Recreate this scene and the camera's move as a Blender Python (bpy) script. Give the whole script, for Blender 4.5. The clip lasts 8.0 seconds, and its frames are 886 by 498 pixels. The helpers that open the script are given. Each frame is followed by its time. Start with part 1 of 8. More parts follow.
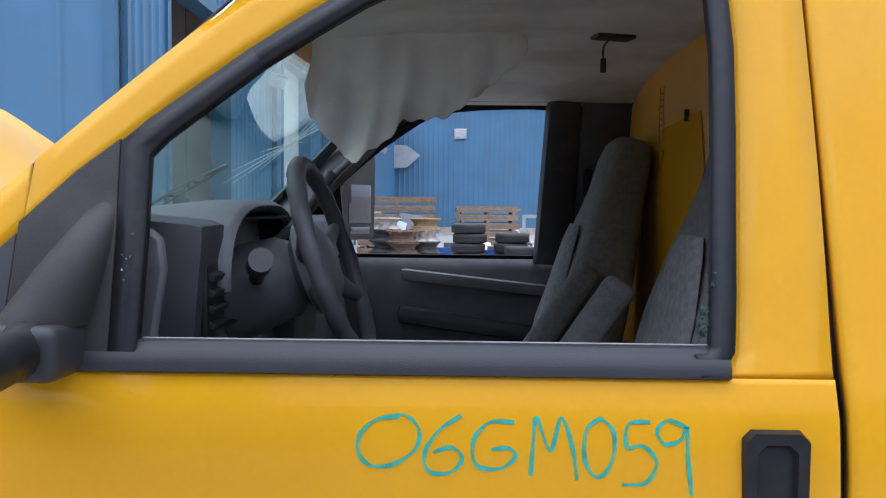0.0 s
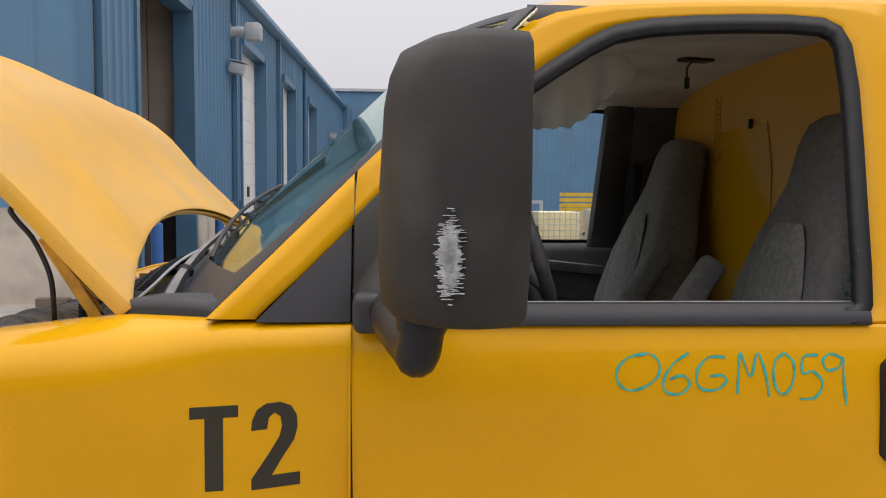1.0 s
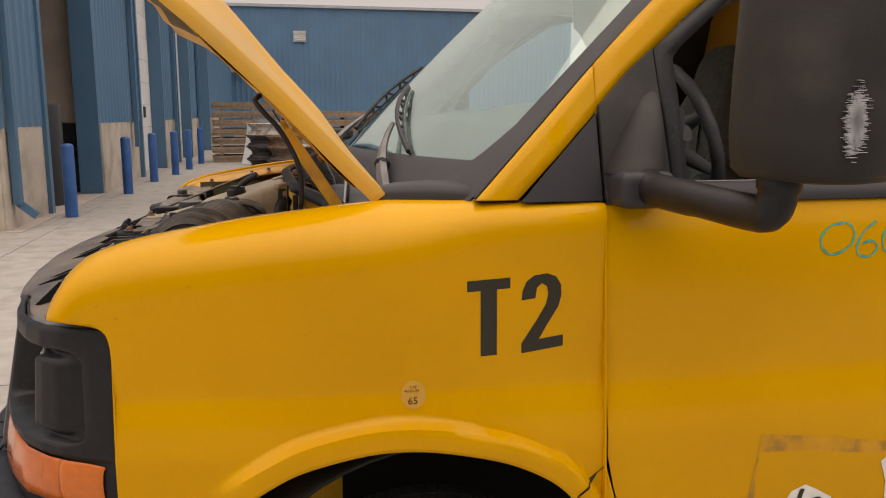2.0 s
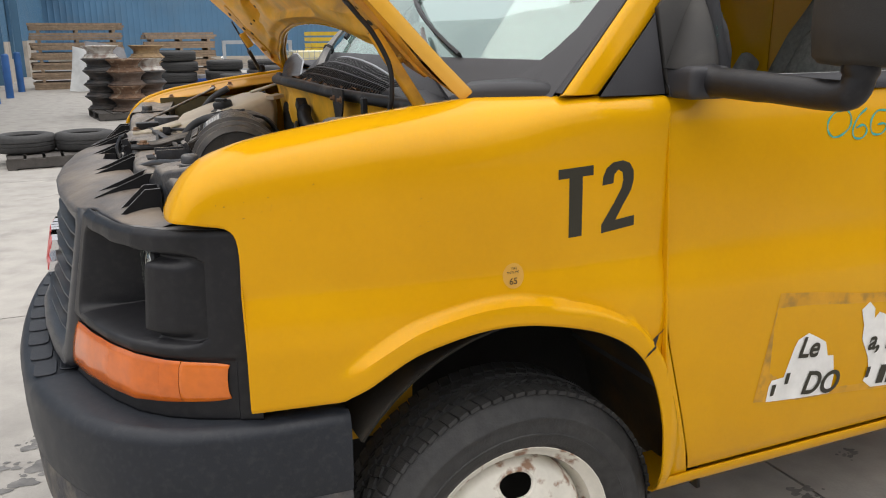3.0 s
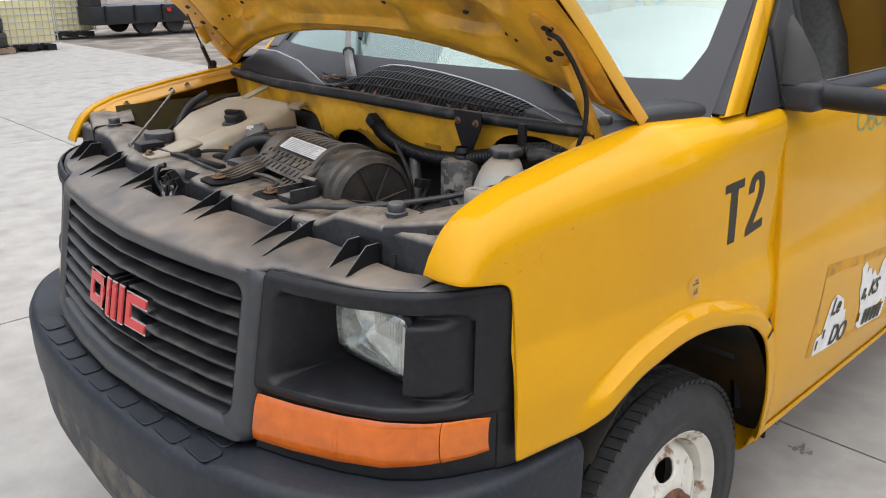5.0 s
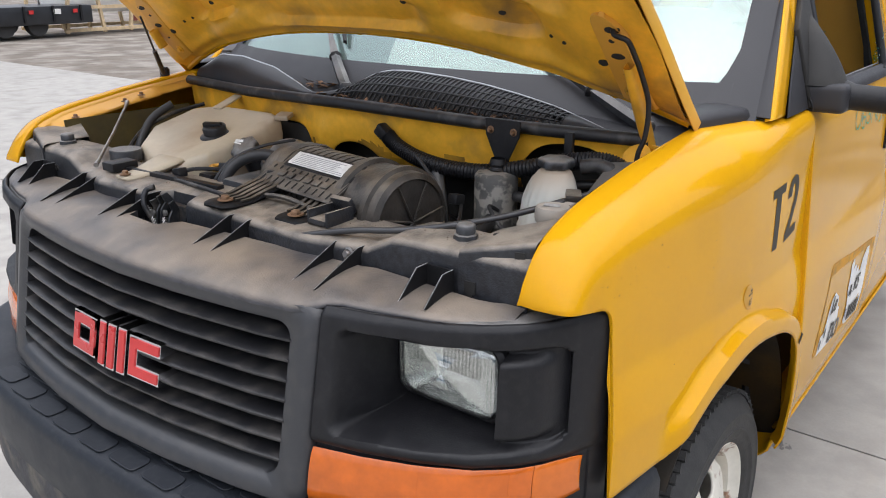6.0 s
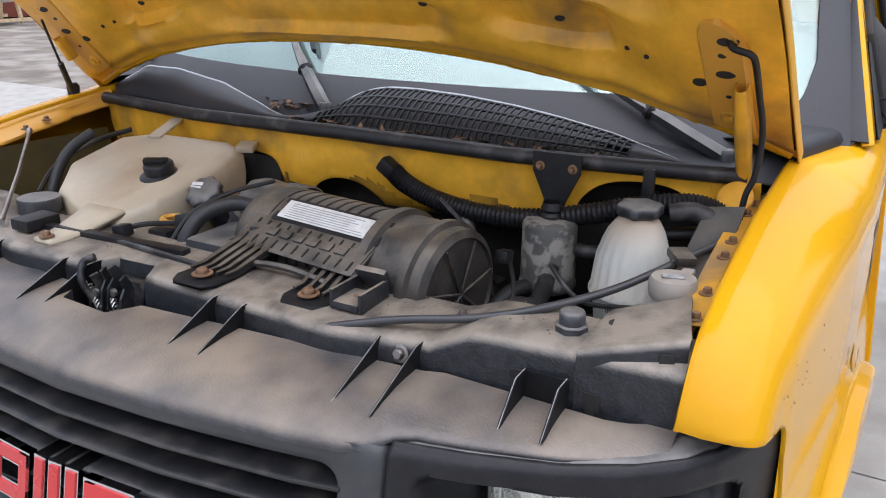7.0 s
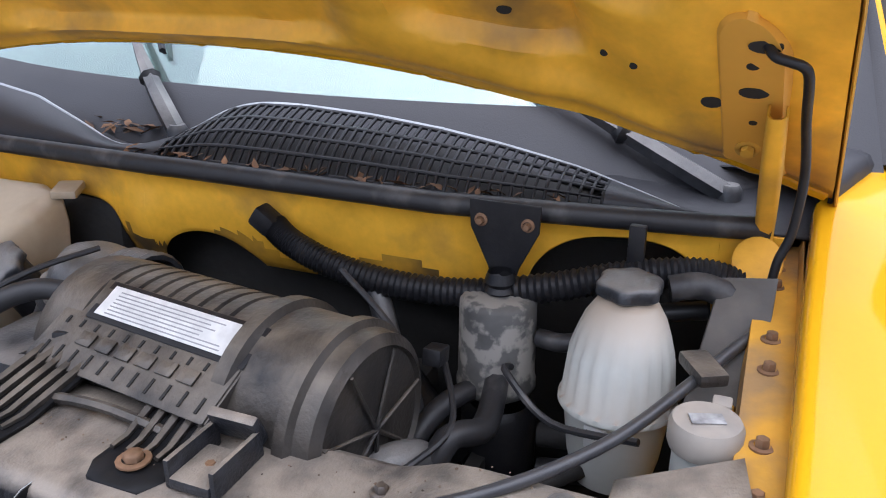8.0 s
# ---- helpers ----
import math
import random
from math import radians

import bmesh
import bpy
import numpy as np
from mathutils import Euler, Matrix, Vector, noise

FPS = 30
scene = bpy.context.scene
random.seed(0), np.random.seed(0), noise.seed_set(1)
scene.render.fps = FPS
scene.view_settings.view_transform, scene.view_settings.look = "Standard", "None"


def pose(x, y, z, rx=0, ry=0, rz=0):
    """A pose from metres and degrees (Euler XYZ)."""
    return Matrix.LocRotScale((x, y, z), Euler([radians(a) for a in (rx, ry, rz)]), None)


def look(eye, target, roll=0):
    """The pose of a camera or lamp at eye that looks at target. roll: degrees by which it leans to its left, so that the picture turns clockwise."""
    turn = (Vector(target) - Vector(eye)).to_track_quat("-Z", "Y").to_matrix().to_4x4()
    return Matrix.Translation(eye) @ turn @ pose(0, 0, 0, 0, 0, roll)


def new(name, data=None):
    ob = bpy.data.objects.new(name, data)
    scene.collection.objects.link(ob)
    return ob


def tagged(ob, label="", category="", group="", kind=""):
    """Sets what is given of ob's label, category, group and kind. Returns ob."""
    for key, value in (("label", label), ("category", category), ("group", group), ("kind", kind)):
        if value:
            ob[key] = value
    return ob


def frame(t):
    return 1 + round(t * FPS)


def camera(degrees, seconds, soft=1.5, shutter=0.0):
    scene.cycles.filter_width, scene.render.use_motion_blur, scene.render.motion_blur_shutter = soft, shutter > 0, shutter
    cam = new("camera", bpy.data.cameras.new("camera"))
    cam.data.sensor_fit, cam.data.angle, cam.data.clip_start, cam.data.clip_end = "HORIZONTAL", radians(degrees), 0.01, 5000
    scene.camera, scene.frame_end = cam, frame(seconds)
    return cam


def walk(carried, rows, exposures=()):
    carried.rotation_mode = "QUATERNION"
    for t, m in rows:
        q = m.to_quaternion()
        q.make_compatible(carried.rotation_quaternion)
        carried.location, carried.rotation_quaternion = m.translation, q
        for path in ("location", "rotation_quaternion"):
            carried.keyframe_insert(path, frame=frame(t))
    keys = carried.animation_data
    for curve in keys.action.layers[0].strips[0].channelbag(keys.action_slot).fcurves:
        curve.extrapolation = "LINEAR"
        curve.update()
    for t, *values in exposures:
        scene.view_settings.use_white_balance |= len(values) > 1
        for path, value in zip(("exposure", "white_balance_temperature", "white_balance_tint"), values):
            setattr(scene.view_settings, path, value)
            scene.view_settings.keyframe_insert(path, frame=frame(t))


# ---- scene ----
cam = camera(57.8, 8.0, soft=1.05)
PATH = [
    (0, (0.849, -1.995, 1.634), (0.815, 0.002, 1.528), 0.6),
    (0.5, (0.619, -2.125, 1.669), (0.641, -0.128, 1.56), 0.3),
    (1, (0.339, -2.38, 1.654), (0.453, -0.388, 1.512), 0.4),
    (1.5, (-0.035, -2.472, 1.625), (0.206, -0.499, 1.409), 0.4),
    (2, (-0.356, -2.44, 1.593), (0.035, -0.509, 1.259), 0.0),
    (2.2, (-0.466, -2.450, 1.524), (0.011, -0.538, 1.189), -0.35),
    (3.3, (-1.051, -2.375, 1.596), (-0.199, -0.662, 1.013), -0.2),
    (3.5, (-1.17, -2.338, 1.635), (-0.254, -0.667, 1.029), -0.2),
    (4, (-1.456, -2.264, 1.691), (-0.393, -0.694, 1.054), -0.1),
    (4.5, (-1.57, -2.012, 1.695), (-0.375, -0.545, 1.047), 0.1),
    (4.7, (-1.61, -1.92, 1.731), (-0.369, -0.493, 1.079), 0.0),
    (5.8, (-1.855, -1.58, 1.746), (-0.394, -0.38, 1.095), -0.0),
    (6, (-1.808, -1.462, 1.728), (-0.308, -0.308, 1.079), 0.2),
    (6.5, (-1.678, -1.198, 1.739), (-0.098, -0.162, 1.083), 0.3),
    (7, (-1.626, -0.986, 1.731), (0.022, -0.071, 1.065), 0.4),
    (7.5, (-1.48, -0.839, 1.738), (0.219, -0.034, 1.057), 0.4),
    (8, (-1.224, -0.78, 1.725), (0.5, -0.069, 1.002), 0.2),
]
walk(cam, [(t, look(eye, target, roll)) for t, eye, target, roll in PATH],
     exposures=[(0, 0.36, 5450, 15), (0.5, 0.34, 5550, 15), (1.0, -0.04, 6800, 15), (1.5, -0.2, 7700, 20), (2.0, -0.3, 7900, 20), (2.2, -0.22, 7700, 18),
                (3.3, 0.12, 6500, 11), (4.0, 0.15, 6350, 11), (6.0, 0.2, 6200, 13), (7.0, 0.32, 5950, 15), (8.0, 0.58, 5750, 17)])

# ---- light: an overcast day ----
world = bpy.data.worlds.new("world")
scene.world = world
world.use_nodes = True
wt = world.node_tree
sky = wt.nodes.new("ShaderNodeTexSky")
sky.sky_type = "NISHITA"
sky.sun_disc = False
sky.sun_elevation, sky.sun_rotation = radians(80), radians(214)
sky.dust_density = 3.0
hs = wt.nodes.new("ShaderNodeHueSaturation")
hs.inputs["Saturation"].default_value = 0.25
wt.links.new(sky.outputs[0], hs.inputs["Color"])
cl = wt.nodes.new("ShaderNodeMix")
cl.data_type = "RGBA"
cl.inputs[0].default_value = 0.7
wt.links.new(hs.outputs[0], cl.inputs[6])
cl.inputs[7].default_value = (7.6, 7.9, 8.4, 1)
# an overcast sky is brightest overhead and dimmer towards the horizon
way = wt.nodes.new("ShaderNodeTexCoord")
part_z = wt.nodes.new("ShaderNodeSeparateXYZ")
wt.links.new(way.outputs["Generated"], part_z.inputs[0])
lift = wt.nodes.new("ShaderNodeMapRange")
lift.inputs["From Min"].default_value, lift.inputs["From Max"].default_value = 0.0, 1.0
lift.inputs["To Min"].default_value, lift.inputs["To Max"].default_value = 0.66, 1.5
wt.links.new(part_z.outputs["Z"], lift.inputs["Value"])
dim = wt.nodes.new("ShaderNodeVectorMath")
dim.operation = "SCALE"
wt.links.new(cl.outputs[2], dim.inputs[0])
wt.links.new(lift.outputs[0], dim.inputs["Scale"])
bg = wt.nodes["Background"]
bg.inputs["Strength"].default_value = 0.138
wt.links.new(dim.outputs[0], bg.inputs["Color"])

sun_data = bpy.data.lights.new("sun", "SUN")
sun_data.energy, sun_data.angle, sun_data.color = 1.8, radians(100), (1.0, 0.96, 0.9)
sun = new("sun", sun_data)
sun.matrix_world = look((0, 0, 20), (2, 3, 0))


# ---- materials ----
def mat(name, col, rough=0.5, metal=0.0, var=0.15, scale=6.0, bump=0.05, bscale=90.0, dirt=None, amount=0.0, dscale=4.0,
        coat=0.0, spec=0.5, trans=0.0, lo=0.45, hi=0.65, rand=0.0, island=0.0, settle=None):
    """A surface with grain and stains: col, darker and lighter by var; dirt shows over amount of it."""
    m = bpy.data.materials.new(name)
    m.use_nodes = True
    t = m.node_tree
    n, l = t.nodes, t.links
    p = n["Principled BSDF"]
    tc = n.new("ShaderNodeTexCoord")
    a = n.new("ShaderNodeTexNoise")
    a.inputs["Scale"].default_value, a.inputs["Detail"].default_value = scale, 6
    b = n.new("ShaderNodeTexNoise")
    b.inputs["Scale"].default_value, b.inputs["Detail"].default_value = bscale, 3
    l.new(tc.outputs["Object"], a.inputs["Vector"])
    l.new(tc.outputs["Object"], b.inputs["Vector"])
    ramp = n.new("ShaderNodeMapRange")
    ramp.inputs["From Min"].default_value, ramp.inputs["From Max"].default_value = 0.3, 0.7
    ramp.inputs["To Min"].default_value, ramp.inputs["To Max"].default_value = 1 - var, 1 + var
    l.new(a.outputs["Fac"], ramp.inputs["Value"])
    fine = n.new("ShaderNodeMapRange")
    fine.inputs["To Min"].default_value, fine.inputs["To Max"].default_value = 1 - var * 0.6, 1 + var * 0.6
    l.new(b.outputs["Fac"], fine.inputs["Value"])
    mul = n.new("ShaderNodeMath")
    mul.operation = "MULTIPLY"
    l.new(ramp.outputs[0], mul.inputs[0])
    l.new(fine.outputs[0], mul.inputs[1])
    last = mul.outputs[0]
    for source, amt in (("ObjectInfo", rand), ("NewGeometry", island)):
        if amt:
            o = n.new("ShaderNode" + source)
            r = n.new("ShaderNodeMapRange")
            r.inputs["To Min"].default_value, r.inputs["To Max"].default_value = 1 - amt, 1 + amt
            l.new(o.outputs["Random" if source == "ObjectInfo" else "Random Per Island"], r.inputs["Value"])
            k = n.new("ShaderNodeMath")
            k.operation = "MULTIPLY"
            l.new(last, k.inputs[0])
            l.new(r.outputs[0], k.inputs[1])
            last = k.outputs[0]
    sc = n.new("ShaderNodeVectorMath")
    sc.operation = "SCALE"
    sc.inputs[0].default_value = col
    l.new(last, sc.inputs["Scale"])
    out = sc.outputs[0]
    if dirt:
        d = n.new("ShaderNodeTexNoise")
        d.inputs["Scale"].default_value, d.inputs["Detail"].default_value = dscale, 8
        l.new(tc.outputs["Object"], d.inputs["Vector"])
        r = n.new("ShaderNodeMapRange")
        r.inputs["From Min"].default_value, r.inputs["From Max"].default_value = lo, hi
        r.inputs["To Max"].default_value = amount
        l.new(d.outputs["Fac"], r.inputs["Value"])
        share = r.outputs[0]
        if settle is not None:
            # dust lies on what faces up; on black plastic it also paints the sky's sheen
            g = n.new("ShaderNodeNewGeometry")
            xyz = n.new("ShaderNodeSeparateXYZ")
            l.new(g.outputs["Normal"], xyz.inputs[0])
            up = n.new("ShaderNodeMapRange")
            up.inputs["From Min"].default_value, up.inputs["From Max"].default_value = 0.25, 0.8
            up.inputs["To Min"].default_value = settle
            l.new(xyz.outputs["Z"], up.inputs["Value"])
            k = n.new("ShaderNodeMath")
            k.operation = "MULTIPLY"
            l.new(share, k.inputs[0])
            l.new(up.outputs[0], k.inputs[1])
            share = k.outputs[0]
        mix = n.new("ShaderNodeMix")
        mix.data_type = "RGBA"
        l.new(share, mix.inputs[0])
        l.new(out, mix.inputs[6])
        mix.inputs[7].default_value = (*dirt, 1)
        out = mix.outputs[2]
    l.new(out, p.inputs["Base Color"])
    rr = n.new("ShaderNodeMapRange")
    rr.inputs["To Min"].default_value, rr.inputs["To Max"].default_value = max(rough - 0.12, 0.02), min(rough + 0.12, 1)
    l.new(a.outputs["Fac"], rr.inputs["Value"])
    l.new(rr.outputs[0], p.inputs["Roughness"])
    p.inputs["Metallic"].default_value = metal
    p.inputs["Specular IOR Level"].default_value = spec
    p.inputs["Coat Weight"].default_value, p.inputs["Coat Roughness"].default_value = coat, 0.08
    p.inputs["Transmission Weight"].default_value = trans
    if bump:
        bp = n.new("ShaderNodeBump")
        bp.inputs["Strength"].default_value, bp.inputs["Distance"].default_value = bump, 0.004
        l.new(b.outputs["Fac"], bp.inputs["Height"])
        l.new(bp.outputs[0], p.inputs["Normal"])
    return m


def glass(name, tint, rough=0.0, sheen=0.05):
    """Thin clear glass: tinted see-through with a mirrored sheen that grows towards the edge."""
    m = bpy.data.materials.new(name)
    m.use_nodes = True
    t = m.node_tree
    n, l = t.nodes, t.links
    n.remove(n["Principled BSDF"])
    clear = n.new("ShaderNodeBsdfTransparent")
    clear.inputs["Color"].default_value = (*tint, 1)
    gloss = n.new("ShaderNodeBsdfGlossy")
    gloss.inputs["Roughness"].default_value = rough
    gloss.inputs["Color"].default_value = (0.3 + 0.7 * tint[0], 1, 0.4 + 0.6 * tint[2], 1)
    w = n.new("ShaderNodeLayerWeight")
    w.inputs["Blend"].default_value = 0.5
    pw = n.new("ShaderNodeMath")
    pw.operation = "POWER"
    pw.inputs[1].default_value = 4.5
    l.new(w.outputs["Facing"], pw.inputs[0])
    f = n.new("ShaderNodeMapRange")
    f.inputs["To Min"].default_value, f.inputs["To Max"].default_value = sheen, 0.9
    l.new(pw.outputs[0], f.inputs["Value"])
    mix = n.new("ShaderNodeMixShader")
    l.new(f.outputs[0], mix.inputs[0])
    l.new(clear.outputs[0], mix.inputs[1])
    l.new(gloss.outputs[0], mix.inputs[2])
    l.new(mix.outputs[0], n["Material Output"].inputs["Surface"])
    return m


YELLOW = mat("yellow_paint", (0.655, 0.325, 0.004), 0.10, var=0.05, scale=2.2, bump=0.0, coat=0.0, spec=0.22, dirt=(0.71, 0.365, 0.004), amount=0.7, dscale=2.6, lo=0.46, hi=0.68)
YELLOW_OLD = mat("yellow_paint_faded", (0.70, 0.36, 0.02), 0.45, var=0.08, scale=4, bump=0.03, dirt=(0.56, 0.34, 0.10), amount=0.7, dscale=3)
YELLOW_DIRTY = mat("yellow_paint_grimy", (0.84, 0.44, 0.032), 0.40, var=0.16, scale=14, bump=0.12, dirt=(0.15, 0.10, 0.055), amount=0.75, dscale=4.2, lo=0.54, hi=0.68)
GRIMY_FELT = mat("oily_brown_grime", (0.16, 0.115, 0.07), 0.75, var=0.3, scale=9, bump=0.3, dirt=(0.42, 0.25, 0.05), amount=0.5, dscale=6, lo=0.5, hi=0.65)
LINER = mat("grimy_shaded_wheel_arch", (0.075, 0.042, 0.010), 0.85, var=0.3, scale=9, bump=0.3, dirt=(0.015, 0.014, 0.012), amount=0.9, dscale=4, lo=0.4, hi=0.6)
FLANGE_M = mat("rusty_yellow_flange", (0.66, 0.34, 0.03), 0.6, var=0.15, scale=14, bump=0.2, dirt=(0.26, 0.17, 0.09), amount=0.85, dscale=9, lo=0.42, hi=0.6)
YELLOW_IN = mat("yellow_panel", (0.72, 0.37, 0.05), 0.4, var=0.05, scale=3, bump=0.02, dirt=(0.5, 0.27, 0.04), amount=0.4, dscale=3)
PLASTIC = mat("grey_plastic_trim", (0.033, 0.033, 0.037), 0.48, var=0.06, scale=10, bump=0.12, bscale=400, spec=0.35)
GRILLE_M = mat("satin_grey_grille_plastic", (0.038, 0.039, 0.043), 0.36, var=0.08, scale=14, bump=0.10, bscale=420, spec=0.55, dirt=(0.10, 0.09, 0.08), amount=0.14, dscale=40)
MIRROR_M = mat("weathered_black_mirror_plastic", (0.026, 0.025, 0.024), 0.6, var=0.2, scale=6, bump=0.15, bscale=350, spec=0.3, dirt=(0.06, 0.056, 0.05), amount=0.6, dscale=7)
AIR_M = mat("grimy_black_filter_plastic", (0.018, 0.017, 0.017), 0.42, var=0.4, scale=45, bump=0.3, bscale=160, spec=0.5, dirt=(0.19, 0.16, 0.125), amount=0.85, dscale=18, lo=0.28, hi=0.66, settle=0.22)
CAB_M = mat("charcoal_cab_plastic", (0.058, 0.058, 0.063), 0.5, var=0.12, scale=20, bump=0.12, bscale=300, spec=0.4, dirt=(0.12, 0.115, 0.11), amount=0.35, dscale=9)
# mirror glass toned dark, in place of the dark thing it would reflect
MIRROR_GLASS = mat("mirror_glass_toned_dark", (0.20, 0.21, 0.23), 0.06, metal=1.0, var=0.05, bump=0.0)
# pale tone on upper faces: dust plus the sky's sheen, in the colour
PLASTIC_DUST_SHEEN = mat("dusty_black_plastic_sky_sheen", (0.030, 0.032, 0.037), 0.38, spec=0.5, var=0.35, scale=60, bump=0.2, bscale=260, dirt=(0.25, 0.238, 0.222), amount=0.85, dscale=17, lo=0.16, hi=0.70, settle=0.03)
PLASTIC_BLACK = mat("black_plastic", (0.013, 0.013, 0.015), 0.42, var=0.15, scale=30, bump=0.10, bscale=300, spec=0.32, dirt=(0.045, 0.043, 0.04), amount=0.2, dscale=60, lo=0.5, hi=0.75)
BUMPER_M = mat("weathered_bumper_plastic", (0.019, 0.022, 0.028), 0.48, spec=0.32, var=0.08, scale=14, bump=0.1, bscale=250, dirt=(0.08, 0.08, 0.08), amount=0.2, dscale=70, lo=0.5, hi=0.75)
BUMPER_LOW = mat("coarse_bumper_texture", (0.05, 0.05, 0.055), 0.75, var=0.3, scale=25, bump=0.6, bscale=90, dirt=(0.17, 0.15, 0.12), amount=0.7, dscale=14)
RUBBER = mat("tyre_rubber", (0.034, 0.034, 0.034), 0.65, var=0.25, scale=40, bump=0.3, bscale=200, spec=0.4, dirt=(0.085, 0.081, 0.076), amount=0.3, dscale=30, lo=0.40, hi=0.80)
RUBBER_SEAL = mat("rubber_seal", (0.02, 0.02, 0.022), 0.5, var=0.2, scale=20, bump=0.1, dirt=(0.16, 0.15, 0.14), amount=0.5, dscale=16, lo=0.55, hi=0.7)
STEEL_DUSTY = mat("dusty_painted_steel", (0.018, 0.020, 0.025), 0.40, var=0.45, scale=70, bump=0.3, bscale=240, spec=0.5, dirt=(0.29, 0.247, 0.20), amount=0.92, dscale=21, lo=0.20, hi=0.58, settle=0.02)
STEEL = mat("bare_steel", (0.35, 0.34, 0.33), 0.45, metal=0.9, var=0.2, scale=20, bump=0.1, dirt=(0.12, 0.08, 0.05), amount=0.6, dscale=18)
RUST = mat("rusty_steel", (0.16, 0.075, 0.04), 0.85, var=0.35, scale=20, bump=0.4, dirt=(0.05, 0.03, 0.025), amount=0.7, dscale=25)
RIM_WHITE = mat("rusty_white_wheel_paint", (0.70, 0.67, 0.59), 0.45, var=0.10, scale=14, bump=0.12, dirt=(0.24, 0.11, 0.05), amount=0.9, dscale=24, lo=0.56, hi=0.66)
CHROME = mat("chrome", (0.75, 0.75, 0.77), 0.12, metal=1.0, var=0.05, bump=0.0)
BADGE_RED = mat("badge_red", (0.55, 0.03, 0.03), 0.3, var=0.08, bump=0.0, coat=0.3)
AMBER = mat("amber_lens", (0.60, 0.125, 0.006), 0.16, var=0.16, scale=22, bump=0.0, coat=0.6)
AMBER_DARK = mat("amber_reflector", (0.66, 0.15, 0.008), 0.2, var=0.06, scale=60, bump=0.0, coat=0.6)
LAMP_BACK = mat("lamp_reflector", (0.88, 0.88, 0.87), 0.22, metal=0.75, var=0.10, scale=30, bump=0.5, bscale=60, spec=0.9)
LENS = glass("lamp_lens", (0.97, 0.98, 0.97), 0.05, 0.22)
WINDSHIELD = glass("windshield_glass", (0.86, 0.95, 0.925), 0.0, 0.14)
TANK = mat("stained_translucent_tank", (0.50, 0.43, 0.32), 0.45, var=0.1, scale=7, bump=0.04, dirt=(0.36, 0.27, 0.18), amount=0.8, dscale=6)
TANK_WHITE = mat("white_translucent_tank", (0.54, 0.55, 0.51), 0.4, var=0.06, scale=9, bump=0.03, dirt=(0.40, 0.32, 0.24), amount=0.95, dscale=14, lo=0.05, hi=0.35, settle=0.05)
LABEL_M = mat("printed_label", (0.72, 0.72, 0.70), 0.4, var=0.15, scale=40, bump=0.0)
INK = mat("black_ink", (0.025, 0.022, 0.012), 0.5, var=0.05, bump=0.0)
TEAL = mat("teal_marker", (0.03, 0.33, 0.27), 0.6, var=0.25, scale=60, bump=0.0)
STICKER = mat("old_yellow_sticker", (0.62, 0.33, 0.05), 0.4, var=0.08, scale=30, bump=0.0)
GLUE = mat("glue_residue", (0.62, 0.30, 0.012), 0.6, var=0.12, scale=16, bump=0.05, dirt=(0.30, 0.17, 0.04), amount=0.75, dscale=22, lo=0.5, hi=0.66)
PAPER = mat("torn_white_vinyl", (0.78, 0.77, 0.74), 0.5, var=0.08, scale=20, bump=0.03)
CLOTH = mat("grey_seat_cloth", (0.27, 0.262, 0.25), 0.95, var=0.25, scale=60, bump=0.6, bscale=160)
CLOTH_DARK = mat("dark_seat_cloth", (0.165, 0.16, 0.155), 0.95, var=0.2, scale=60, bump=0.5, bscale=220)
VINYL = mat("charcoal_dashboard_vinyl", (0.10, 0.102, 0.108), 0.55, var=0.12, scale=12, bump=0.15, bscale=260, dirt=(0.2, 0.19, 0.18), amount=0.4, dscale=7)
HEADLINER = mat("grey_headliner_cloth", (0.74, 0.71, 0.68), 0.95, var=0.08, scale=7, bump=0.2, bscale=180, dirt=(0.42, 0.39, 0.36), amount=0.5, dscale=4)
# near-black grime; also paints the shade in holes, grooves, gaps and recesses
DARK = mat("dark_grime_and_shade", (0.018, 0.017, 0.016), 0.8, var=0.3, scale=14, bump=0.3)
LEAF = mat("dead_leaves", (0.17, 0.09, 0.045), 0.9, var=0.3, scale=30, bump=0.2, island=0.5)
WHITE_SCRATCH = mat("scraped_white_plastic", (0.50, 0.51, 0.53), 0.7, var=0.2, scale=60, bump=0.2)
CRUMB = glass("glass_crumbs", (0.74, 0.91, 0.88), 0.1)
BLUE = mat("blue_steel_siding", (0.085, 0.20, 0.33), 0.45, var=0.08, scale=0.8, bump=0.03, bscale=30, dirt=(0.10, 0.18, 0.26), amount=0.5, dscale=0.7)
BLUE_TRIM = mat("blue_steel_trim", (0.06, 0.15, 0.25), 0.45, var=0.06, scale=2, bump=0.02)
BOLLARD_M = mat("blue_bollard_paint", (0.02, 0.10, 0.30), 0.4, var=0.15, scale=4, bump=0.05)
CONCRETE = mat("concrete", (0.345, 0.328, 0.30), 0.85, var=0.11, scale=5.5, bump=0.3, bscale=90, dirt=(0.19, 0.18, 0.165), amount=0.45, dscale=3.2, lo=0.50, hi=0.70, rand=0.06)
CONCRETE_WALL = mat("concrete_wall", (0.50, 0.445, 0.375), 0.85, var=0.1, scale=2, bump=0.25, bscale=40, dirt=(0.30, 0.265, 0.215), amount=0.7, dscale=1.6)
DIRT = mat("bare_earth", (0.15, 0.125, 0.10), 0.95, var=0.25, scale=2, bump=0.8, bscale=14, dirt=(0.34, 0.31, 0.27), amount=0.7, dscale=1.2)
WHITE_DOOR = mat("white_door_panel", (0.74, 0.74, 0.72), 0.5, var=0.05, scale=1.5, bump=0.02)
SHADOW_ROOM = mat("brown_interior_panels", (0.42, 0.36, 0.31), 0.8, var=0.15, scale=1.5, bump=0.05)
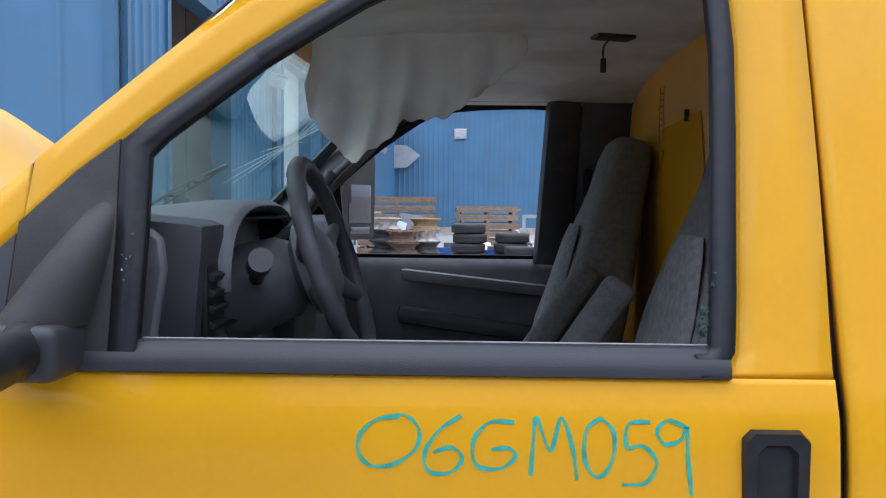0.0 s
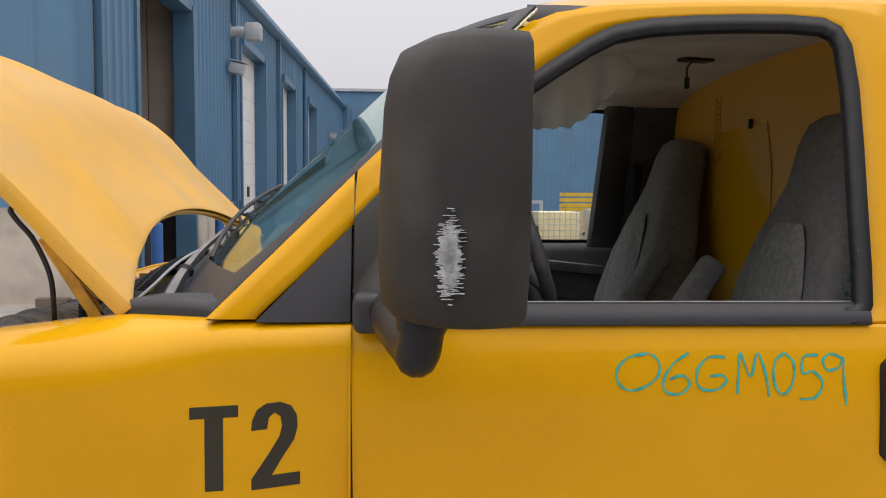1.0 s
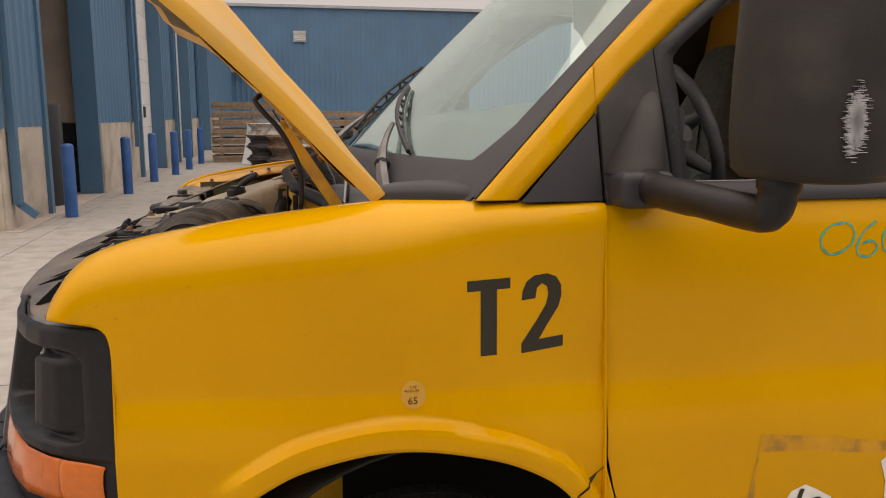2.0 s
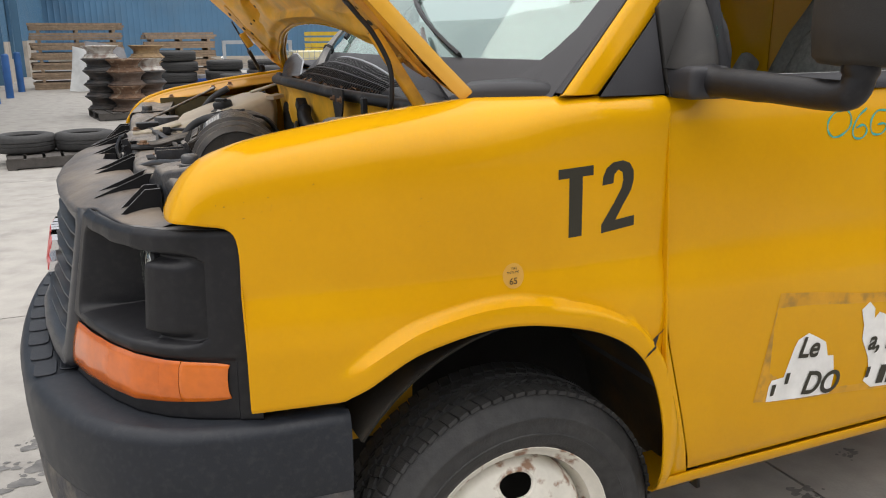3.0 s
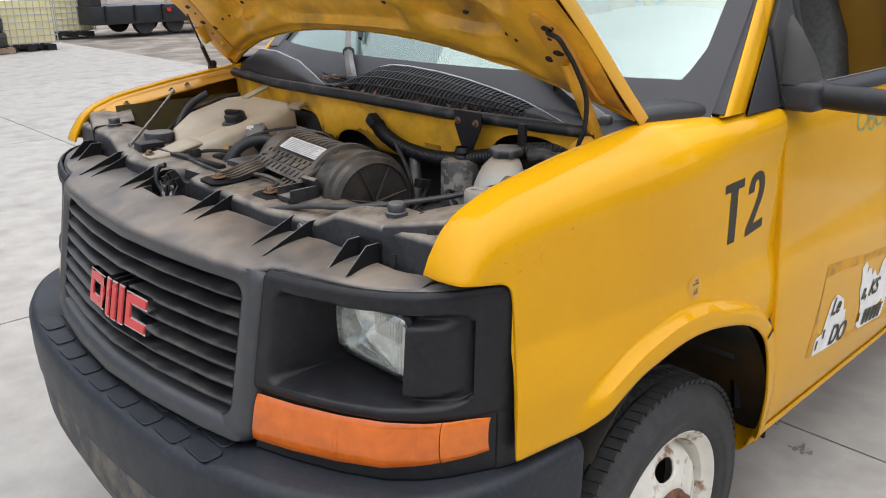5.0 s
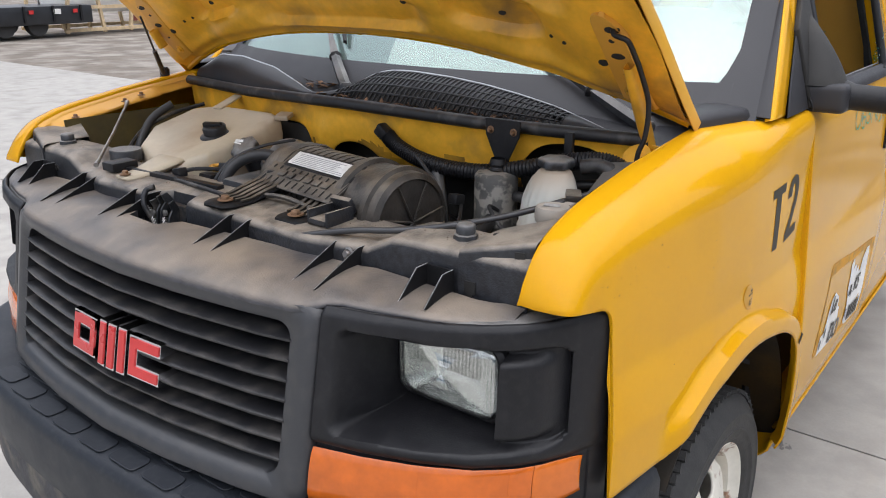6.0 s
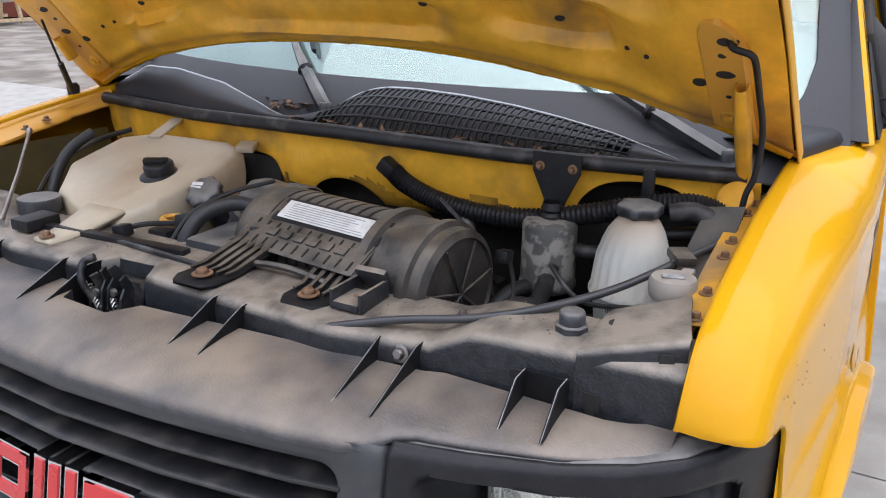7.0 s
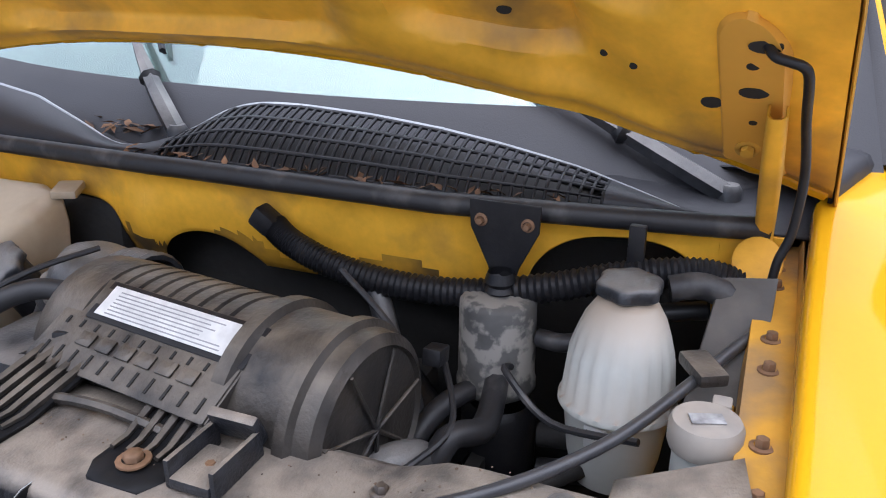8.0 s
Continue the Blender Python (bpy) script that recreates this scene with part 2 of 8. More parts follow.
WOOD = mat("weathered_lumber", (0.25, 0.18, 0.12), 0.85, var=0.25, scale=9, bump=0.3, bscale=40, island=0.25, rand=0.15)
WOOD_NEW = mat("pale_lumber", (0.50, 0.38, 0.23), 0.8, var=0.2, scale=9, bump=0.2, bscale=40, island=0.2)
GREY_METAL = mat("grey_sheet_metal", (0.42, 0.44, 0.46), 0.5, metal=0.3, var=0.1, scale=4, bump=0.05)
TOTE = mat("yellowish_tote_plastic", (0.74, 0.66, 0.36), 0.45, var=0.08, scale=3, bump=0.05)
TARP = mat("white_tarp", (0.70, 0.70, 0.69), 0.7, var=0.1, scale=2, bump=0.1)
TRUCK_DARK = mat("black_truck_paint", (0.02, 0.022, 0.026), 0.35, var=0.2, scale=4, bump=0.05)


# ---- mesh helpers ----
def part(name, bm, material, parent=None, label="", bevel=0.0, thick=0.0, angle=50, sub=0, offset=-1.0):
    """Links a bmesh as ONE mesh object under a thing or a part."""
    me = bpy.data.meshes.new(name)
    bmesh.ops.recalc_face_normals(bm, faces=bm.faces[:])
    bm.to_mesh(me)
    bm.free()
    for m in material if isinstance(material, (list, tuple)) else [material]:
        me.materials.append(m)
    me.shade_smooth()
    me.set_sharp_from_angle(angle=radians(angle))
    ob = new(name, me)
    if parent:
        ob.parent = parent
    if thick:
        s = ob.modifiers.new("thickness", "SOLIDIFY")
        s.thickness, s.offset = thick, offset
        if not bevel and not sub:
            v = ob.modifiers.new("edges", "WEIGHTED_NORMAL")
            v.keep_sharp = True
    if bevel:
        v = ob.modifiers.new("bevel", "BEVEL")
        v.width, v.segments, v.limit_method = bevel, 2, "ANGLE"
    if sub:
        v = ob.modifiers.new("subdivision", "SUBSURF")
        v.levels = v.render_levels = sub
    if label:
        ob["label"] = label
    return ob


def thing(name, label, category, m=None, group="", kind=""):
    ob = new(name)
    if m is not None:
        ob.matrix_world = m
    return tagged(ob, label, category, group, kind)


def box(bm, c, s, rot=(0, 0, 0), m=None):
    """A box of size s at c, turned by degrees."""
    a = bmesh.ops.create_cube(bm, size=1)["verts"]
    t = pose(*c, *rot) @ Matrix.Diagonal((*s, 1))
    bmesh.ops.transform(bm, matrix=(m @ t) if m else t, verts=a)
    return a


def rbox(bm, c, s, r=0.01, rot=(0, 0, 0), seg=2):
    """A box with rounded edges."""
    b = bmesh.new()
    bmesh.ops.create_cube(b, size=1)
    bmesh.ops.transform(b, matrix=Matrix.Diagonal((*s, 1)), verts=b.verts[:])
    bmesh.ops.bevel(b, geom=b.edges[:], offset=min(r, min(s) * 0.49), segments=seg, affect="EDGES", profile=0.6)
    bmesh.ops.transform(b, matrix=pose(*c, *rot), verts=b.verts[:])
    merge(bm, b)


def merge(bm, b):
    me = bpy.data.meshes.new("tmp")
    b.to_mesh(me)
    b.free()
    bm.from_mesh(me)
    bpy.data.meshes.remove(me)


def tube(bm, pts, r, n=10, caps=True):
    """A round bar along pts; r a number or one for each point."""
    pts = [Vector(p) for p in pts]
    rs = r if isinstance(r, (list, tuple)) else [r] * len(pts)
    rings, up = [], None
    for i, p in enumerate(pts):
        d = (pts[min(i + 1, len(pts) - 1)] - pts[max(i - 1, 0)]).normalized()
        if up is None:
            up = d.orthogonal().normalized()
        up = (up - d * up.dot(d)).normalized()
        side = d.cross(up)
        rings.append([bm.verts.new(p + (up * math.cos(a) + side * math.sin(a)) * rs[i]) for a in [k * math.tau / n for k in range(n)]])
    for a, b in zip(rings, rings[1:]):
        for k in range(n):
            bm.faces.new((a[k], a[(k + 1) % n], b[(k + 1) % n], b[k]))
    if caps:
        bm.faces.new(rings[0])
        bm.faces.new(rings[-1][::-1])


def smooth_line(pts, n=6):
    """A rounded line through pts."""
    pts = [Vector(p) for p in pts]
    out = []
    for i in range(len(pts) - 1):
        p0, p1, p2, p3 = pts[max(i - 1, 0)], pts[i], pts[i + 1], pts[min(i + 2, len(pts) - 1)]
        for k in range(n):
            t = k / n
            out.append(0.5 * (2 * p1 + (p2 - p0) * t + (2 * p0 - 5 * p1 + 4 * p2 - p3) * t * t + (3 * p1 - p0 - 3 * p2 + p3) * t ** 3))
    return out + [pts[-1]]


def lathe(bm, profile, n=24, m=None):
    """profile (r, h) turned round the z axis, then placed by m."""
    m = m or Matrix()
    rings = []
    for r, h in profile:
        if r < 1e-5:
            rings.append([bm.verts.new(m @ Vector((0, 0, h)))])
        else:
            rings.append([bm.verts.new(m @ Vector((r * math.cos(a), r * math.sin(a), h))) for a in [k * math.tau / n for k in range(n)]])
    for a, b in zip(rings, rings[1:]):
        for k in range(n):
            q = [a[k % len(a)], a[(k + 1) % len(a)], b[(k + 1) % len(b)], b[k % len(b)]]
            q = list(dict.fromkeys(q))
            if len(q) > 2:
                bm.faces.new(q)


def grid(bm, rows, closed=False):
    """A sheet through rows of points."""
    vs = [[bm.verts.new(p) for p in r] for r in rows]
    for a, b in zip(vs, vs[1:]):
        n = len(a)
        for k in range(n if closed else n - 1):
            q = (a[k], a[(k + 1) % n], b[(k + 1) % n], b[k])
            if len({tuple(round(c, 6) for c in v.co) for v in q}) > 2:
                try:
                    bm.faces.new(q)
                except ValueError:
                    pass
    return vs


def prism(bm, poly, depth, m=None):
    """A flat outline (x, y) with a thickness along z, placed by m."""
    m = m or Matrix()
    a = [bm.verts.new(m @ Vector((x, y, 0))) for x, y in poly]
    b = [bm.verts.new(m @ Vector((x, y, depth))) for x, y in poly]
    bm.faces.new(a[::-1])
    bm.faces.new(b)
    for i in range(len(a)):
        j = (i + 1) % len(a)
        bm.faces.new((a[i], a[j], b[j], b[i]))


def lerp(x, xs, ys):
    return float(np.interp(x, xs, ys))


MIRROR_Y = Matrix.Diagonal((1, -1, 1, 1))


def text(name, words, size, m, material, parent, depth=0.0005, label="", stretch=1.0, space=1.0, shear=0.0, bold=0.0):
    """Lettering with the built-in font, made into a mesh."""
    c = bpy.data.curves.new(name, "FONT")
    c.body, c.size, c.extrude, c.align_x, c.space_character = words, size, depth, "LEFT", space
    c.shear, c.offset = shear, bold
    o = bpy.data.objects.new("tmp", c)
    scene.collection.objects.link(o)
    me = bpy.data.meshes.new_from_object(o.evaluated_get(bpy.context.evaluated_depsgraph_get()))
    bpy.data.objects.remove(o)
    me.transform(m @ Matrix.Diagonal((stretch, 1, 1, 1)))
    me.materials.clear()
    me.materials.append(material)
    ob = new(name, me)
    ob.parent = parent
    if label:
        ob["label"] = label
    return ob
# ---- the van ----
van = thing("van", "yellow cutaway van with raised hood and missing door glass", "van")


def side_w(z):
    """Half width of the cab at height z."""
    if z > 1.416:
        return 0.975 - 0.3 * (z - 1.416)
    return lerp(z, [0.40, 0.44, 0.47, 0.52, 0.65, 0.85, 0.96, 1.02, 1.07, 1.2, 1.3, 1.37, 1.416],
                [0.93, 0.965, 0.985, 1.006, 1.017, 1.024, 1.024, 1.016, 1.006, 1.003, 0.999, 0.991, 0.975])


def fender_w(z):
    return side_w(z) if z < 1.3 else 0.999


def taper(x):
    return lerp(x, [-0.82, -0.70, -0.66, -0.49, -0.3, -0.12, 0.1, 0.3], [0.915, 0.93, 0.938, 0.958, 0.98, 0.992, 0.999, 1.0])


ARCH = [(-0.487, 0.845), (-0.42, 0.89), (-0.35, 0.93), (-0.28, 0.952), (-0.20, 0.966), (-0.12, 0.967), (-0.04, 0.955), (0.05, 0.932),
        (0.12, 0.90), (0.17, 0.863), (0.21, 0.81), (0.24, 0.74), (0.262, 0.66), (0.274, 0.575), (0.28, 0.50)]
WHEEL = (-0.077, 0.384)


def arch_bulge(x, z):
    d = min(math.hypot(x - a, z - b) for a, b in ARCH_FINE)
    return 0.025 * (lambda k: k * k * (3 - 2 * k))(max(0.0, min(1.0, (0.052 - d) / 0.013))) * (lambda k: k * k * (3 - 2 * k))(max(0.0, min(1.0, (x + 0.505) / 0.07)))


ARCH_FINE = [tuple(p) for p in [(v.x, v.y) for v in smooth_line([(a, b, 0) for a, b in ARCH], 5)]]


def fender(side):
    zt = lambda x: lerp(x, [-0.787, -0.784, -0.775, -0.758, -0.745, -0.72, -0.693, -0.64, -0.587, -0.425, -0.258, -0.155, 0.02, 0.26],
                        [1.224, 1.238, 1.258, 1.284, 1.30, 1.322, 1.335, 1.353, 1.364, 1.391, 1.411, 1.422, 1.423, 1.42])
    xs = ([-0.787, -0.784, -0.78, -0.775, -0.766, -0.758, -0.745, -0.73, -0.715, -0.70, -0.69, -0.682, -0.676, -0.672, -0.6695, -0.6682] + list(np.linspace(-0.668, -0.50, 10))
          + sorted([a for a, b in ARCH_FINE if a > -0.487] + [0.2572, 0.2581]) + [0.30, 0.33, 0.36, 0.384])
    rows = []
    for x in xs:
        x = float(x)
        if x < -0.66815:
            bottom = lerp(x, [-0.787, -0.76, -0.70, -0.69, -0.682, -0.676, -0.672, -0.6695, -0.6682], [1.2225, 1.2215, 1.211, 1.208, 1.203, 1.196, 1.186, 1.172, 1.15])
        elif x < -0.487:
            bottom = 0.842
        elif x <= 0.28:
            bottom = lerp(x, [a for a, b in ARCH_FINE], [b for a, b in ARCH_FINE])
        else:
            bottom = 0.486
        top = zt(x) if x < 0.258 else 0.9 - (x - 0.262) * 3.39
        shoulder = 0.13 if x < 0.258 else 0.0
        row = []
        if shoulder:
            yi = lerp(x, [-0.79, -0.45, -0.17, 0.02, 0.26], [0.834, 0.840, 0.850, 0.918, 0.962])
            row = [(x, yi - 0.004, max(top - 0.016, bottom)), (x, yi - 0.002, max(top - 0.004, bottom)), (x, yi + 0.004, max(top, bottom))]
            shoulder = max(0.02, fender_w(1.3) * taper(x) - yi - 0.004)
            high = max(0.045, shoulder * 0.75)
        else:
            row = [(x, fender_w(top), top)] * 3
        depth = max(top - bottom, 0.004)
        whole = depth if x >= -0.66815 else top - 0.842
        ds = [0.001, 0.004, 0.009, 0.016, 0.026, 0.04, 0.058, 0.08, 0.105] if whole > 0.2 and shoulder else [whole * k / 10 for k in range(1, 10)]
        ds += [ds[-1] + (whole - ds[-1]) * k / 44 for k in range(1, 45)]
        for d in ds:
            z = max(top - d, bottom)
            d = top - z
            inset = shoulder * (1 - math.sqrt(max(0.0, 1 - (1 - min(d / high, 1)) ** 2.2))) if shoulder else 0
            w = fender_w(z) * taper(x) - inset + arch_bulge(x, z)
            row.append((x, w, z))
        rows.append([(a, -b * side, c) for a, b, c in row])
    bm = bmesh.new()
    grid(bm, rows)
    bmesh.ops.remove_doubles(bm, verts=bm.verts[:], dist=0.0002)
    return part("front_fender", bm, YELLOW, van, "glossy yellow front fender with flared wheel arch", thick=0.006, offset=-1 if side < 0 else 1)


for s in (1, -1):
    f = fender(s)
    f.modifiers["thickness"].offset = 0.0
    # grimy liner inside the wheel arch, the arch's deep shade in its dark colour
    bm = bmesh.new()
    rows = []
    for k in range(25):
        a = math.pi * (0.02 + 0.76 * k / 24)
        rows.append([(WHEEL[0] + 0.505 * math.cos(a) + 0.01, -s * y, WHEEL[1] + 0.57 * math.sin(a)) for y in (0.985, 0.8, 0.5)])
    grid(bm, rows)
    part("wheel_liner", bm, LINER, van, "grimy wheel arch liner, shade painted in its dark colour", thick=0.01, offset=0)
    # near-black sheet deepens the shade inside the arch
    bm = bmesh.new()
    box(bm, (-0.07, -s * 0.49, 0.70), (1.0, 0.02, 0.8))
    part("inner_wing", bm, DARK, van)


# doors: lower shell, upper frame, window trim
def front_edge(z):
    return lerp(z, [0.486, 0.9, 1.416], [0.386, 0.264, 0.257])


WINDOW = [(0.089, 1.430), (0.175, 1.511), (0.261, 1.596), (0.33, 1.665), (0.403, 1.728), (0.471, 1.788), (0.557, 1.852), (0.628, 1.901), (0.701, 1.948), (0.755, 1.975),
          (0.83, 1.991), (0.92, 1.999), (1.015, 2.003), (1.11, 2.004), (1.18, 1.999), (1.212, 1.982), (1.229, 1.945), (1.232, 1.855), (1.226, 1.74), (1.219, 1.641), (1.211, 1.52), (1.204, 1.45), (1.188, 1.424), (1.16, 1.418)]
OUTER = [(0.005, 1.430), (0.075, 1.50), (0.137, 1.562), (0.20, 1.626), (0.263, 1.689), (0.335, 1.758), (0.41, 1.826), (0.485, 1.896), (0.562, 1.962), (0.65, 2.006),
         (0.75, 2.022), (0.88, 2.030), (1.0, 2.034), (1.1, 2.036), (1.2, 2.037), (1.27, 2.037), (1.337, 2.037), (1.339, 1.94), (1.339, 1.80), (1.338, 1.68), (1.335, 1.55), (1.332, 1.47), (1.331, 1.43), (1.331, 1.418)]


OUTER_DOOR = [(0.266, 1.692), (0.30, 1.725), (0.345, 1.768), (0.41, 1.828), (0.485, 1.896), (0.562, 1.962), (0.60, 1.985), (0.65, 2.006)] + OUTER[10:]


def on_side(x, z, s, out=0.0):
    return (x, -s * (side_w(z) + out), z)


def frame_strip(a, b, s, out=0.0, mid=3):
    rows = []
    for (ax, az), (bx, bz) in zip(a, b):
        rows.append([on_side(ax + (bx - ax) * k / mid, az + (bz - az) * k / mid, s, out) for k in range(mid + 1)])
    return rows


def inset_line(line, d):
    """The outline moved inwards by d."""
    out = []
    n = len(line)
    for i in range(n):
        (x0, z0), (x1, z1) = line[max(i - 1, 0)], line[min(i + 1, n - 1)]
        l = math.hypot(x1 - x0, z1 - z0)
        out.append((line[i][0] + (z1 - z0) / l * d, line[i][1] - (x1 - x0) / l * d))
    return out


for s in (1, -1):
    door = part("door", bmesh.new(), YELLOW, van, "yellow cab door, its window glass broken out" if s > 0 else "yellow passenger door, closed")
    bm = bmesh.new()
    zs = [0.486, 0.50, 0.53, 0.58, 0.65, 0.75, 0.85, 0.92, 0.96, 0.985, 1.0, 1.02, 1.045, 1.07, 1.1, 1.16, 1.22, 1.28, 1.33, 1.37, 1.395, 1.41, 1.418]
    grid(bm, [[(front_edge(z) + 0.002 + (1.331 - front_edge(z) - 0.002) * k / 10, -s * (side_w(z) - (0.012 if z < 0.49 else 0)), z) for k in range(11)] for z in zs])
    part("door_skin", bm, YELLOW, door, "glossy yellow door skin with a horizontal crease", thick=0.008, offset=0)
    bm = bmesh.new()
    grid(bm, frame_strip(OUTER_DOOR, WINDOW[2:], s))
    part("window_frame", bm, YELLOW, door, thick=0.03, offset=-1 if s > 0 else 1)
    bm = bmesh.new()
    grid(bm, frame_strip(OUTER_DOOR[4:-2], [(x + (0.004 if x > 1.2 else 0), z) for x, z in WINDOW[6:-2]], s, -0.036))
    part("inner_frame_trim", bm, CAB_M, door, "dark trim inside the window frame", thick=0.006, offset=0)
    # black trim round the opening
    bm = bmesh.new()
    trim = WINDOW[6:]
    inner = inset_line(trim, 0.03)
    grid(bm, frame_strip(trim, inner, s, 0.004, 2))
    part("window_seal", bm, PLASTIC_BLACK, door, "black rubber window seal", thick=0.02, offset=0)
    bm = bmesh.new()
    grid(bm, [[(x, -s * (side_w(z) + o), z) for x in np.linspace(0.262, 1.198, 12)] for z, o in ((1.418, 0.0), (1.421, 0.012), (1.43, 0.014), (1.442, 0.013), (1.446, 0.006), (1.452, 0.006), (1.456, 0.0))])
    part("belt_moulding", bm, PLASTIC, door, "grey plastic belt moulding", thick=0.004, offset=0)
    # the corner panel that carries the mirror
    bm = bmesh.new()
    corner = [(0.262, 1.425), (0.262, 1.606), (0.33, 1.675), (0.387, 1.722), (0.395, 1.60), (0.404, 1.425)]
    v = [bm.verts.new(on_side(x, z, s, 0.006)) for x, z in corner]
    bm.faces.new(v)
    part("corner_panel", bm, MIRROR_M, door, "grey plastic mirror corner panel", thick=0.016, offset=0, bevel=0.003)
    bm = bmesh.new()
    grid(bm, frame_strip([(0.402, 1.44), (0.396, 1.6), (0.389, 1.716), (0.425, 1.749), (0.557, 1.852)], [(0.437, 1.44), (0.433, 1.6), (0.428, 1.700), (0.449, 1.724), (0.574, 1.8273)], s, 0.004, 2))
    part("window_channel", bm, PLASTIC_BLACK, door, thick=0.02, offset=0)
    if s < 0:
        bm = bmesh.new()
        grid(bm, [[(x, side_w(z) - o, z) for x, o in ((1.130 + (z - 1.44) * 0.04, 0.05), (1.140 + (z - 1.44) * 0.04, 0.075), (1.20, 0.085), (1.26, 0.06))] for z in np.linspace(1.43, 1.99, 9)])
        part("rear_frame_trim", bm, CAB_M, door, "dark plastic trim behind the window", thick=0.01, offset=0)
    # recessed handle
    bm = bmesh.new()
    yh = side_w(1.28)
    ring = [(x, z) for x, z in ((1.212, 1.345), (1.222, 1.356), (1.275, 1.356), (1.286, 1.345), (1.286, 1.19), (1.275, 1.178), (1.222, 1.178), (1.212, 1.19))]
    rows = []
    for grow, out in ((0.004, 0.0), (0.002, 0.014), (-0.012, 0.014), (-0.016, 0.004)):
        rows.append([(x + grow * (1 if x > 1.249 else -1), -s * (yh + out), z + grow * (1 if z > 1.267 else -1)) for x, z in ring])
    grid(bm, rows, closed=True)
    handle = part("door_handle", bm, PLASTIC_BLACK, door, "black recessed door handle")
    bm = bmesh.new()
    rbox(bm, (1.249, -s * (yh + 0.0), 1.265), (0.05, 0.012, 0.15), 0.005)
    part("handle_bowl", bm, PLASTIC_BLACK, door)
    # inner door panel
    bm = bmesh.new()
    grid(bm, [[(x, -s * w, z) for x in np.linspace(0.40, 1.32, 9)] for z, w in ((0.5, 0.90), (0.62, 0.88), (0.95, 0.86), (1.15, 0.85), (1.3, 0.87), (1.4, 0.905), (1.44, 0.93))])
    part("inner_panel", bm, CAB_M, door, "dark plastic door trim panel", thick=0.02, offset=0)
    bm = bmesh.new()
    rbox(bm, (0.95, -s * 0.835, 1.21), (0.62, 0.07, 0.06), 0.025, (0, 8, 0))
    part("armrest", bm, PLASTIC, door)
    bm = bmesh.new()
    rbox(bm, (0.92, -s * 0.845, 1.365), (0.54, 0.05, 0.04), 0.014, (0, 6, 0))
    part("pull_bar", bm, VINYL, door)
    # pillar ahead of the door
    bm = bmesh.new()
    grid(bm, frame_strip([(0.005, 1.43), (0.137, 1.562), (0.2605, 1.6865)], [(0.089, 1.43), (0.175, 1.511), (0.2605, 1.596)], s))
    part("pillar_base", bm, YELLOW, van, thick=0.02, offset=-1 if s > 0 else 1)
    bm = bmesh.new()
    v = [bm.verts.new(on_side(x, z, s, 0.002)) for x, z in ((0.092, 1.424), (0.175, 1.508), (0.257, 1.59), (0.257, 1.424))]
    bm.faces.new(v)
    part("sail_panel", bm, PLASTIC, van, "grey triangular plastic panel at the pillar foot", thick=0.008, offset=0)
    # body behind the door
    bm = bmesh.new()
    zs = [0.44, 0.5, 0.6, 0.8, 0.96, 1.02, 1.08, 1.2, 1.3, 1.38, 1.416, 1.5, 1.7, 1.9, 2.037]
    grid(bm, [[(x, -s * side_w(z), z) for x in (1.347, 1.365, 1.5, 1.8, 2.2, 2.8, 3.4)] for z in zs])
    part("body_side", bm, YELLOW, van, "yellow body side behind the door", thick=0.02, offset=-1 if s > 0 else 1)
    bm = bmesh.new()
    grid(bm, [[(x, -s * w, z) for x in (0.30, 0.386, 0.9, 1.4, 2.2, 3.4)] for z, w in ((0.484, 0.998), (0.462, 0.992), (0.44, 0.972), (0.428, 0.93), (0.43, 0.8))])
    part("rocker_panel", bm, YELLOW, van, "yellow rocker panel with a rusty lower edge", thick=0.01, offset=0)

# roof and gutter
bm = bmesh.new()
rows = []
for x in list(np.linspace(0.60, 0.76, 4)) + [0.9, 1.1, 1.4, 1.8, 2.4, 3.4]:
    x = float(x)
    rise = lerp(x, [0.56, 0.7, 0.9, 1.2, 3.4], [0.0, 0.03, 0.06, 0.08, 0.09])
    edge = lerp(x, [0.6, 0.75, 1.0, 3.4], [1.985, 2.022, 2.034, 2.037])
    rows.append([(x - (0.22 * (1 - (abs(u)) ** 2) if x < 0.8 else 0.22 * (1 - u * u) * max(0, (1.1 - x) / 0.3) if x < 1.1 else 0),
                  u * (side_w(edge) - 0.012), edge - 0.008 + (rise + 0.03) * (1 - abs(u) ** 6)) for u in np.linspace(-1, 1, 25)])
grid(bm, rows)
part("roof", bm, YELLOW, van, "yellow cab roof", thick=0.004, offset=0)

# windshield: glass, dark band, wipers
def screen(u, v, out=0.0):
    """A place on the windshield: u across from -1 to 1, v from foot to top."""
    z = 1.41 + v * 0.60
    ex, ey = -0.005 + v * 0.615, 0.935 - 0.13 * v
    k = 1 - abs(u) ** 2.2
    p = Vector((ex - (0.235 - 0.04 * v) * k, u * ey, z + 0.02 * k * v))
    return p + Vector((-0.70, 0, 0.71)) * out


us = [float(u) for u in np.linspace(-1, 1, 33)]
bm = bmesh.new()
grid(bm, [[screen(u, v) for u in us] for v in np.linspace(0, 1, 11)])
ws = part("windshield", bm, WINDSHIELD, van, "greenish windshield, cracked on the passenger side", thick=0.005, offset=0)
ws.visible_shadow = False
bm = bmesh.new()
for sgn in (-1, 1):
    grid(bm, [[screen(sgn * (1 - k * w), v, 0.006) for k in (0, 0.5, 1)] for v, w in zip(np.linspace(0, 1, 13), [0.17, 0.11, 0.08] + [0.062] * 10)])
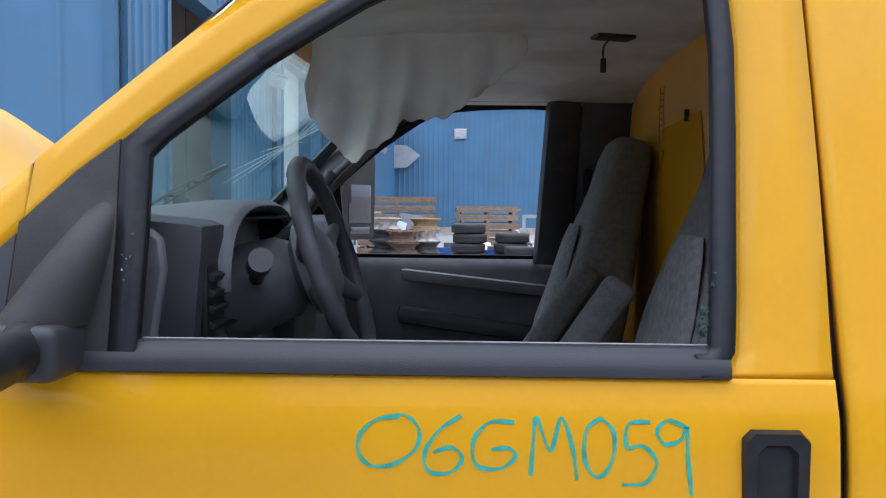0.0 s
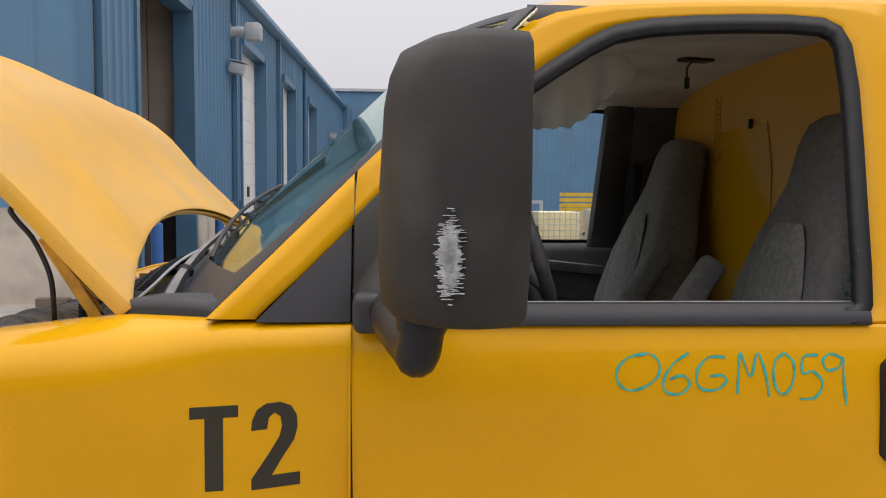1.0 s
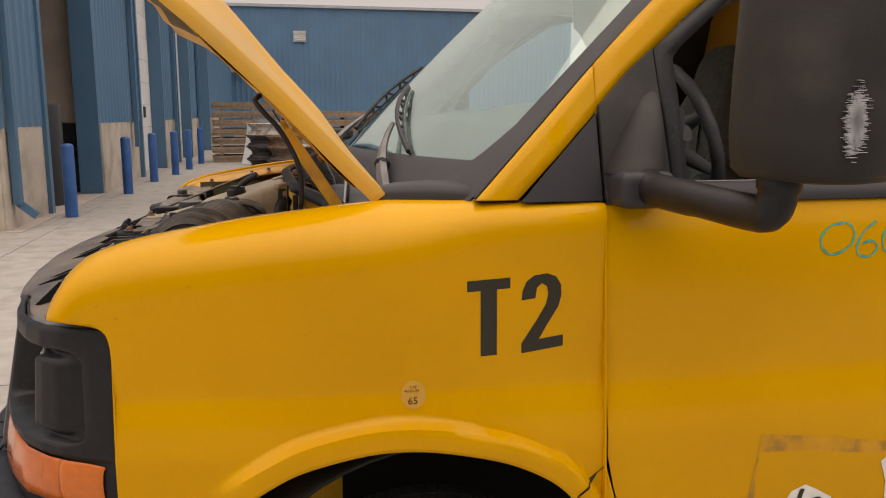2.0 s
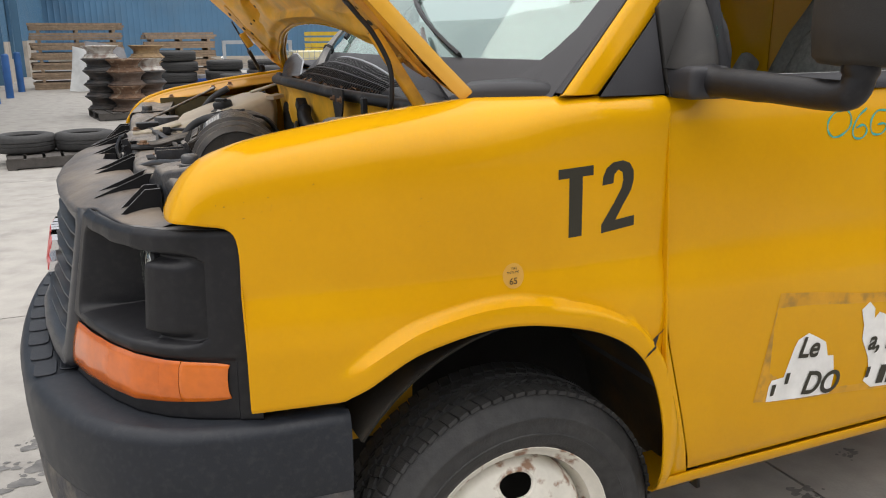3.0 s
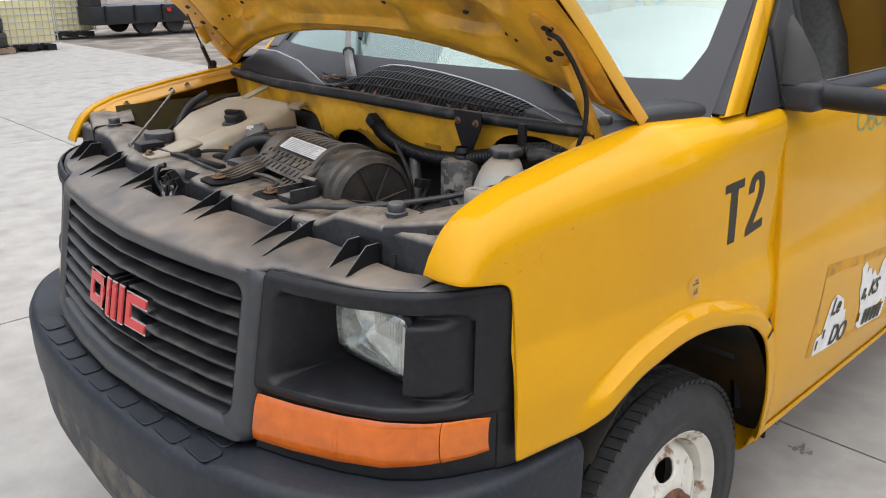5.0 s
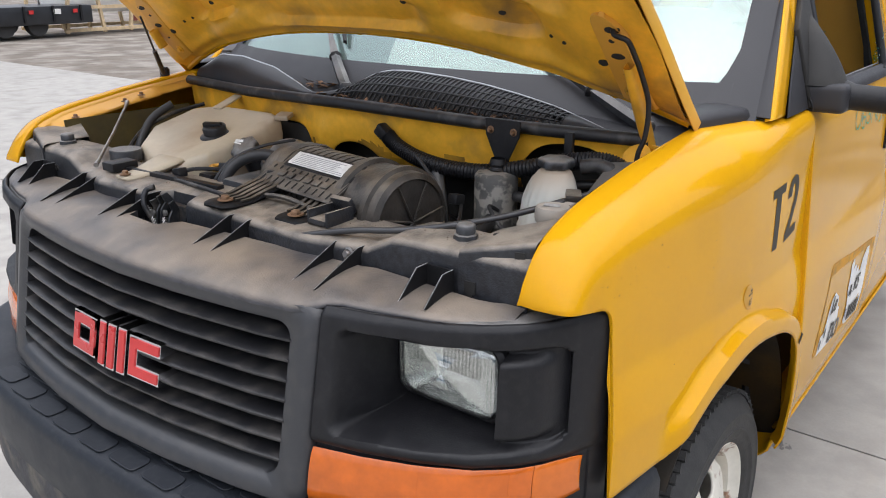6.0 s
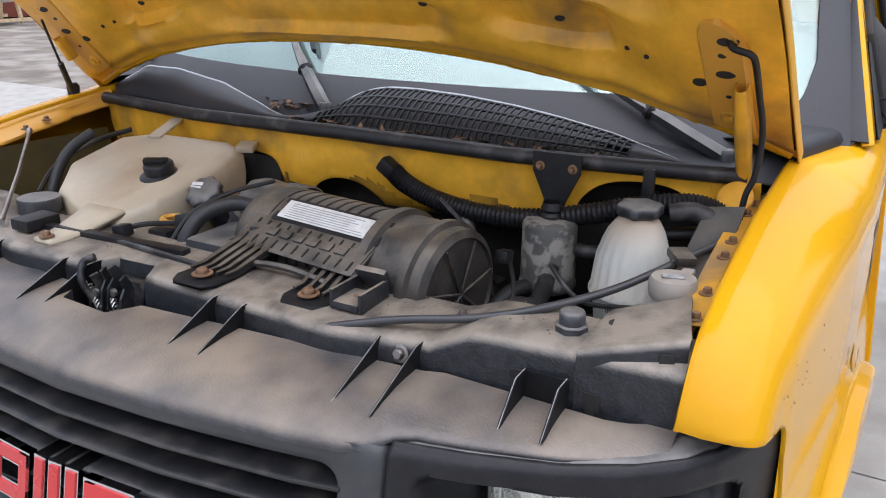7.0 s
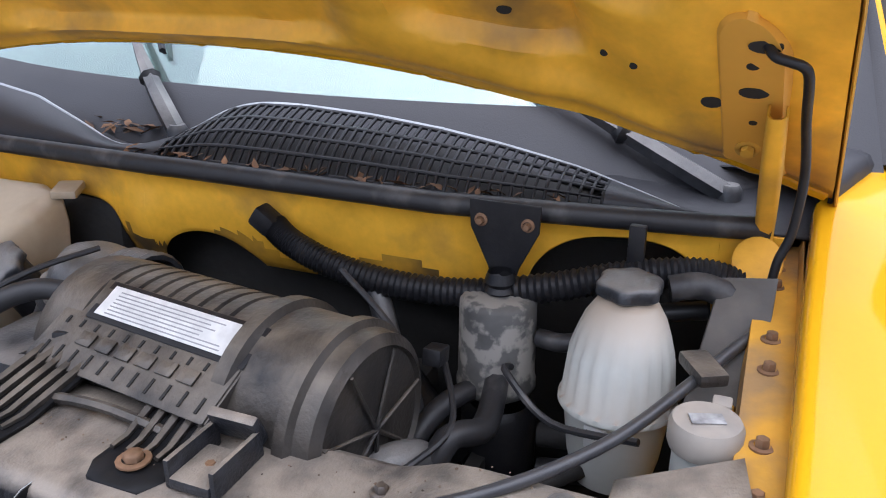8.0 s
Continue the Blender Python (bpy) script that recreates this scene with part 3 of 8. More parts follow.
for sgn in (-1, 1):
    rows = []
    for v in np.linspace(0.03, 0.78, 14):
        p = screen(sgn, v, 0.006)
        rows.append([p, p.lerp(Vector((lerp(p.z, [q[1] for q in OUTER[:9]], [q[0] for q in OUTER[:9]]) - 0.001, sgn * (side_w(p.z) - 0.008), p.z)), 1.0)])
    grid(bm, rows)
grid(bm, [[screen(u * 0.94, v, 0.006) for u in us] for v in (-0.02, 0.05, 0.10, 0.135)])
grid(bm, [[screen(u * 0.94, v, 0.006) for u in us] for v in (0.97, 1.0)])
part("windshield_surround", bm, PLASTIC, van, "grey windshield surround", thick=0.004, offset=0)
bm = bmesh.new()
CRACK = (0.725, 0.69)
for a, l in ((0.3, 0.05), (1.0, 0.12), (1.25, 0.16), (1.45, 0.19), (1.7, 0.13), (2.6, 0.05), (3.7, 0.12), (4.0, 0.22), (4.2, 0.26), (4.35, 0.24), (4.55, 0.15), (5.3, 0.05)):
    p0 = CRACK
    p1 = (p0[0] + math.cos(a) * l * 1.3, p0[1] + math.sin(a) * l)
    tube(bm, [screen(p0[0] + (p1[0] - p0[0]) * q, p0[1] + (p1[1] - p0[1]) * q, 0.004) for q in (0.06, 0.5, 1)], [0.0016, 0.0012, 0.0005], 4)
part("crack", bm, PAPER, ws, "star-shaped crack in the glass")


def wiper(pivot, tip, b0, b1):
    """A wiper lying on the glass; places are given across and up the windshield."""
    w = part("wiper", bmesh.new(), PLASTIC_BLACK, van, "black windshield wiper")
    along = lambda a, b, k, out: screen(a[0] + (b[0] - a[0]) * k, a[1] + (b[1] - a[1]) * k, out)
    bm = bmesh.new()
    ks = [float(k) for k in np.linspace(0, 1, 8)]
    tube(bm, [along(pivot, tip, k, 0.020 + 0.012 * math.sin(k * math.pi)) for k in ks], [0.016, 0.016, 0.015, 0.013, 0.010, 0.008, 0.007, 0.006], 6)
    lathe(bm, [(0.0, 0.016), (0.012, 0.016), (0.017, 0.008), (0.018, -0.03)], 16, Matrix.Translation(screen(*pivot, 0.02)))
    part("wiper_arm", bm, PLASTIC_DUST_SHEEN, w)
    bm = bmesh.new()
    tube(bm, [along(pivot, tip, k, 0.030) for k in (0.36, 0.40, 0.44)], [0.010, 0.019, 0.010], 8)
    part("arm_joint", bm, PLASTIC_BLACK, w)
    bm = bmesh.new()
    ks = [float(k) for k in np.linspace(0, 1, 11)]
    tube(bm, [along(b0, b1, k, 0.014 + 0.014 * math.sin(k * math.pi)) for k in ks], 0.006, 6)
    tube(bm, [along(b0, b1, k, 0.007) for k in ks], 0.004, 4)
    for k in (0.1, 0.3, 0.5, 0.7, 0.9):
        tube(bm, [along(b0, b1, k - 0.05, 0.008), along(b0, b1, k, 0.016 + 0.014 * math.sin(k * math.pi)), along(b0, b1, k + 0.05, 0.008)], 0.0045, 5)
    part("wiper_blade", bm, PLASTIC_BLACK, w)


wiper((0.08, 0.02), (0.36, 0.28), (0.22, 0.20), (0.50, 0.54))
wiper((-0.79, -0.03), (-0.42, 0.23), (-0.66, 0.14), (-0.12, 0.40))

# ---- hood, raised ----
HINGE = Vector((-0.15, 0, 1.425))
TURN_UP = Matrix.Translation(HINGE) @ Matrix.Rotation(radians(53.5), 4, "Y") @ Matrix.Translation(-HINGE)


def hood_at(u, v, drop=0.0):
    """A place on the hood: u across, v from its rear edge to its nose."""
    k = 1 - abs(u) ** 2.2
    xr = -0.16 - 0.20 * k
    xf = -0.835 - 0.145 * k
    x = xr + (xf - xr) * v - 0.033 * max(0.0, (v - 0.75) / 0.25)
    half = lerp(v, [0, 0.5, 0.85, 1], [0.867, 0.842, 0.82, 0.80])
    ze = lerp(x, [-1.02, -0.92, -0.84, -0.76, -0.69, -0.587, -0.425, -0.258, -0.16], [1.19, 1.235, 1.285, 1.325, 1.345, 1.366, 1.393, 1.413, 1.428])
    crown = k * lerp(v, [0, 0.25, 0.4, 0.6, 0.85, 1], [0.033, 0.031, 0.05, 0.080, 0.09, 0.08])
    ridge = 0.019 * math.exp(-((abs(u) - 0.66) / 0.055) ** 2) * lerp(v, [0, 0.15, 0.8, 1], [0.2, 1, 0.8, 0.2])
    z = ze + crown + ridge - drop
    return TURN_UP @ Vector((x, -u * half, z))


hood = part("hood", bmesh.new(), YELLOW_OLD, van, "faded yellow hood propped wide open")
us2 = [float(u) for u in np.linspace(-1, 1, 41)]
vs2 = [float(v) for v in (0, 0.02, 0.06, 0.12, 0.2, 0.3, 0.4, 0.5, 0.6, 0.7, 0.8, 0.87, 0.93, 0.97, 1)]
bm = bmesh.new()
grid(bm, [[hood_at(u, v) for u in us2] for v in vs2])
for e in (-1, 1):
    grid(bm, [[hood_at(e, v, d) for d in (0, 0.012, 0.03)] for v in vs2])
part("hood_skin", bm, YELLOW_OLD, hood, "faded yellow hood skin", thick=0.004, offset=0)
# inner panel with stamped ribs and hollows
bm = bmesh.new()
def hollow(u, v):
    d = 0.028
    for cu, cv, ru, rv in ((0.0, 0.55, 0.30, 0.26), (0.60, 0.58, 0.22, 0.25), (-0.60, 0.58, 0.22, 0.25), (0.0, 0.16, 0.34, 0.09), (0.55, 0.24, 0.13, 0.08), (-0.55, 0.24, 0.13, 0.08)):
        q = (abs((u - cu) / ru) ** 4 + abs((v - cv) / rv) ** 4) ** 0.25
        d = min(d, 0.004 + 0.024 * max(0.0, min(1.0, (q - 0.86) / 0.16)))
        d += 0.004 * math.exp(-((q - 1.06) / 0.05) ** 2)
    d += 0.006 * math.exp(-((abs(u) - 0.82) / 0.05) ** 2)
    # flat hem along the rear edge, a swage that wanders above it, shallow dents
    swage = 0.135 + 0.05 * math.sin(abs(u) * 5.2 + 0.6) + 0.04 * max(0.0, abs(u) - 0.55)
    d -= 0.012 / (1 + math.exp((v - 0.055) / 0.006))
    d += 0.010 / (1 + math.exp((v - swage) / 0.012)) / (1 + math.exp((abs(u) - 0.80) / 0.02))
    d += 0.004 * math.sin(u * 9 + 2) * math.sin(v * 14 + u * 3)
    return d
fine_u = [float(u) for u in np.linspace(-0.995, 0.995, 101)]
fine_v = [float(v) for v in np.linspace(0.004, 0.99, 80)]
vs = grid(bm, [[hood_at(u, v, (hollow(u, v) if 0.01 < v < 0.985 else 0.014) + 0.004) for u in fine_u] for v in fine_v])
# oily grime and old felt over the nose half
place = {vert: (u, v) for row, v in zip(vs, fine_v) for vert, u in zip(row, fine_u)}
for f in bm.faces:
    u, v = place[f.verts[0]]
    f.material_index = 1 if v > 0.52 + 0.05 * math.sin(u * 7 + 1) + 0.03 * math.sin(u * 19) and abs(u) < 0.86 and v < 0.95 else 0
hood_rim = smooth_line([hood_at(u, 0.008, 0.018) for u in np.linspace(-0.985, 0.985, 60)], 3)
part("hood_inner_panel", bm, [YELLOW_DIRTY, GRIMY_FELT], hood, "grimy yellow hood underside with stamped ribs", thick=0.002, offset=0)
bm = bmesh.new()
rnd = random.Random(8)
wob = [0.0]
for k in range(len(hood_rim)):
    wob.append(wob[-1] * 0.9 + (rnd.gauss(0, 0.0011) if k % 7 == 0 else 0.0))
tube(bm, [p + Vector((0, 0, wob[k])) for k, p in enumerate(hood_rim)], [0.0095 + 0.6 * wob[k + 1] for k in range(len(hood_rim))], 8)
part("hemmed_edge", bm, YELLOW, hood, "ragged folded rear edge of the hood")
for u, v, r, st in ((0.838, 0.205, 0.011, 1.4), (0.70, 0.205, 0.006, 1), (0.74, 0.213, 0.006, 1), (0.57, 0.225, 0.008, 1.5), (0.3, 0.23, 0.008, 1.4), (0.12, 0.23, 0.008, 1.4), (0.80, 0.62, 0.012, 1.6)):
    for e in (1, -1):
        bm = bmesh.new()
        n = (TURN_UP.to_3x3() @ Vector((0, 0, -1)))
        m = Matrix.Translation(hood_at(e * u, v, hollow(e * u, v) + 0.0055)) @ n.to_track_quat("Z", "X").to_matrix().to_4x4() @ Matrix.Diagonal((1, st, 1, 1))
        lathe(bm, [(0, 0.0012), (r * 0.75, 0.0012), (r * 0.75, -0.003)], 12, m)
        part("hole", bm, DARK, hood)
for e in (1, -1):
    bm = bmesh.new()
    rows = []
    for q in np.linspace(0 if e > 0 else 0.74, 1, 12):
        p = Vector((-0.222, -e * 0.792, 1.372)).lerp(hood_at(e * 0.920, 0.27, 0.055), float(q))
        w = 0.0085 + 0.002 * math.sin(q * 3)
        rows.append([p + Vector((0.010, -w, 0.006)), p + Vector((-0.006, -w, -0.002)), p + Vector((-0.010, -w * 0.5, -0.005)), p + Vector((-0.010, w * 0.5, -0.005)), p + Vector((-0.006, w, -0.002)), p + Vector((0.010, w, 0.006))])
    grid(bm, rows)
    part("hinge_arm", bm, YELLOW_DIRTY, hood, "yellow channel-shaped hinge arm", thick=0.003, offset=0)
    # plate with a rounded end, holes and a bolt
    bm = bmesh.new()
    rows = []
    for v in [0.06, 0.10, 0.2, 0.3, 0.36] + [0.36 + 0.065 * math.sin(k * 0.26) for k in range(1, 7)]:
        half = 0.038 * (math.sqrt(max(0.02, 1 - ((v - 0.36) / 0.066) ** 2)) if v > 0.36 else 1)
        row = []
        for k, (f, d) in enumerate(((-1.16, 0.030), (-1.0, 0.0385), (-0.94, 0.041), (0, 0.041), (0.94, 0.041), (1.0, 0.0385), (1.16, 0.030))):
            row.append(hood_at(e * (0.888 + half * f), v, d))
        rows.append(row)
    rows.append([hood_at(e * (0.888 + 0.004 * f), 0.434, 0.030) for f in (-1, -0.9, -0.8, 0, 0.8, 0.9, 1)])
    grid(bm, rows)
    part("hinge_plate", bm, YELLOW_IN, hood, "yellow hinge plate with holes", thick=0.002, offset=0)
    n = (TURN_UP.to_3x3() @ Vector((0, 0, -1)))
    for u, v, r, st in ((0.903, 0.385, 0.008, 2.0), (0.889, 0.332, 0.005, 1.3), (0.890, 0.272, 0.0075, 2.0), (0.889, 0.195, 0.0035, 1.3)):
        bm = bmesh.new()
        m = Matrix.Translation(hood_at(e * u, v, 0.0422)) @ n.to_track_quat("Z", "X").to_matrix().to_4x4() @ Matrix.Diagonal((1, st, 1, 1))
        lathe(bm, [(0, 0.0006), (r, 0.0006), (r, -0.002)], 16, m)
        part("hole", bm, DARK, hood)
    bm = bmesh.new()
    m = Matrix.Translation(hood_at(e * 0.882, 0.115, 0.042)) @ n.to_track_quat("Z", "X").to_matrix().to_4x4()
    lathe(bm, [(0.014, 0), (0.014, 0.002), (0.009, 0.003)], 16, m)
    lathe(bm, [(0.008, 0.002), (0.008, 0.009), (0.0, 0.010)], 6, m)
    part("hinge_bolt", bm, YELLOW_DIRTY, hood, "painted hinge bolt")
    bm = bmesh.new()
    if e > 0:
        pts = [hood_at(u, v, d) for u, v, d in ((0.903, 0.385, 0.036), (0.914, 0.390, 0.052), (0.932, 0.397, 0.056), (0.944, 0.400, 0.057), (0.951, 0.392, 0.058), (0.953, 0.36, 0.060), (0.953, 0.29, 0.062))]
        pts += [Vector(p) for p in ((-0.320, -0.821, 1.49), (-0.316, -0.818, 1.425), (-0.320, -0.808, 1.390), (-0.322, -0.804, 1.345))]
        tube(bm, smooth_line(pts, 7), 0.0052, 10)
        part("torsion_rod", bm, PLASTIC_BLACK, hood, "bent black torsion rod")
    else:
        foot, head = Vector((-0.262, 0.868, 1.408)), hood_at(-0.93, 0.36, 0.05)
        tube(bm, [foot.lerp(head, q) for q in (0.0, 0.45, 0.451, 0.46, 1.0)], [0.0075, 0.0075, 0.0060, 0.0032, 0.0032], 10)
        rod = part("hood_strut", bm, PLASTIC_DUST_SHEEN, hood, "thin grey strut with a black foot")
        bm = bmesh.new()
        lathe(bm, [(0, -0.012), (0.015, -0.012), (0.016, 0.012), (0.010, 0.02), (0, 0.02)], 12, Matrix.Translation(foot + Vector((0, 0, 0.012))))
        part("strut_foot", bm, RUBBER_SEAL, rod, "black rubber foot")

# ---- nose: grille, bezels, lamps, bumper ----
def nose_x(y, z=1.18):
    y = abs(y)
    x = lerp(y, [0, 0.2, 0.4, 0.52, 0.62, 0.72, 0.80, 0.85, 0.88, 0.902, 0.918, 0.930, 0.940], [-0.985, -0.975, -0.95, -0.925, -0.905, -0.875, -0.838, -0.80, -0.762, -0.722, -0.688, -0.662, -0.645])
    return x - max(0, 1.18 - z) * lerp(y, [0, 0.5, 0.8, 0.94], [0.22, 0.2, 0.1, 0.0])


SLAT_M = mat("black_grille_slat", (0.016, 0.016, 0.018), 0.34, var=0.1, scale=20, bump=0.05, spec=0.5, dirt=(0.1, 0.09, 0.08), amount=0.35, dscale=20)
grille = part("grille", bmesh.new(), PLASTIC_BLACK, van, "black plastic radiator grille with horizontal slats")
bm = bmesh.new()
def rounded(w, h, r, n=5):
    out = []
    for cx, cz, a0 in ((w - r, h - r, 0), (-w + r, h - r, 90), (-w + r, -h + r, 180), (w - r, -h + r, 270)):
        for k in range(n + 1):
            a = radians(a0 + 90 * k / n)
            out.append((cx + r * math.cos(a), cz + r * math.sin(a)))
    return out
def dense(poly, step=0.04):
    out = []
    for (x0, y0), (x1, y1) in zip(poly, poly[1:] + poly[:1]):
        n = max(1, int(math.hypot(x1 - x0, y1 - y0) / step))
        out += [(x0 + (x1 - x0) * k / n, y0 + (y1 - y0) * k / n) for k in range(n)]
    return out
GZ = 1.005
rows = []
base_out = rounded(0.527, 0.185, 0.03)
base_in = rounded(0.462, 0.140, 0.03)
for poly_a, poly_b, q, out in ((base_out, base_in, 0, -0.06), (base_out, base_in, 0.0, 0.0), (base_out, base_in, 0.12, 0.014), (base_out, base_in, 0.55, 0.016), (base_out, base_in, 0.95, 0.004), (base_out, base_in, 1.0, -0.05)):
    pts = []
    for i in range(len(poly_a)):
        (a0, a1), (b0, b1) = poly_a[i], poly_b[i]
        (c0, c1), (d0, d1) = poly_a[(i + 1) % len(poly_a)], poly_b[(i + 1) % len(poly_a)]
        n = 10 if abs(c0 - a0) > 0.3 else (4 if abs(c1 - a1) > 0.1 else 1)
        for k in range(n):
            t = k / n
            y0, z0 = a0 + (c0 - a0) * t, a1 + (c1 - a1) * t
            y1, z1 = b0 + (d0 - b0) * t, b1 + (d1 - b1) * t
            y, z = y0 + (y1 - y0) * q, GZ + z0 + (z1 - z0) * q
            pts.append((nose_x(y, z) - out, y, z))
    rows.append(pts)
grid(bm, rows, closed=True)
part("grille_frame", bm, GRILLE_M, grille, "dark grey grille frame")
for k in range(7):
    z = 0.895 + k * 0.0368
    bm = bmesh.new()
    rows = []
    for y in np.linspace(-0.468, 0.468, 29):
        x = nose_x(y, z)
        rows.append([(x + 0.06, y, z + 0.011), (x - 0.002, y, z + 0.0045), (x - 0.007, y, z + 0.002), (x - 0.007, y, z - 0.002), (x - 0.002, y, z - 0.0045), (x + 0.06, y, z + 0.002)])
    grid(bm, rows, closed=True)
    part("slat", bm, SLAT_M, grille)
# near-black sheet paints the deep shade between the slats
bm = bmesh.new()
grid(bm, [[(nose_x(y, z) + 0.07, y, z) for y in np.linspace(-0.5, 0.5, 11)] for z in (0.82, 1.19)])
part("gap_shade_sheet", bm, DARK, grille)
# maker's badge as plain red shapes with chrome edges
def strokes(bm, lines, w, y0, z0, out, thick, sc):
    for (a0, b0), (a1, b1) in lines:
        d = Vector((a1 - a0, b1 - b0)).normalized()
        p = Vector((-d.y, d.x)) * w / 2
        e = d * w / 2
        quad = [(a0 - e.x + p.x, b0 - e.y + p.y), (a1 + e.x + p.x, b1 + e.y + p.y), (a1 + e.x - p.x, b1 + e.y - p.y), (a0 - e.x - p.x, b0 - e.y - p.y)]
        front = [Vector((nose_x(y0 - a * sc, z0 + b * sc) - out, y0 - a * sc, z0 + b * sc)) for a, b in quad]
        back = [v + Vector((thick, 0, 0)) for v in front]
        f = [bm.verts.new(v) for v in front]
        g = [bm.verts.new(v) for v in back]
        bm.faces.new(f)
        bm.faces.new(g[::-1])
        for i in range(4):
            bm.faces.new((f[i], f[(i + 1) % 4], g[(i + 1) % 4], g[i]))
SHAPE_A = [((0.1, 0.8), (0.85, 0.8)), ((0.1, 0.2), (0.85, 0.2)), ((0.1, 0.2), (0.1, 0.8)), ((0.85, 0.2), (0.85, 0.8))]
SHAPE_B = [((1.27, 0.14), (1.27, 0.86)), ((1.63, 0.14), (1.63, 0.86)), ((2.0, 0.14), (2.0, 0.86))]
SHAPE_C = [((2.4, 0.8), (3.15, 0.8)), ((2.4, 0.2), (3.15, 0.2)), ((2.4, 0.2), (2.4, 0.8))]
badge = part("badge", bmesh.new(), BADGE_RED, van, "red badge with chrome outlines on the grille")
for shape in (SHAPE_A, SHAPE_B, SHAPE_C):
    bm = bmesh.new()
    strokes(bm, shape, 0.29, 0.134, 0.957, 0.020, 0.05, 0.093)
    part("badge_rim", bm, CHROME, badge, "chrome badge outline")
    bm = bmesh.new()
    strokes(bm, shape, 0.20, 0.134, 0.957, 0.0225, 0.01, 0.093)
    part("badge_face", bm, BADGE_RED, badge)


def patch(fn, a, b):
    bm = bmesh.new()
    grid(bm, [[fn(p, q) for p in a] for q in b])
    return bm


for s in (1, -1):
    # headlamp surround: face with a pocket, built round the lamp
    bezel = part("headlamp_bezel", bmesh.new(), PLASTIC_BLACK, van, "black plastic headlamp surround with a deep pocket")
    def fade(v, a, c):
        k = max(0.0, min(1.0, (v - a) / (c - a)))
        return k * k * (3 - 2 * k)
    def inside(y, z, y0, y1, z0, z1, r):
        """How far a place lies inside a rounded rectangle."""
        dy, dz = abs(y - (y0 + y1) / 2) - (y1 - y0) / 2 + r, abs(z - (z0 + z1) / 2) - (z1 - z0) / 2 + r
        return r - math.hypot(max(dy, 0), max(dz, 0)) - min(max(dy, dz), 0)
    def bezel_at(y, q):
        z = 0.815 + q * (lerp(y, [0.53, 0.74, 0.93], [1.189, 1.193, 1.203]) - 0.815)
        x = nose_x(y, z)
        edge = min(0.936 - y + 0.004, lerp(y, [0.53, 0.93], [1.189, 1.203]) - z)
        proud = -0.009 * fade(z, 0.94, 0.962) + 0.012 * (1 - fade(edge, 0.0, 0.014))
        k = fade(inside(y, z, 0.556, 0.906, 0.966, 1.160, 0.030), 0.0, 0.012)
        flat = -0.772
        run = min((y - 0.556) / 0.055, (z - 0.957) / 0.05 + 0.15, (1.168 - z) / 0.02)
        deep = x + (flat - x) * fade(run, 0.0, 1.0) if x < flat else x
        if y > 0.8265:
            pad = fade(inside(y, z, 0.79, 0.888, 0.984, 1.142, 0.026), 0.0, 0.016)
            deep = x + 0.022 - 0.028 * pad
        seat_in = 0.010 * fade(0.948 - z, 0.0, 0.006) * fade(0.922 - y, 0.0, 0.004)
        return (x + proud * (1 - k) + (deep - x) * k + seat_in, -s * y, z)
    ys = sorted(set([round(float(v), 4) for v in np.linspace(0.528, 0.936, 90)] + [0.826, 0.827]))
    part("bezel_face", patch(bezel_at, ys, np.linspace(0, 1, 90)), PLASTIC_BLACK, bezel, thick=0.006, offset=0, angle=55)
    bm = bmesh.new()
    rows = []
    for y in np.linspace(0.528, 0.915, 18):
        x = nose_x(y, 1.19)
        z = lerp(y, [0.53, 0.74, 0.93], [1.187, 1.191, 1.201])
        rows.append([(x + 0.008, -s * y, z - 0.006), (x + 0.016, -s * y, z + 0.001), (x + 0.05, -s * y, z + 0.001), (min(x + 0.14, -0.78) if y < 0.8 else x + 0.08, -s * y * (0.99 if y > 0.85 else 1), z + 0.003)])
    grid(bm, rows)
    part("bezel_top", bm, PLASTIC_DUST_SHEEN, bezel, thick=0.004, offset=0)
    # lamp
    lamp = part("headlamp", bmesh.new(), LENS, van, "rectangular sealed-beam headlamp with fluted clear lens")
    bm = bmesh.new()
    prof = rounded(0.104, 0.066, 0.028)
    rows = []
    for g, x in ((1.0, -0.79), (1.0, -0.812), (0.94, -0.822), (0.6, -0.829), (0.0, -0.832)):
        rows.append([(x, -s * (0.71 + a * g), 1.080 + b * g) for a, b in dense(prof, 0.02)])
    grid(bm, rows, closed=True)
    part("lens", bm, LENS, lamp, "clear fluted glass lens", thick=0.003, offset=0).visible_shadow = False
    bm = bmesh.new()
    for k in range(26):
        yy = -0.096 + 0.192 * k / 25
        tube(bm, [(-0.8245 + 0.00, -s * (0.71 + yy), 1.080 - 0.054), (-0.8275, -s * (0.71 + yy), 1.080), (-0.8245, -s * (0.71 + yy), 1.080 + 0.054)], 0.0018, 4)
    tagged(part("lens_flute", bm, LENS, lamp), kind="stuff").visible_shadow = False
    bm = bmesh.new()
    rows = []
    for k in range(6):
        g = 1 - k / 5 * 0.98
        rows.append([(-0.812 + 0.045 * (1 - g * g), -s * (0.71 + a * g * 0.97), 1.080 + b * g * 0.97) for a, b in dense(prof, 0.02)])
    grid(bm, rows, closed=True)
    part("reflector", bm, LAMP_BACK, lamp, "silvered reflector bowl")
    bm = bmesh.new()
    rows = []
    for g, x in ((1.13, -0.79), (1.12, -0.812), (1.04, -0.818), (1.0, -0.80)):
        rows.append([(x, -s * (0.71 + a * g), 1.080 + b * g) for a, b in dense(prof, 0.02)])
    grid(bm, rows, closed=True)
    part("retaining_ring", bm, PLASTIC_BLACK, lamp)
    # indicator below
    turn = part("turn_signal", bmesh.new(), AMBER, van, "amber turn signal lens wrapping the corner")
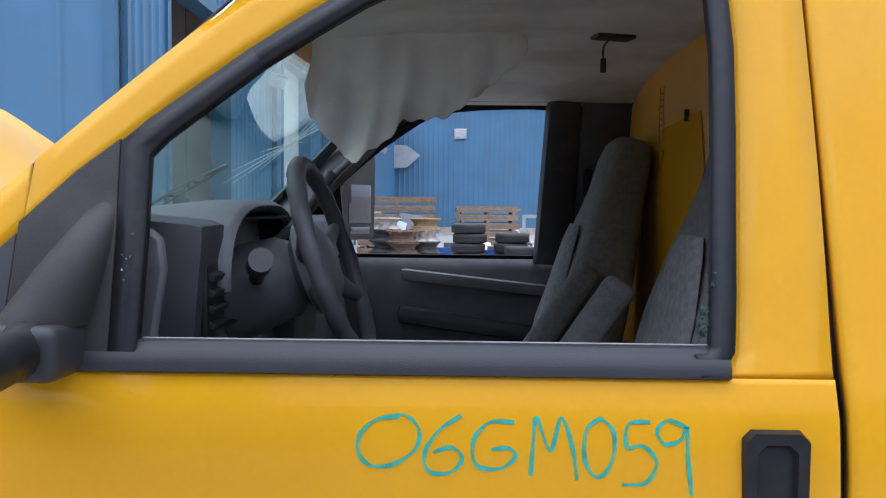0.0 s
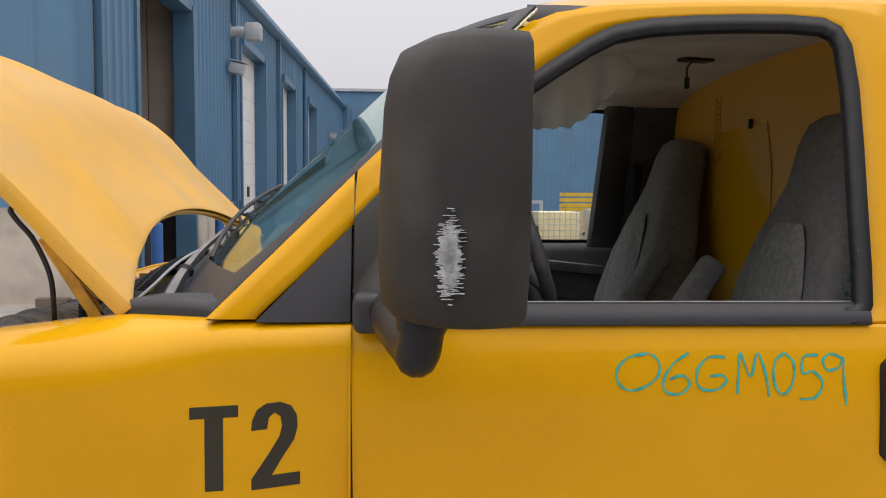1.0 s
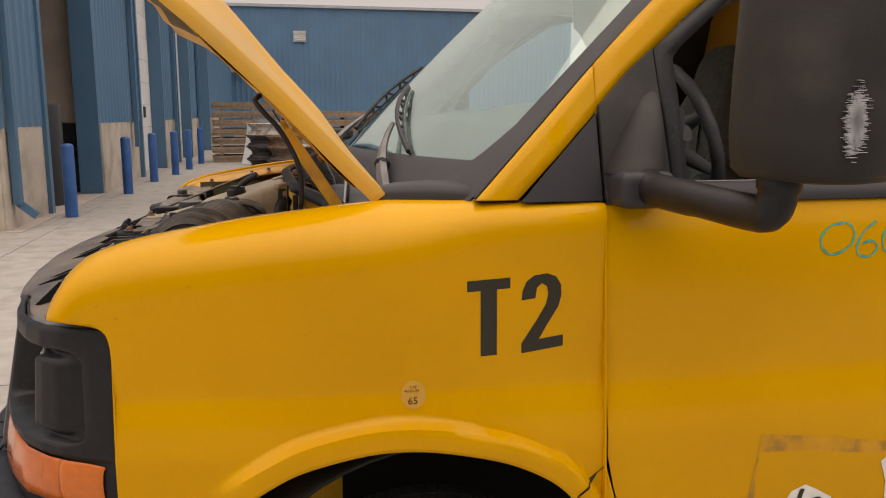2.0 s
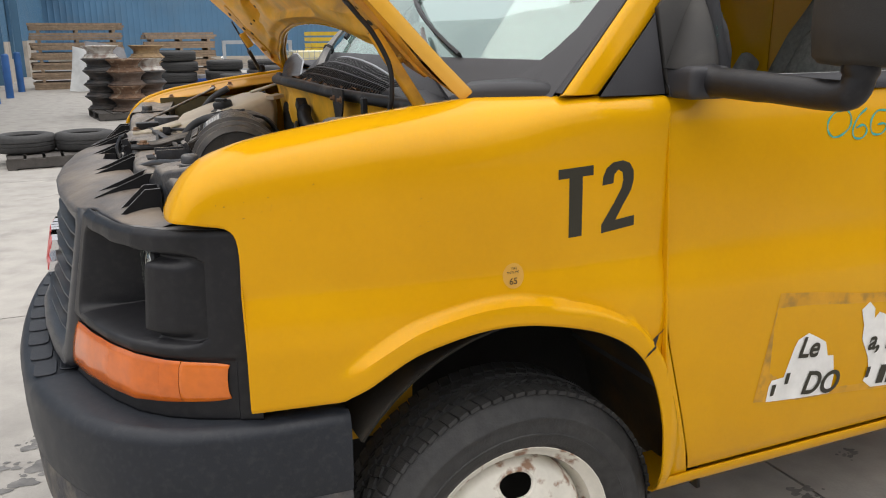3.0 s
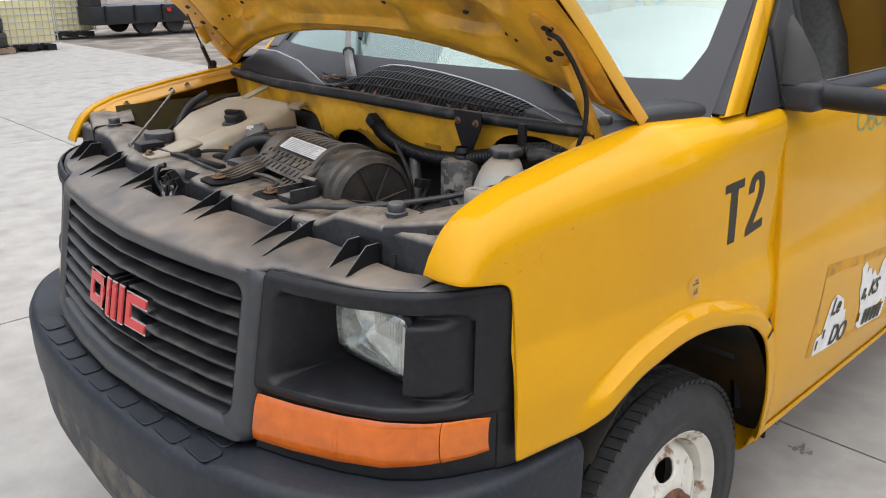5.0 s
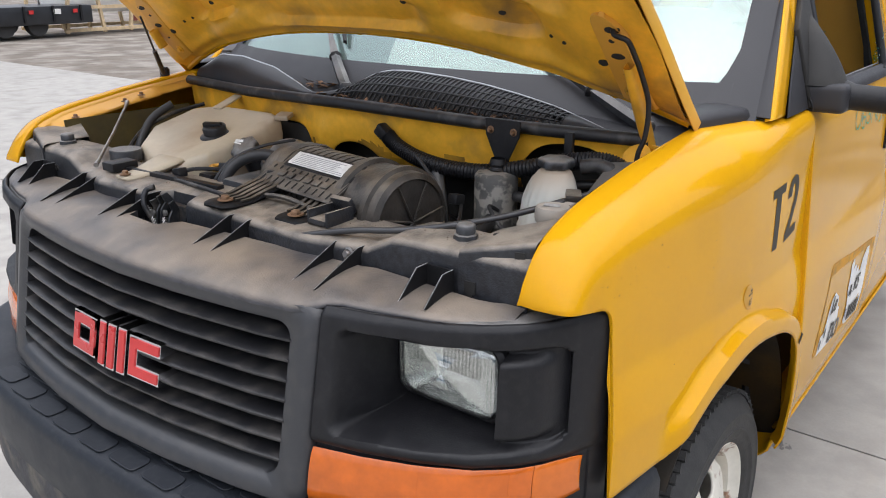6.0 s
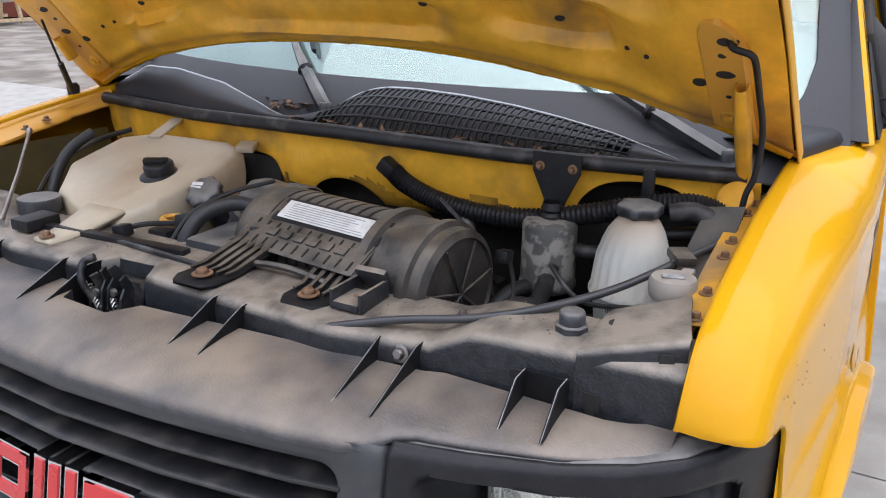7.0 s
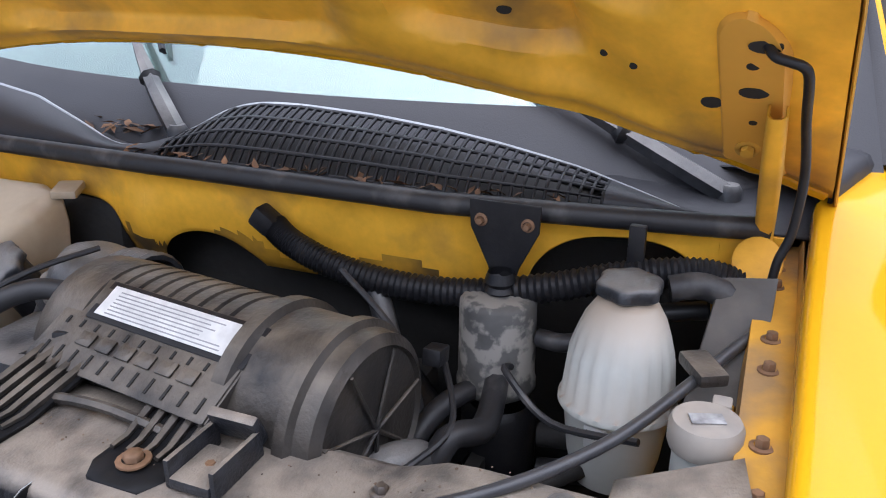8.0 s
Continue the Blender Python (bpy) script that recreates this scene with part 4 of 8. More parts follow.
    def turn_at(y, q):
        z0, z1 = lerp(y, [0.52, 0.8, 0.916], [0.838, 0.846, 0.858]), lerp(y, [0.52, 0.8, 0.916], [0.935, 0.940, 0.936])
        c, h = (z0 + z1) / 2, (z1 - z0) / 2 * (1 - 0.10 * max(0.0, (y - 0.898) / 0.018) ** 2)
        z0, z1 = c - h, c + h
        z = z0 + (z1 - z0) * q
        return (nose_x(y, z) - 0.006 * math.sin(math.pi * min(max(q, 0.0), 1.0)) ** 0.5 - 0.001, -s * y, z)
    part("lens", patch(turn_at, np.linspace(0.53, 0.872, 20), np.linspace(0, 1, 9)), AMBER, turn, thick=0.004, offset=0)
    part("side_reflector", patch(turn_at, np.linspace(0.873, 0.916, 10), np.linspace(0, 1, 9)), AMBER_DARK, turn, thick=0.004, offset=0)
    bm = bmesh.new()
    for k in range(34):
        y = 0.56 + 0.009 * k
        tube(bm, [Vector(turn_at(y, q)) + Vector((-0.0016, 0, 0)) for q in (0.08, 0.3, 0.5, 0.7, 0.92)], 0.0006, 4)
    tagged(part("lens_flute", bm, AMBER, turn), kind="stuff")

# header panel over the grille, with stiffening fins
bm = bmesh.new()
rows = []
for y in np.linspace(-0.828, 0.828, 61):
    x = nose_x(y, 1.18)
    zr = lerp(abs(y), [0.5, 0.828], [1.217, 1.206])
    lip = lerp(abs(y), [0.49, 0.535], [0.018, 0.010])
    b = lerp(abs(y), [0.5, 0.76, 0.83], [-0.79, -0.785, -0.745]) if abs(y) > 0.5 else lerp(abs(y), [0, 0.5], [-0.835, -0.80])
    notch = 0.05 if 0.02 < y < 0.14 else 0
    fr = lerp(abs(y), [0.49, 0.535], [-0.0185, 0.012])
    z0 = lerp(abs(y), [0.49, 0.535], [1.172, 1.188])
    rows.append([(x + fr, y, z0), (x + fr + 0.004, y, z0 + 0.55 * lip), (x + fr + 0.014, y, z0 + lip)]
                + [(x + fr + 0.014 + (b - notch - x - fr - 0.014) * q, y, z0 + lip + (zr - z0 - lip) * (1 - (1 - q) ** 2)) for q in (0.2, 0.4, 0.6, 0.8, 1.0)] + [(b - notch, y, 1.14)])
grid(bm, rows)
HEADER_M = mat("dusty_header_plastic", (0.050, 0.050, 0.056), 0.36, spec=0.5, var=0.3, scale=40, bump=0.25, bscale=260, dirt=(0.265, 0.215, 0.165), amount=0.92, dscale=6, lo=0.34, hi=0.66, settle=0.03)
part("header_panel", bm, HEADER_M, van, "dusty black plastic panel over the grille", thick=0.004, offset=0)
FIN_M = mat("matt_black_fin_plastic", (0.009, 0.009, 0.010), 0.55, var=0.2, scale=40, bump=0.1, spec=0.22)
WORN = mat("worn_pale_plastic", (0.30, 0.30, 0.30), 0.6, var=0.5, scale=60, bump=0.2)
for yc, x0, hw in ((-0.665, -0.80, 0.028), (-0.455, -0.785, 0.03), (-0.16, -0.80, 0.03), (0.185, -0.80, 0.03), (0.43, -0.79, 0.03), (0.66, -0.80, 0.028)):
    bm = bmesh.new()
    for e in (-1, 1):
        y = yc + e * hw
        tip = x0 - 0.125 if abs(yc) < 0.6 else x0 - 0.06
        back = x0 + 0.02
        a = [(tip, y - 0.002, 1.203), (back, y - 0.002, 1.196), (back, y - 0.002, 1.250), (back - 0.03, y - 0.002, 1.250)]
        v = [bm.verts.new(p) for p in a] + [bm.verts.new((p[0], p[1] + 0.004, p[2])) for p in a]
        for f in ((0, 1, 2, 3), (7, 6, 5, 4), (0, 4, 5, 1), (1, 5, 6, 2), (2, 6, 7, 3), (3, 7, 4, 0)):
            bm.faces.new([v[i] for i in f])
    box(bm, (x0 + 0.018, yc, 1.223), (0.004, 2 * hw, 0.054))
    fin = part("stiffening_fin", bm, FIN_M, van, "pair of black triangular fins")
    for e in (-1, 1):
        y = yc + e * hw
        bm = bmesh.new()
        tube(bm, [(tip, y, 1.2035), (back - 0.03, y, 1.2505), (back, y, 1.2505)], 0.0006, 4)
        part("worn_edge", bm, WORN, fin, "pale worn edge")

# bumper
bumper = part("front_bumper", bmesh.new(), BUMPER_M, van, "dark grey moulded front bumper with step pads")
PLAN = smooth_line([(-1.135, 0, 0), (-1.130, 0.2, 0), (-1.108, 0.42, 0), (-1.070, 0.60, 0), (-1.005, 0.75, 0), (-0.920, 0.86, 0), (-0.81, 0.93, 0), (-0.66, 0.965, 0), (-0.475, 0.978, 0)], 5)
PLAN = [Vector((p.x, -p.y, 0)) for p in PLAN[::-1]] + PLAN[1:]
def bumper_rows(profile):
    rows = []
    for i, p in enumerate(PLAN):
        d = (PLAN[min(i + 1, len(PLAN) - 1)] - PLAN[max(i - 1, 0)]).normalized()
        n = Vector((d.y, -d.x, 0))
        if n.dot(Vector((-0.9, 0, 0)) - p) < 0 and abs(p.y) < 0.9:
            n = -n
        if abs(p.y) >= 0.9:
            n = Vector((n.x, -math.copysign(abs(n.y), p.y), 0))
            n.x = abs(n.x)
        step = -0.016 * max(0.0, min(1.0, (0.54 - abs(p.y)) / 0.03))
        rows.append([p + n * i2 + Vector((0, 0, z + (step if z > 0.7 else 0))) for i2, z in profile(p)])
    return rows
bm = bmesh.new()
end = lambda p: min(1.0, 0.25 + (abs(-0.475 - p.x)) / 0.3)
grid(bm, bumper_rows(lambda p: [(0.26 * end(p), 0.80), (0.10 * end(p), 0.812), (0.03, 0.812), (0.010, 0.805), (0.0, 0.785), (0.0, 0.70), (0.003, 0.645), (0.012, 0.632), (0.016, 0.60)]))
part("bumper_cover", bm, BUMPER_M, bumper, thick=0.004, offset=0)
bm = bmesh.new()
grid(bm, bumper_rows(lambda p: [(0.010, 0.632), (0.008, 0.61), (0.014, 0.52), (0.05, 0.42), (0.12, 0.39), (0.16, 0.42)]))
part("bumper_lower", bm, BUMPER_LOW, bumper, "coarse textured lower bumper", thick=0.004, offset=0)
for row, xo in ((0, 0.045), (1, 0.105)):
    for k in range(9):
        y = -0.44 + 0.11 * k + (0.02 if row else 0)
        if abs(y) > 0.47:
            continue
        x = lerp(abs(y), [0, 0.2, 0.42, 0.6], [-1.135, -1.130, -1.108, -1.070])
        bm = bmesh.new()
        prism(bm, rounded(0.025, 0.046, 0.014, 3), 0.0035, Matrix.Translation((x + xo, y, 0.7985)))
        part("step_pad", bm, BUMPER_M, bumper, bevel=0.0015)
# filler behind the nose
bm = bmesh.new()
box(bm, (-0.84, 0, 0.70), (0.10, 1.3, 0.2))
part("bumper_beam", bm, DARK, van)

# ---- wheels ----
def wheel(x, y, s, steer=0):
    w = part("wheel", bmesh.new(), RUBBER, van, "dark tyre on a rusty white steel wheel")
    m = Matrix.Translation((x, y, WHEEL[1])) @ Matrix.Rotation(radians(90 * s), 4, "X")
    bm = bmesh.new()
    R, H = 0.384, 0.115
    prof = [(0.245, 0.085), (0.25, 0.10), (0.27, 0.112), (0.285, 0.1155), (0.288, 0.1185), (0.292, 0.1185), (0.294, 0.116), (0.31, 0.118), (0.326, 0.117), (0.329, 0.119), (0.335, 0.1185), (0.338, 0.115), (0.345, 0.112), (0.362, 0.100), (0.374, 0.088), (R - 0.002, 0.07),
            (R, 0.045), (R - 0.012, 0.044), (R - 0.012, 0.036), (R, 0.035), (R + 0.001, 0.008), (R - 0.012, 0.007), (R - 0.012, -0.007), (R + 0.001, -0.008),
            (R, -0.035), (R - 0.012, -0.036), (R - 0.012, -0.044), (R, -0.045), (R - 0.002, -0.07), (0.374, -0.088), (0.345, -0.112), (0.30, -0.115), (0.25, -0.09), (0.245, -0.085)]
    lathe(bm, prof, 72, m)
    part("tyre", bm, RUBBER, w, "worn black tyre")
    bm = bmesh.new()
    for k in range(84):
        a = k * math.tau / 84
        for h, l, tw in ((0.070, 0.042, 0.2), (-0.070, 0.042, -0.2), (0.022, 0.024, 0.45), (-0.022, 0.024, -0.45)):
            mm = m @ Matrix.Rotation(a + (0.05 if abs(h) < 0.03 else 0), 4, "Z") @ Matrix.Translation((R + 0.001 if abs(h) < 0.05 else R - 0.002, 0, h)) @ Matrix.Rotation(tw, 4, "X")
            box(bm, (0, 0, 0), (0.010, 0.0245, l), m=mm)
    part("tread_block", bm, RUBBER, w)
    bm = bmesh.new()
    prof = [(0.245, -0.09), (0.245, 0.086), (0.254, 0.092), (0.256, 0.099), (0.250, 0.102), (0.243, 0.096), (0.236, 0.085), (0.222, 0.078), (0.218, 0.045), (0.208, 0.03), (0.205, 0.0)]
    lathe(bm, prof, 48, m)
    part("rim", bm, RIM_WHITE, w, "white steel rim with rust")
    bm = bmesh.new()
    n = 160
    line = [(0.207, 0.0), (0.204, 0.03), (0.198, 0.052), (0.190, 0.066)] + [(0.186 - 0.004 * k, 0.072 + 0.0016 * k) for k in range(17)] + [(0.112, 0.101), (0.10, 0.104), (0.088, 0.100), (0.05, 0.098)]
    rings = [[bm.verts.new(m @ Vector((r * math.cos(k * math.tau / n), r * math.sin(k * math.tau / n), h))) for k in range(n)] for r, h in line]
    for i, (a, b) in enumerate(zip(rings, rings[1:])):
        for k in range(n):
            r = (line[i][0] + line[i + 1][0]) / 2
            off = ((k + 20.5) % 40 - 20) / n * math.tau * 0.152
            if abs((r - 0.151) / 0.032) ** 2.4 + abs(off / 0.047) ** 2.4 < 1:
                continue
            bm.faces.new((a[k], a[(k + 1) % n], b[(k + 1) % n], b[k]))
    part("wheel_disc", bm, RIM_WHITE, w, "rusty white wheel disc with hand holes", thick=0.008, offset=0)
    for k in range(4):
        lip = []
        for a in np.linspace(0, math.tau, 49)[:-1]:
            ca, sa = math.cos(a), math.sin(a)
            r = 0.151 + 0.0315 * math.copysign(abs(ca) ** (2 / 2.4), ca)
            off = 0.0465 * math.copysign(abs(sa) ** (2 / 2.4), sa) / 0.152 + k * math.tau / 4
            lip.append(m @ Vector((r * math.cos(off), r * math.sin(off), 0.072 + 0.4 * (0.186 - r))))
        bm = bmesh.new()
        tube(bm, lip + lip[:1], 0.0055, 8)
        part("hole_lip", bm, RIM_WHITE, w)
    bm = bmesh.new()
    lathe(bm, [(0.0, 0.085), (0.036, 0.086), (0.040, 0.125), (0.047, 0.128), (0.054, 0.118), (0.090, 0.112), (0.098, 0.106), (0.10, 0.09)], 28, m)
    part("hub", bm, RUST, w, "rusty wheel hub")
    for k in range(8):
        a = k * math.tau / 8 + 0.2
        bm = bmesh.new()
        mm = m @ Matrix.Translation((0.076 * math.cos(a), 0.076 * math.sin(a), 0.108))
        lathe(bm, [(0, 0.046), (0.008, 0.046), (0.0095, 0.043), (0.0095, 0.030), (0.014, 0.028), (0.0155, 0.024), (0.0155, 0.006), (0.019, 0.004), (0.019, 0.0)], 10, mm)
        part("lug_nut", bm, RUST, w)
    bm = bmesh.new()
    lathe(bm, [(0.0, -0.02), (0.2, -0.02), (0.24, -0.05)], 24, m)
    part("brake_drum", bm, DARK, w)
wheel(WHEEL[0], -0.865, 1)
wheel(WHEEL[0], 0.865, -1)

# ---- door mirrors ----
def mirror(s):
    turn = Matrix.Translation((0.41, -s * 1.375, 0)) @ Matrix.Rotation(radians(26 * s), 4, "Z") @ Matrix.Translation((-0.41, s * 1.375, 0))
    mi = part("door_mirror", bmesh.new(), PLASTIC, van, "tall grey plastic door mirror, its shell scraped white" if s > 0 else "tall grey plastic door mirror")
    bm = bmesh.new()
    rows = []
    # shell: sections from bottom to top
    for z, g, dx in ((1.492, 0.60, 0.0), (1.497, 0.86, 0.0), (1.51, 0.96, 0.0), (1.56, 1.0, 0.0), (1.66, 1.0, 0.002), (1.76, 0.97, 0.004), (1.80, 0.94, 0.008), (1.828, 0.87, 0.012), (1.843, 0.70, 0.02), (1.849, 0.38, 0.03)):
        sec = [(0.0, -0.105), (-0.055, -0.098), (-0.098, -0.072), (-0.118, -0.03), (-0.122, 0.02), (-0.108, 0.066), (-0.07, 0.095), (-0.012, 0.10), (0.0, 0.096)]
        sec = [(v.x, v.y) for v in smooth_line([(p, q, 0) for p, q in sec], 5)]
        rows.append([(0.445 + dx + a * g, -s * (1.375 + (b * g * 1.2)), z) for a, b in sec])
    vs = grid(bm, rows, closed=True)
    bm.faces.new(vs[0][::-1])
    bm.faces.new(vs[-1])
    part("shell", bm, MIRROR_M, mi, "weathered dark plastic mirror shell", angle=50).data.transform(turn)
    bm = bmesh.new()
    rbox(bm, (0.4462, -s * 1.375, 1.685), (0.004, 0.17, 0.25), 0.0018)
    rbox(bm, (0.4462, -s * 1.375, 1.53), (0.004, 0.15, 0.03), 0.0018)
    part("mirror_glass", bm, MIRROR_GLASS, mi, "mirror glass").data.transform(turn)
    bm = bmesh.new()
    pts = [(0.325, -s * 0.985, 1.455), (0.325, -s * 1.06, 1.452), (0.34, -s * 1.2, 1.447), (0.362, -s * 1.31, 1.440), (0.365, -s * 1.36, 1.445), (0.37, -s * 1.37, 1.475), (0.37, -s * 1.37, 1.51)]
    tube(bm, smooth_line(pts, 5), [0.038] * 5 + [0.031] * 5 + [0.029] * 16 + [0.033] * 5, 12)
    part("arm", bm, PLASTIC_BLACK, mi, "black mirror arm")
    bm = bmesh.new()
    rbox(bm, (0.318, -s * 1.000, 1.450), (0.108, 0.115, 0.070), 0.022, (0, 0, 0), 5)
    part("arm_base", bm, PLASTIC, mi)
    # moulded swell that runs from the base up the corner panel
    bm = bmesh.new()
    rows = []
    for q in np.linspace(0, 1, 9):
        q = float(q)
        z, half, out = 1.478 + 0.165 * q, 0.052 * (1 - q) ** 0.6 + 0.004, 0.080 * (1 - q ** 1.5) + 0.002
        cx = 0.318 + 0.062 * q
        rows.append([(cx + half * math.cos(a), -s * (side_w(z) + 0.004 + out * math.sin(a) ** 0.8), z) for a in [math.pi * k / 14 for k in range(15)]])
    vs = grid(bm, rows)
    part("base_swell", bm, MIRROR_M, mi, thick=0.004, offset=0, angle=60)
    if s > 0:
        bm = bmesh.new()
        rnd = random.Random(7)
        way = [Vector(p) for p in ((-0.01, 0.0995, 0), (-0.07, 0.095, 0), (-0.108, 0.066, 0), (-0.122, 0.02, 0), (-0.118, -0.03, 0))]
        for k in range(1150):
            z = rnd.gauss(1.580, 0.0175)
            t = min(3.9, max(0.05, rnd.gauss(1.62, 0.10)))
            i = int(t)
            p = way[i].lerp(way[i + 1], t - i)
            d = (way[i + 1] - way[i]).normalized()
            n = Vector((-d.y, d.x, 0)) * -1
            g = 1.0
            c = Vector((0.4465 + p.x * g, -(1.375 + p.y * g * 1.2), z)) + Vector((n.x, -n.y, 0)) * 0.0065
            dd = Vector((d.x, -d.y * 1.2, 0)).normalized()
            box(bm, c, (rnd.uniform(0.003, 0.011), 0.006, rnd.uniform(0.0003, 0.0008)), (0, rnd.uniform(-8, 8), math.degrees(math.atan2(dd.y, dd.x))))
        tagged(part("scrape", bm, WHITE_SCRATCH, mi, "white scrape marks in the plastic"), kind="stuff").data.transform(turn)
mirror(1)
mirror(-1)
# ---- engine bay ----
# radiator support
bm = bmesh.new()
rows = []
for y in np.linspace(-0.83, 0.83, 61):
    y = float(y)
    lift = 0.03 * max(0.0, min(1.0, (abs(y) - 0.50) / 0.06))
    well = 0.045 if 0.03 < y < 0.16 else 0.0
    fx = lerp(abs(y), [0, 0.35, 0.5, 0.83], [-0.80, -0.815, -0.785, -0.76])
    rows.append([(fx + well, y, 1.12), (fx + well, y, 1.235 + lift - well * 0.5), (fx + 0.006 + well, y, 1.247 + lift), (fx + 0.02 + well, y, 1.252 + lift),
                 (-0.72, y, 1.256 + lift), (-0.66, y, 1.258 + lift * 0.8), (-0.645, y, 1.25 + lift * 0.5), (-0.64, y, 1.12)])
grid(bm, rows)
part("radiator_support", bm, STEEL_DUSTY, van, "dusty steel radiator support beam", thick=0.004, offset=0)
for s in (1, -1):
    bm = bmesh.new()
    rows = []
    for q in (0, 0.25, 0.5, 0.75, 1):
        fx, fy, fz = -0.773 + 0.041 * q, 0.70 + 0.125 * q, 1.286 + 0.024 * q
        rows.append([(fx, -s * fy, 1.10), (fx, -s * fy, 1.20), (fx, -s * fy, fz - 0.010), (fx + 0.004, -s * fy, fz - 0.002), (fx + 0.012, -s * fy, fz + 0.001),
                     (-0.69 + 0.03 * q, -s * (0.70 + 0.11 * q), fz + 0.003), (-0.64 + 0.03 * q, -s * (0.70 + 0.10 * q), 1.289 + 0.03 * q), (-0.635 + 0.03 * q, -s * (0.70 + 0.10 * q), 1.24)])
    grid(bm, rows)
    part("support_bracket", bm, STEEL_DUSTY, van, thick=0.005, offset=0)
    bm = bmesh.new()
    box(bm, (-0.7425, -s * 0.803, 1.2835), (0.004, 0.018, 0.022), (0, 0, 18 * s))
    part("drilled_hole", bm, DARK, van, "square dark hole in the beam")
    bm = bmesh.new()
    box(bm, (-0.779, -s * 0.63, 1.239), (0.006, 0.013, 0.014))
    part("drilled_hole", bm, DARK, van, "square dark hole in the beam")
    for py, pz, r in ((0.803, 1.266, 0.0055), (0.803, 1.252, 0.003)):
        bm = bmesh.new()
        lathe(bm, [(0, 0.001), (r, 0.001), (r, -0.004)], 12, Matrix.Translation((-0.7440, -s * py, pz - 0.003)) @ Vector((-0.94, -s * 0.33, 0)).to_track_quat("Z", "Y").to_matrix().to_4x4())
        part("drilled_hole", bm, DARK, van, "dark hole in the beam")
    for px, py, pz, r in ((-0.685, 0.725, 1.2945, 0.013), (-0.775, 0.62, 1.238, 0.006), (-0.76, 0.70, 1.24, 0.008)):
        bm = bmesh.new()
        if pz > 1.28:
            lathe(bm, [(0, 0.001), (r, 0.001), (r, -0.004)], 16, Matrix.Translation((px, -s * py, pz)))
        else:
            lathe(bm, [(0, 0.001), (r, 0.001), (r, -0.004)], 12, Matrix.Translation((px - 0.003, -s * py, pz)) @ Matrix.Rotation(radians(-90), 4, "Y"))
        part("drilled_hole", bm, DARK, van, "dark hole in the beam")
    bm = bmesh.new()
    lathe(bm, [(0, 0.03), (0.014, 0.03), (0.018, 0.026), (0.018, 0.012), (0.022, 0.01), (0.023, 0)], 8, Matrix.Translation((-0.715, -s * 0.672, 1.284)))
    part("hood_stop", bm, PLASTIC_DUST_SHEEN, van, "grey rubber hood stop")


def bolt(p, r=0.009, material=STEEL, n=Vector((0, 0, 1))):
    bm = bmesh.new()
    m = Matrix.Translation(p) @ Vector(n).to_track_quat("Z", "Y").to_matrix().to_4x4()
    lathe(bm, [(r * 1.7, 0), (r * 1.7, 0.002), (r * 1.1, 0.003)], 14, m)
    lathe(bm, [(r, 0.002), (r, 0.008), (r * 0.8, 0.010), (0, 0.010)], 6, m)
    part("bolt", bm, material, van, "flanged bolt head")


BOLT_RUST = mat("rusty_bolt", (0.24, 0.14, 0.08), 0.6, metal=0.4, var=0.3, scale=60, bump=0.2)
bolt((-0.748, -0.268, 1.263), 0.010, BOLT_RUST)
bolt((-0.775, -0.078, 1.268), 0.010, BOLT_RUST)
bolt((-0.732, -0.345, 1.262), 0.006, BOLT_RUST)
bolt((-0.793, -0.458, 1.232), 0.008, STEEL, Vector((-1, 0, 0.2)))
bolt((-0.70, -0.505, 1.262), 0.006, STEEL)
bolt((-0.735, -0.79, 1.215), 0.011, BOLT_RUST, Vector((-1, -0.3, 0.2)))

for y, z, w in ((-0.722, 1.222, 0.011), (-0.722, 1.205, 0.006), (-0.721, 1.186, 0.003), (-0.565, 1.196, 0.008), (-0.545, 1.198, 0.004)):
    bm = bmesh.new()
    box(bm, (lerp(-y, [0, 0.35, 0.5, 0.83], [-0.80, -0.815, -0.785, -0.76]) - 0.0025, y, z), (0.003, w * 2, w * 2))
    part("drilled_hole", bm, DARK, van)
# hood latch in its well
LATCH_M = mat("oily_latch_steel", (0.022, 0.023, 0.026), 0.38, metal=0.3, var=0.4, scale=40, bump=0.3, dirt=(0.16, 0.14, 0.12), amount=0.6, dscale=30, lo=0.5, hi=0.68)
latch = part("hood_latch", bmesh.new(), LATCH_M, van, "grimy black hood latch in its well")
bm = bmesh.new()
rbox(bm, (-0.785, 0.095, 1.195), (0.03, 0.11, 0.07), 0.005, (0, 12, 0))
part("back_plate", bm, LATCH_M, latch)
for y, dz, lean in ((0.062, 0.012, 14), (0.082, 0.028, -8), (0.105, 0.020, 10), (0.128, 0.006, -16)):
    bm = bmesh.new()
    prism(bm, [(-0.022, -0.04), (0.018, -0.045), (0.024, -0.005), (0.012, 0.022), (0.002, 0.034), (-0.012, 0.030), (-0.004, 0.012), (-0.016, -0.002)], 0.005, pose(-0.815, y, 1.205 + dz, 90, 0, lean))
    part("latch_plate", bm, LATCH_M, latch, bevel=0.001)
for a, b, r in (((-0.838, 0.058, 1.20), (-0.80, 0.12, 1.226), 0.006), ((-0.835, 0.10, 1.19), (-0.822, 0.142, 1.222), 0.005)):
    bm = bmesh.new()
    c = [Vector(a).lerp(Vector(b), k / 40) for k in range(41)]
    tube(bm, [p + Vector((0.006 * math.sin(k * 1.25), 0, 0.006 * math.cos(k * 1.25))) for k, p in enumerate(c)], 0.0018, 6)
    part("latch_spring", bm, STEEL, latch, "coiled steel spring")
bm = bmesh.new()
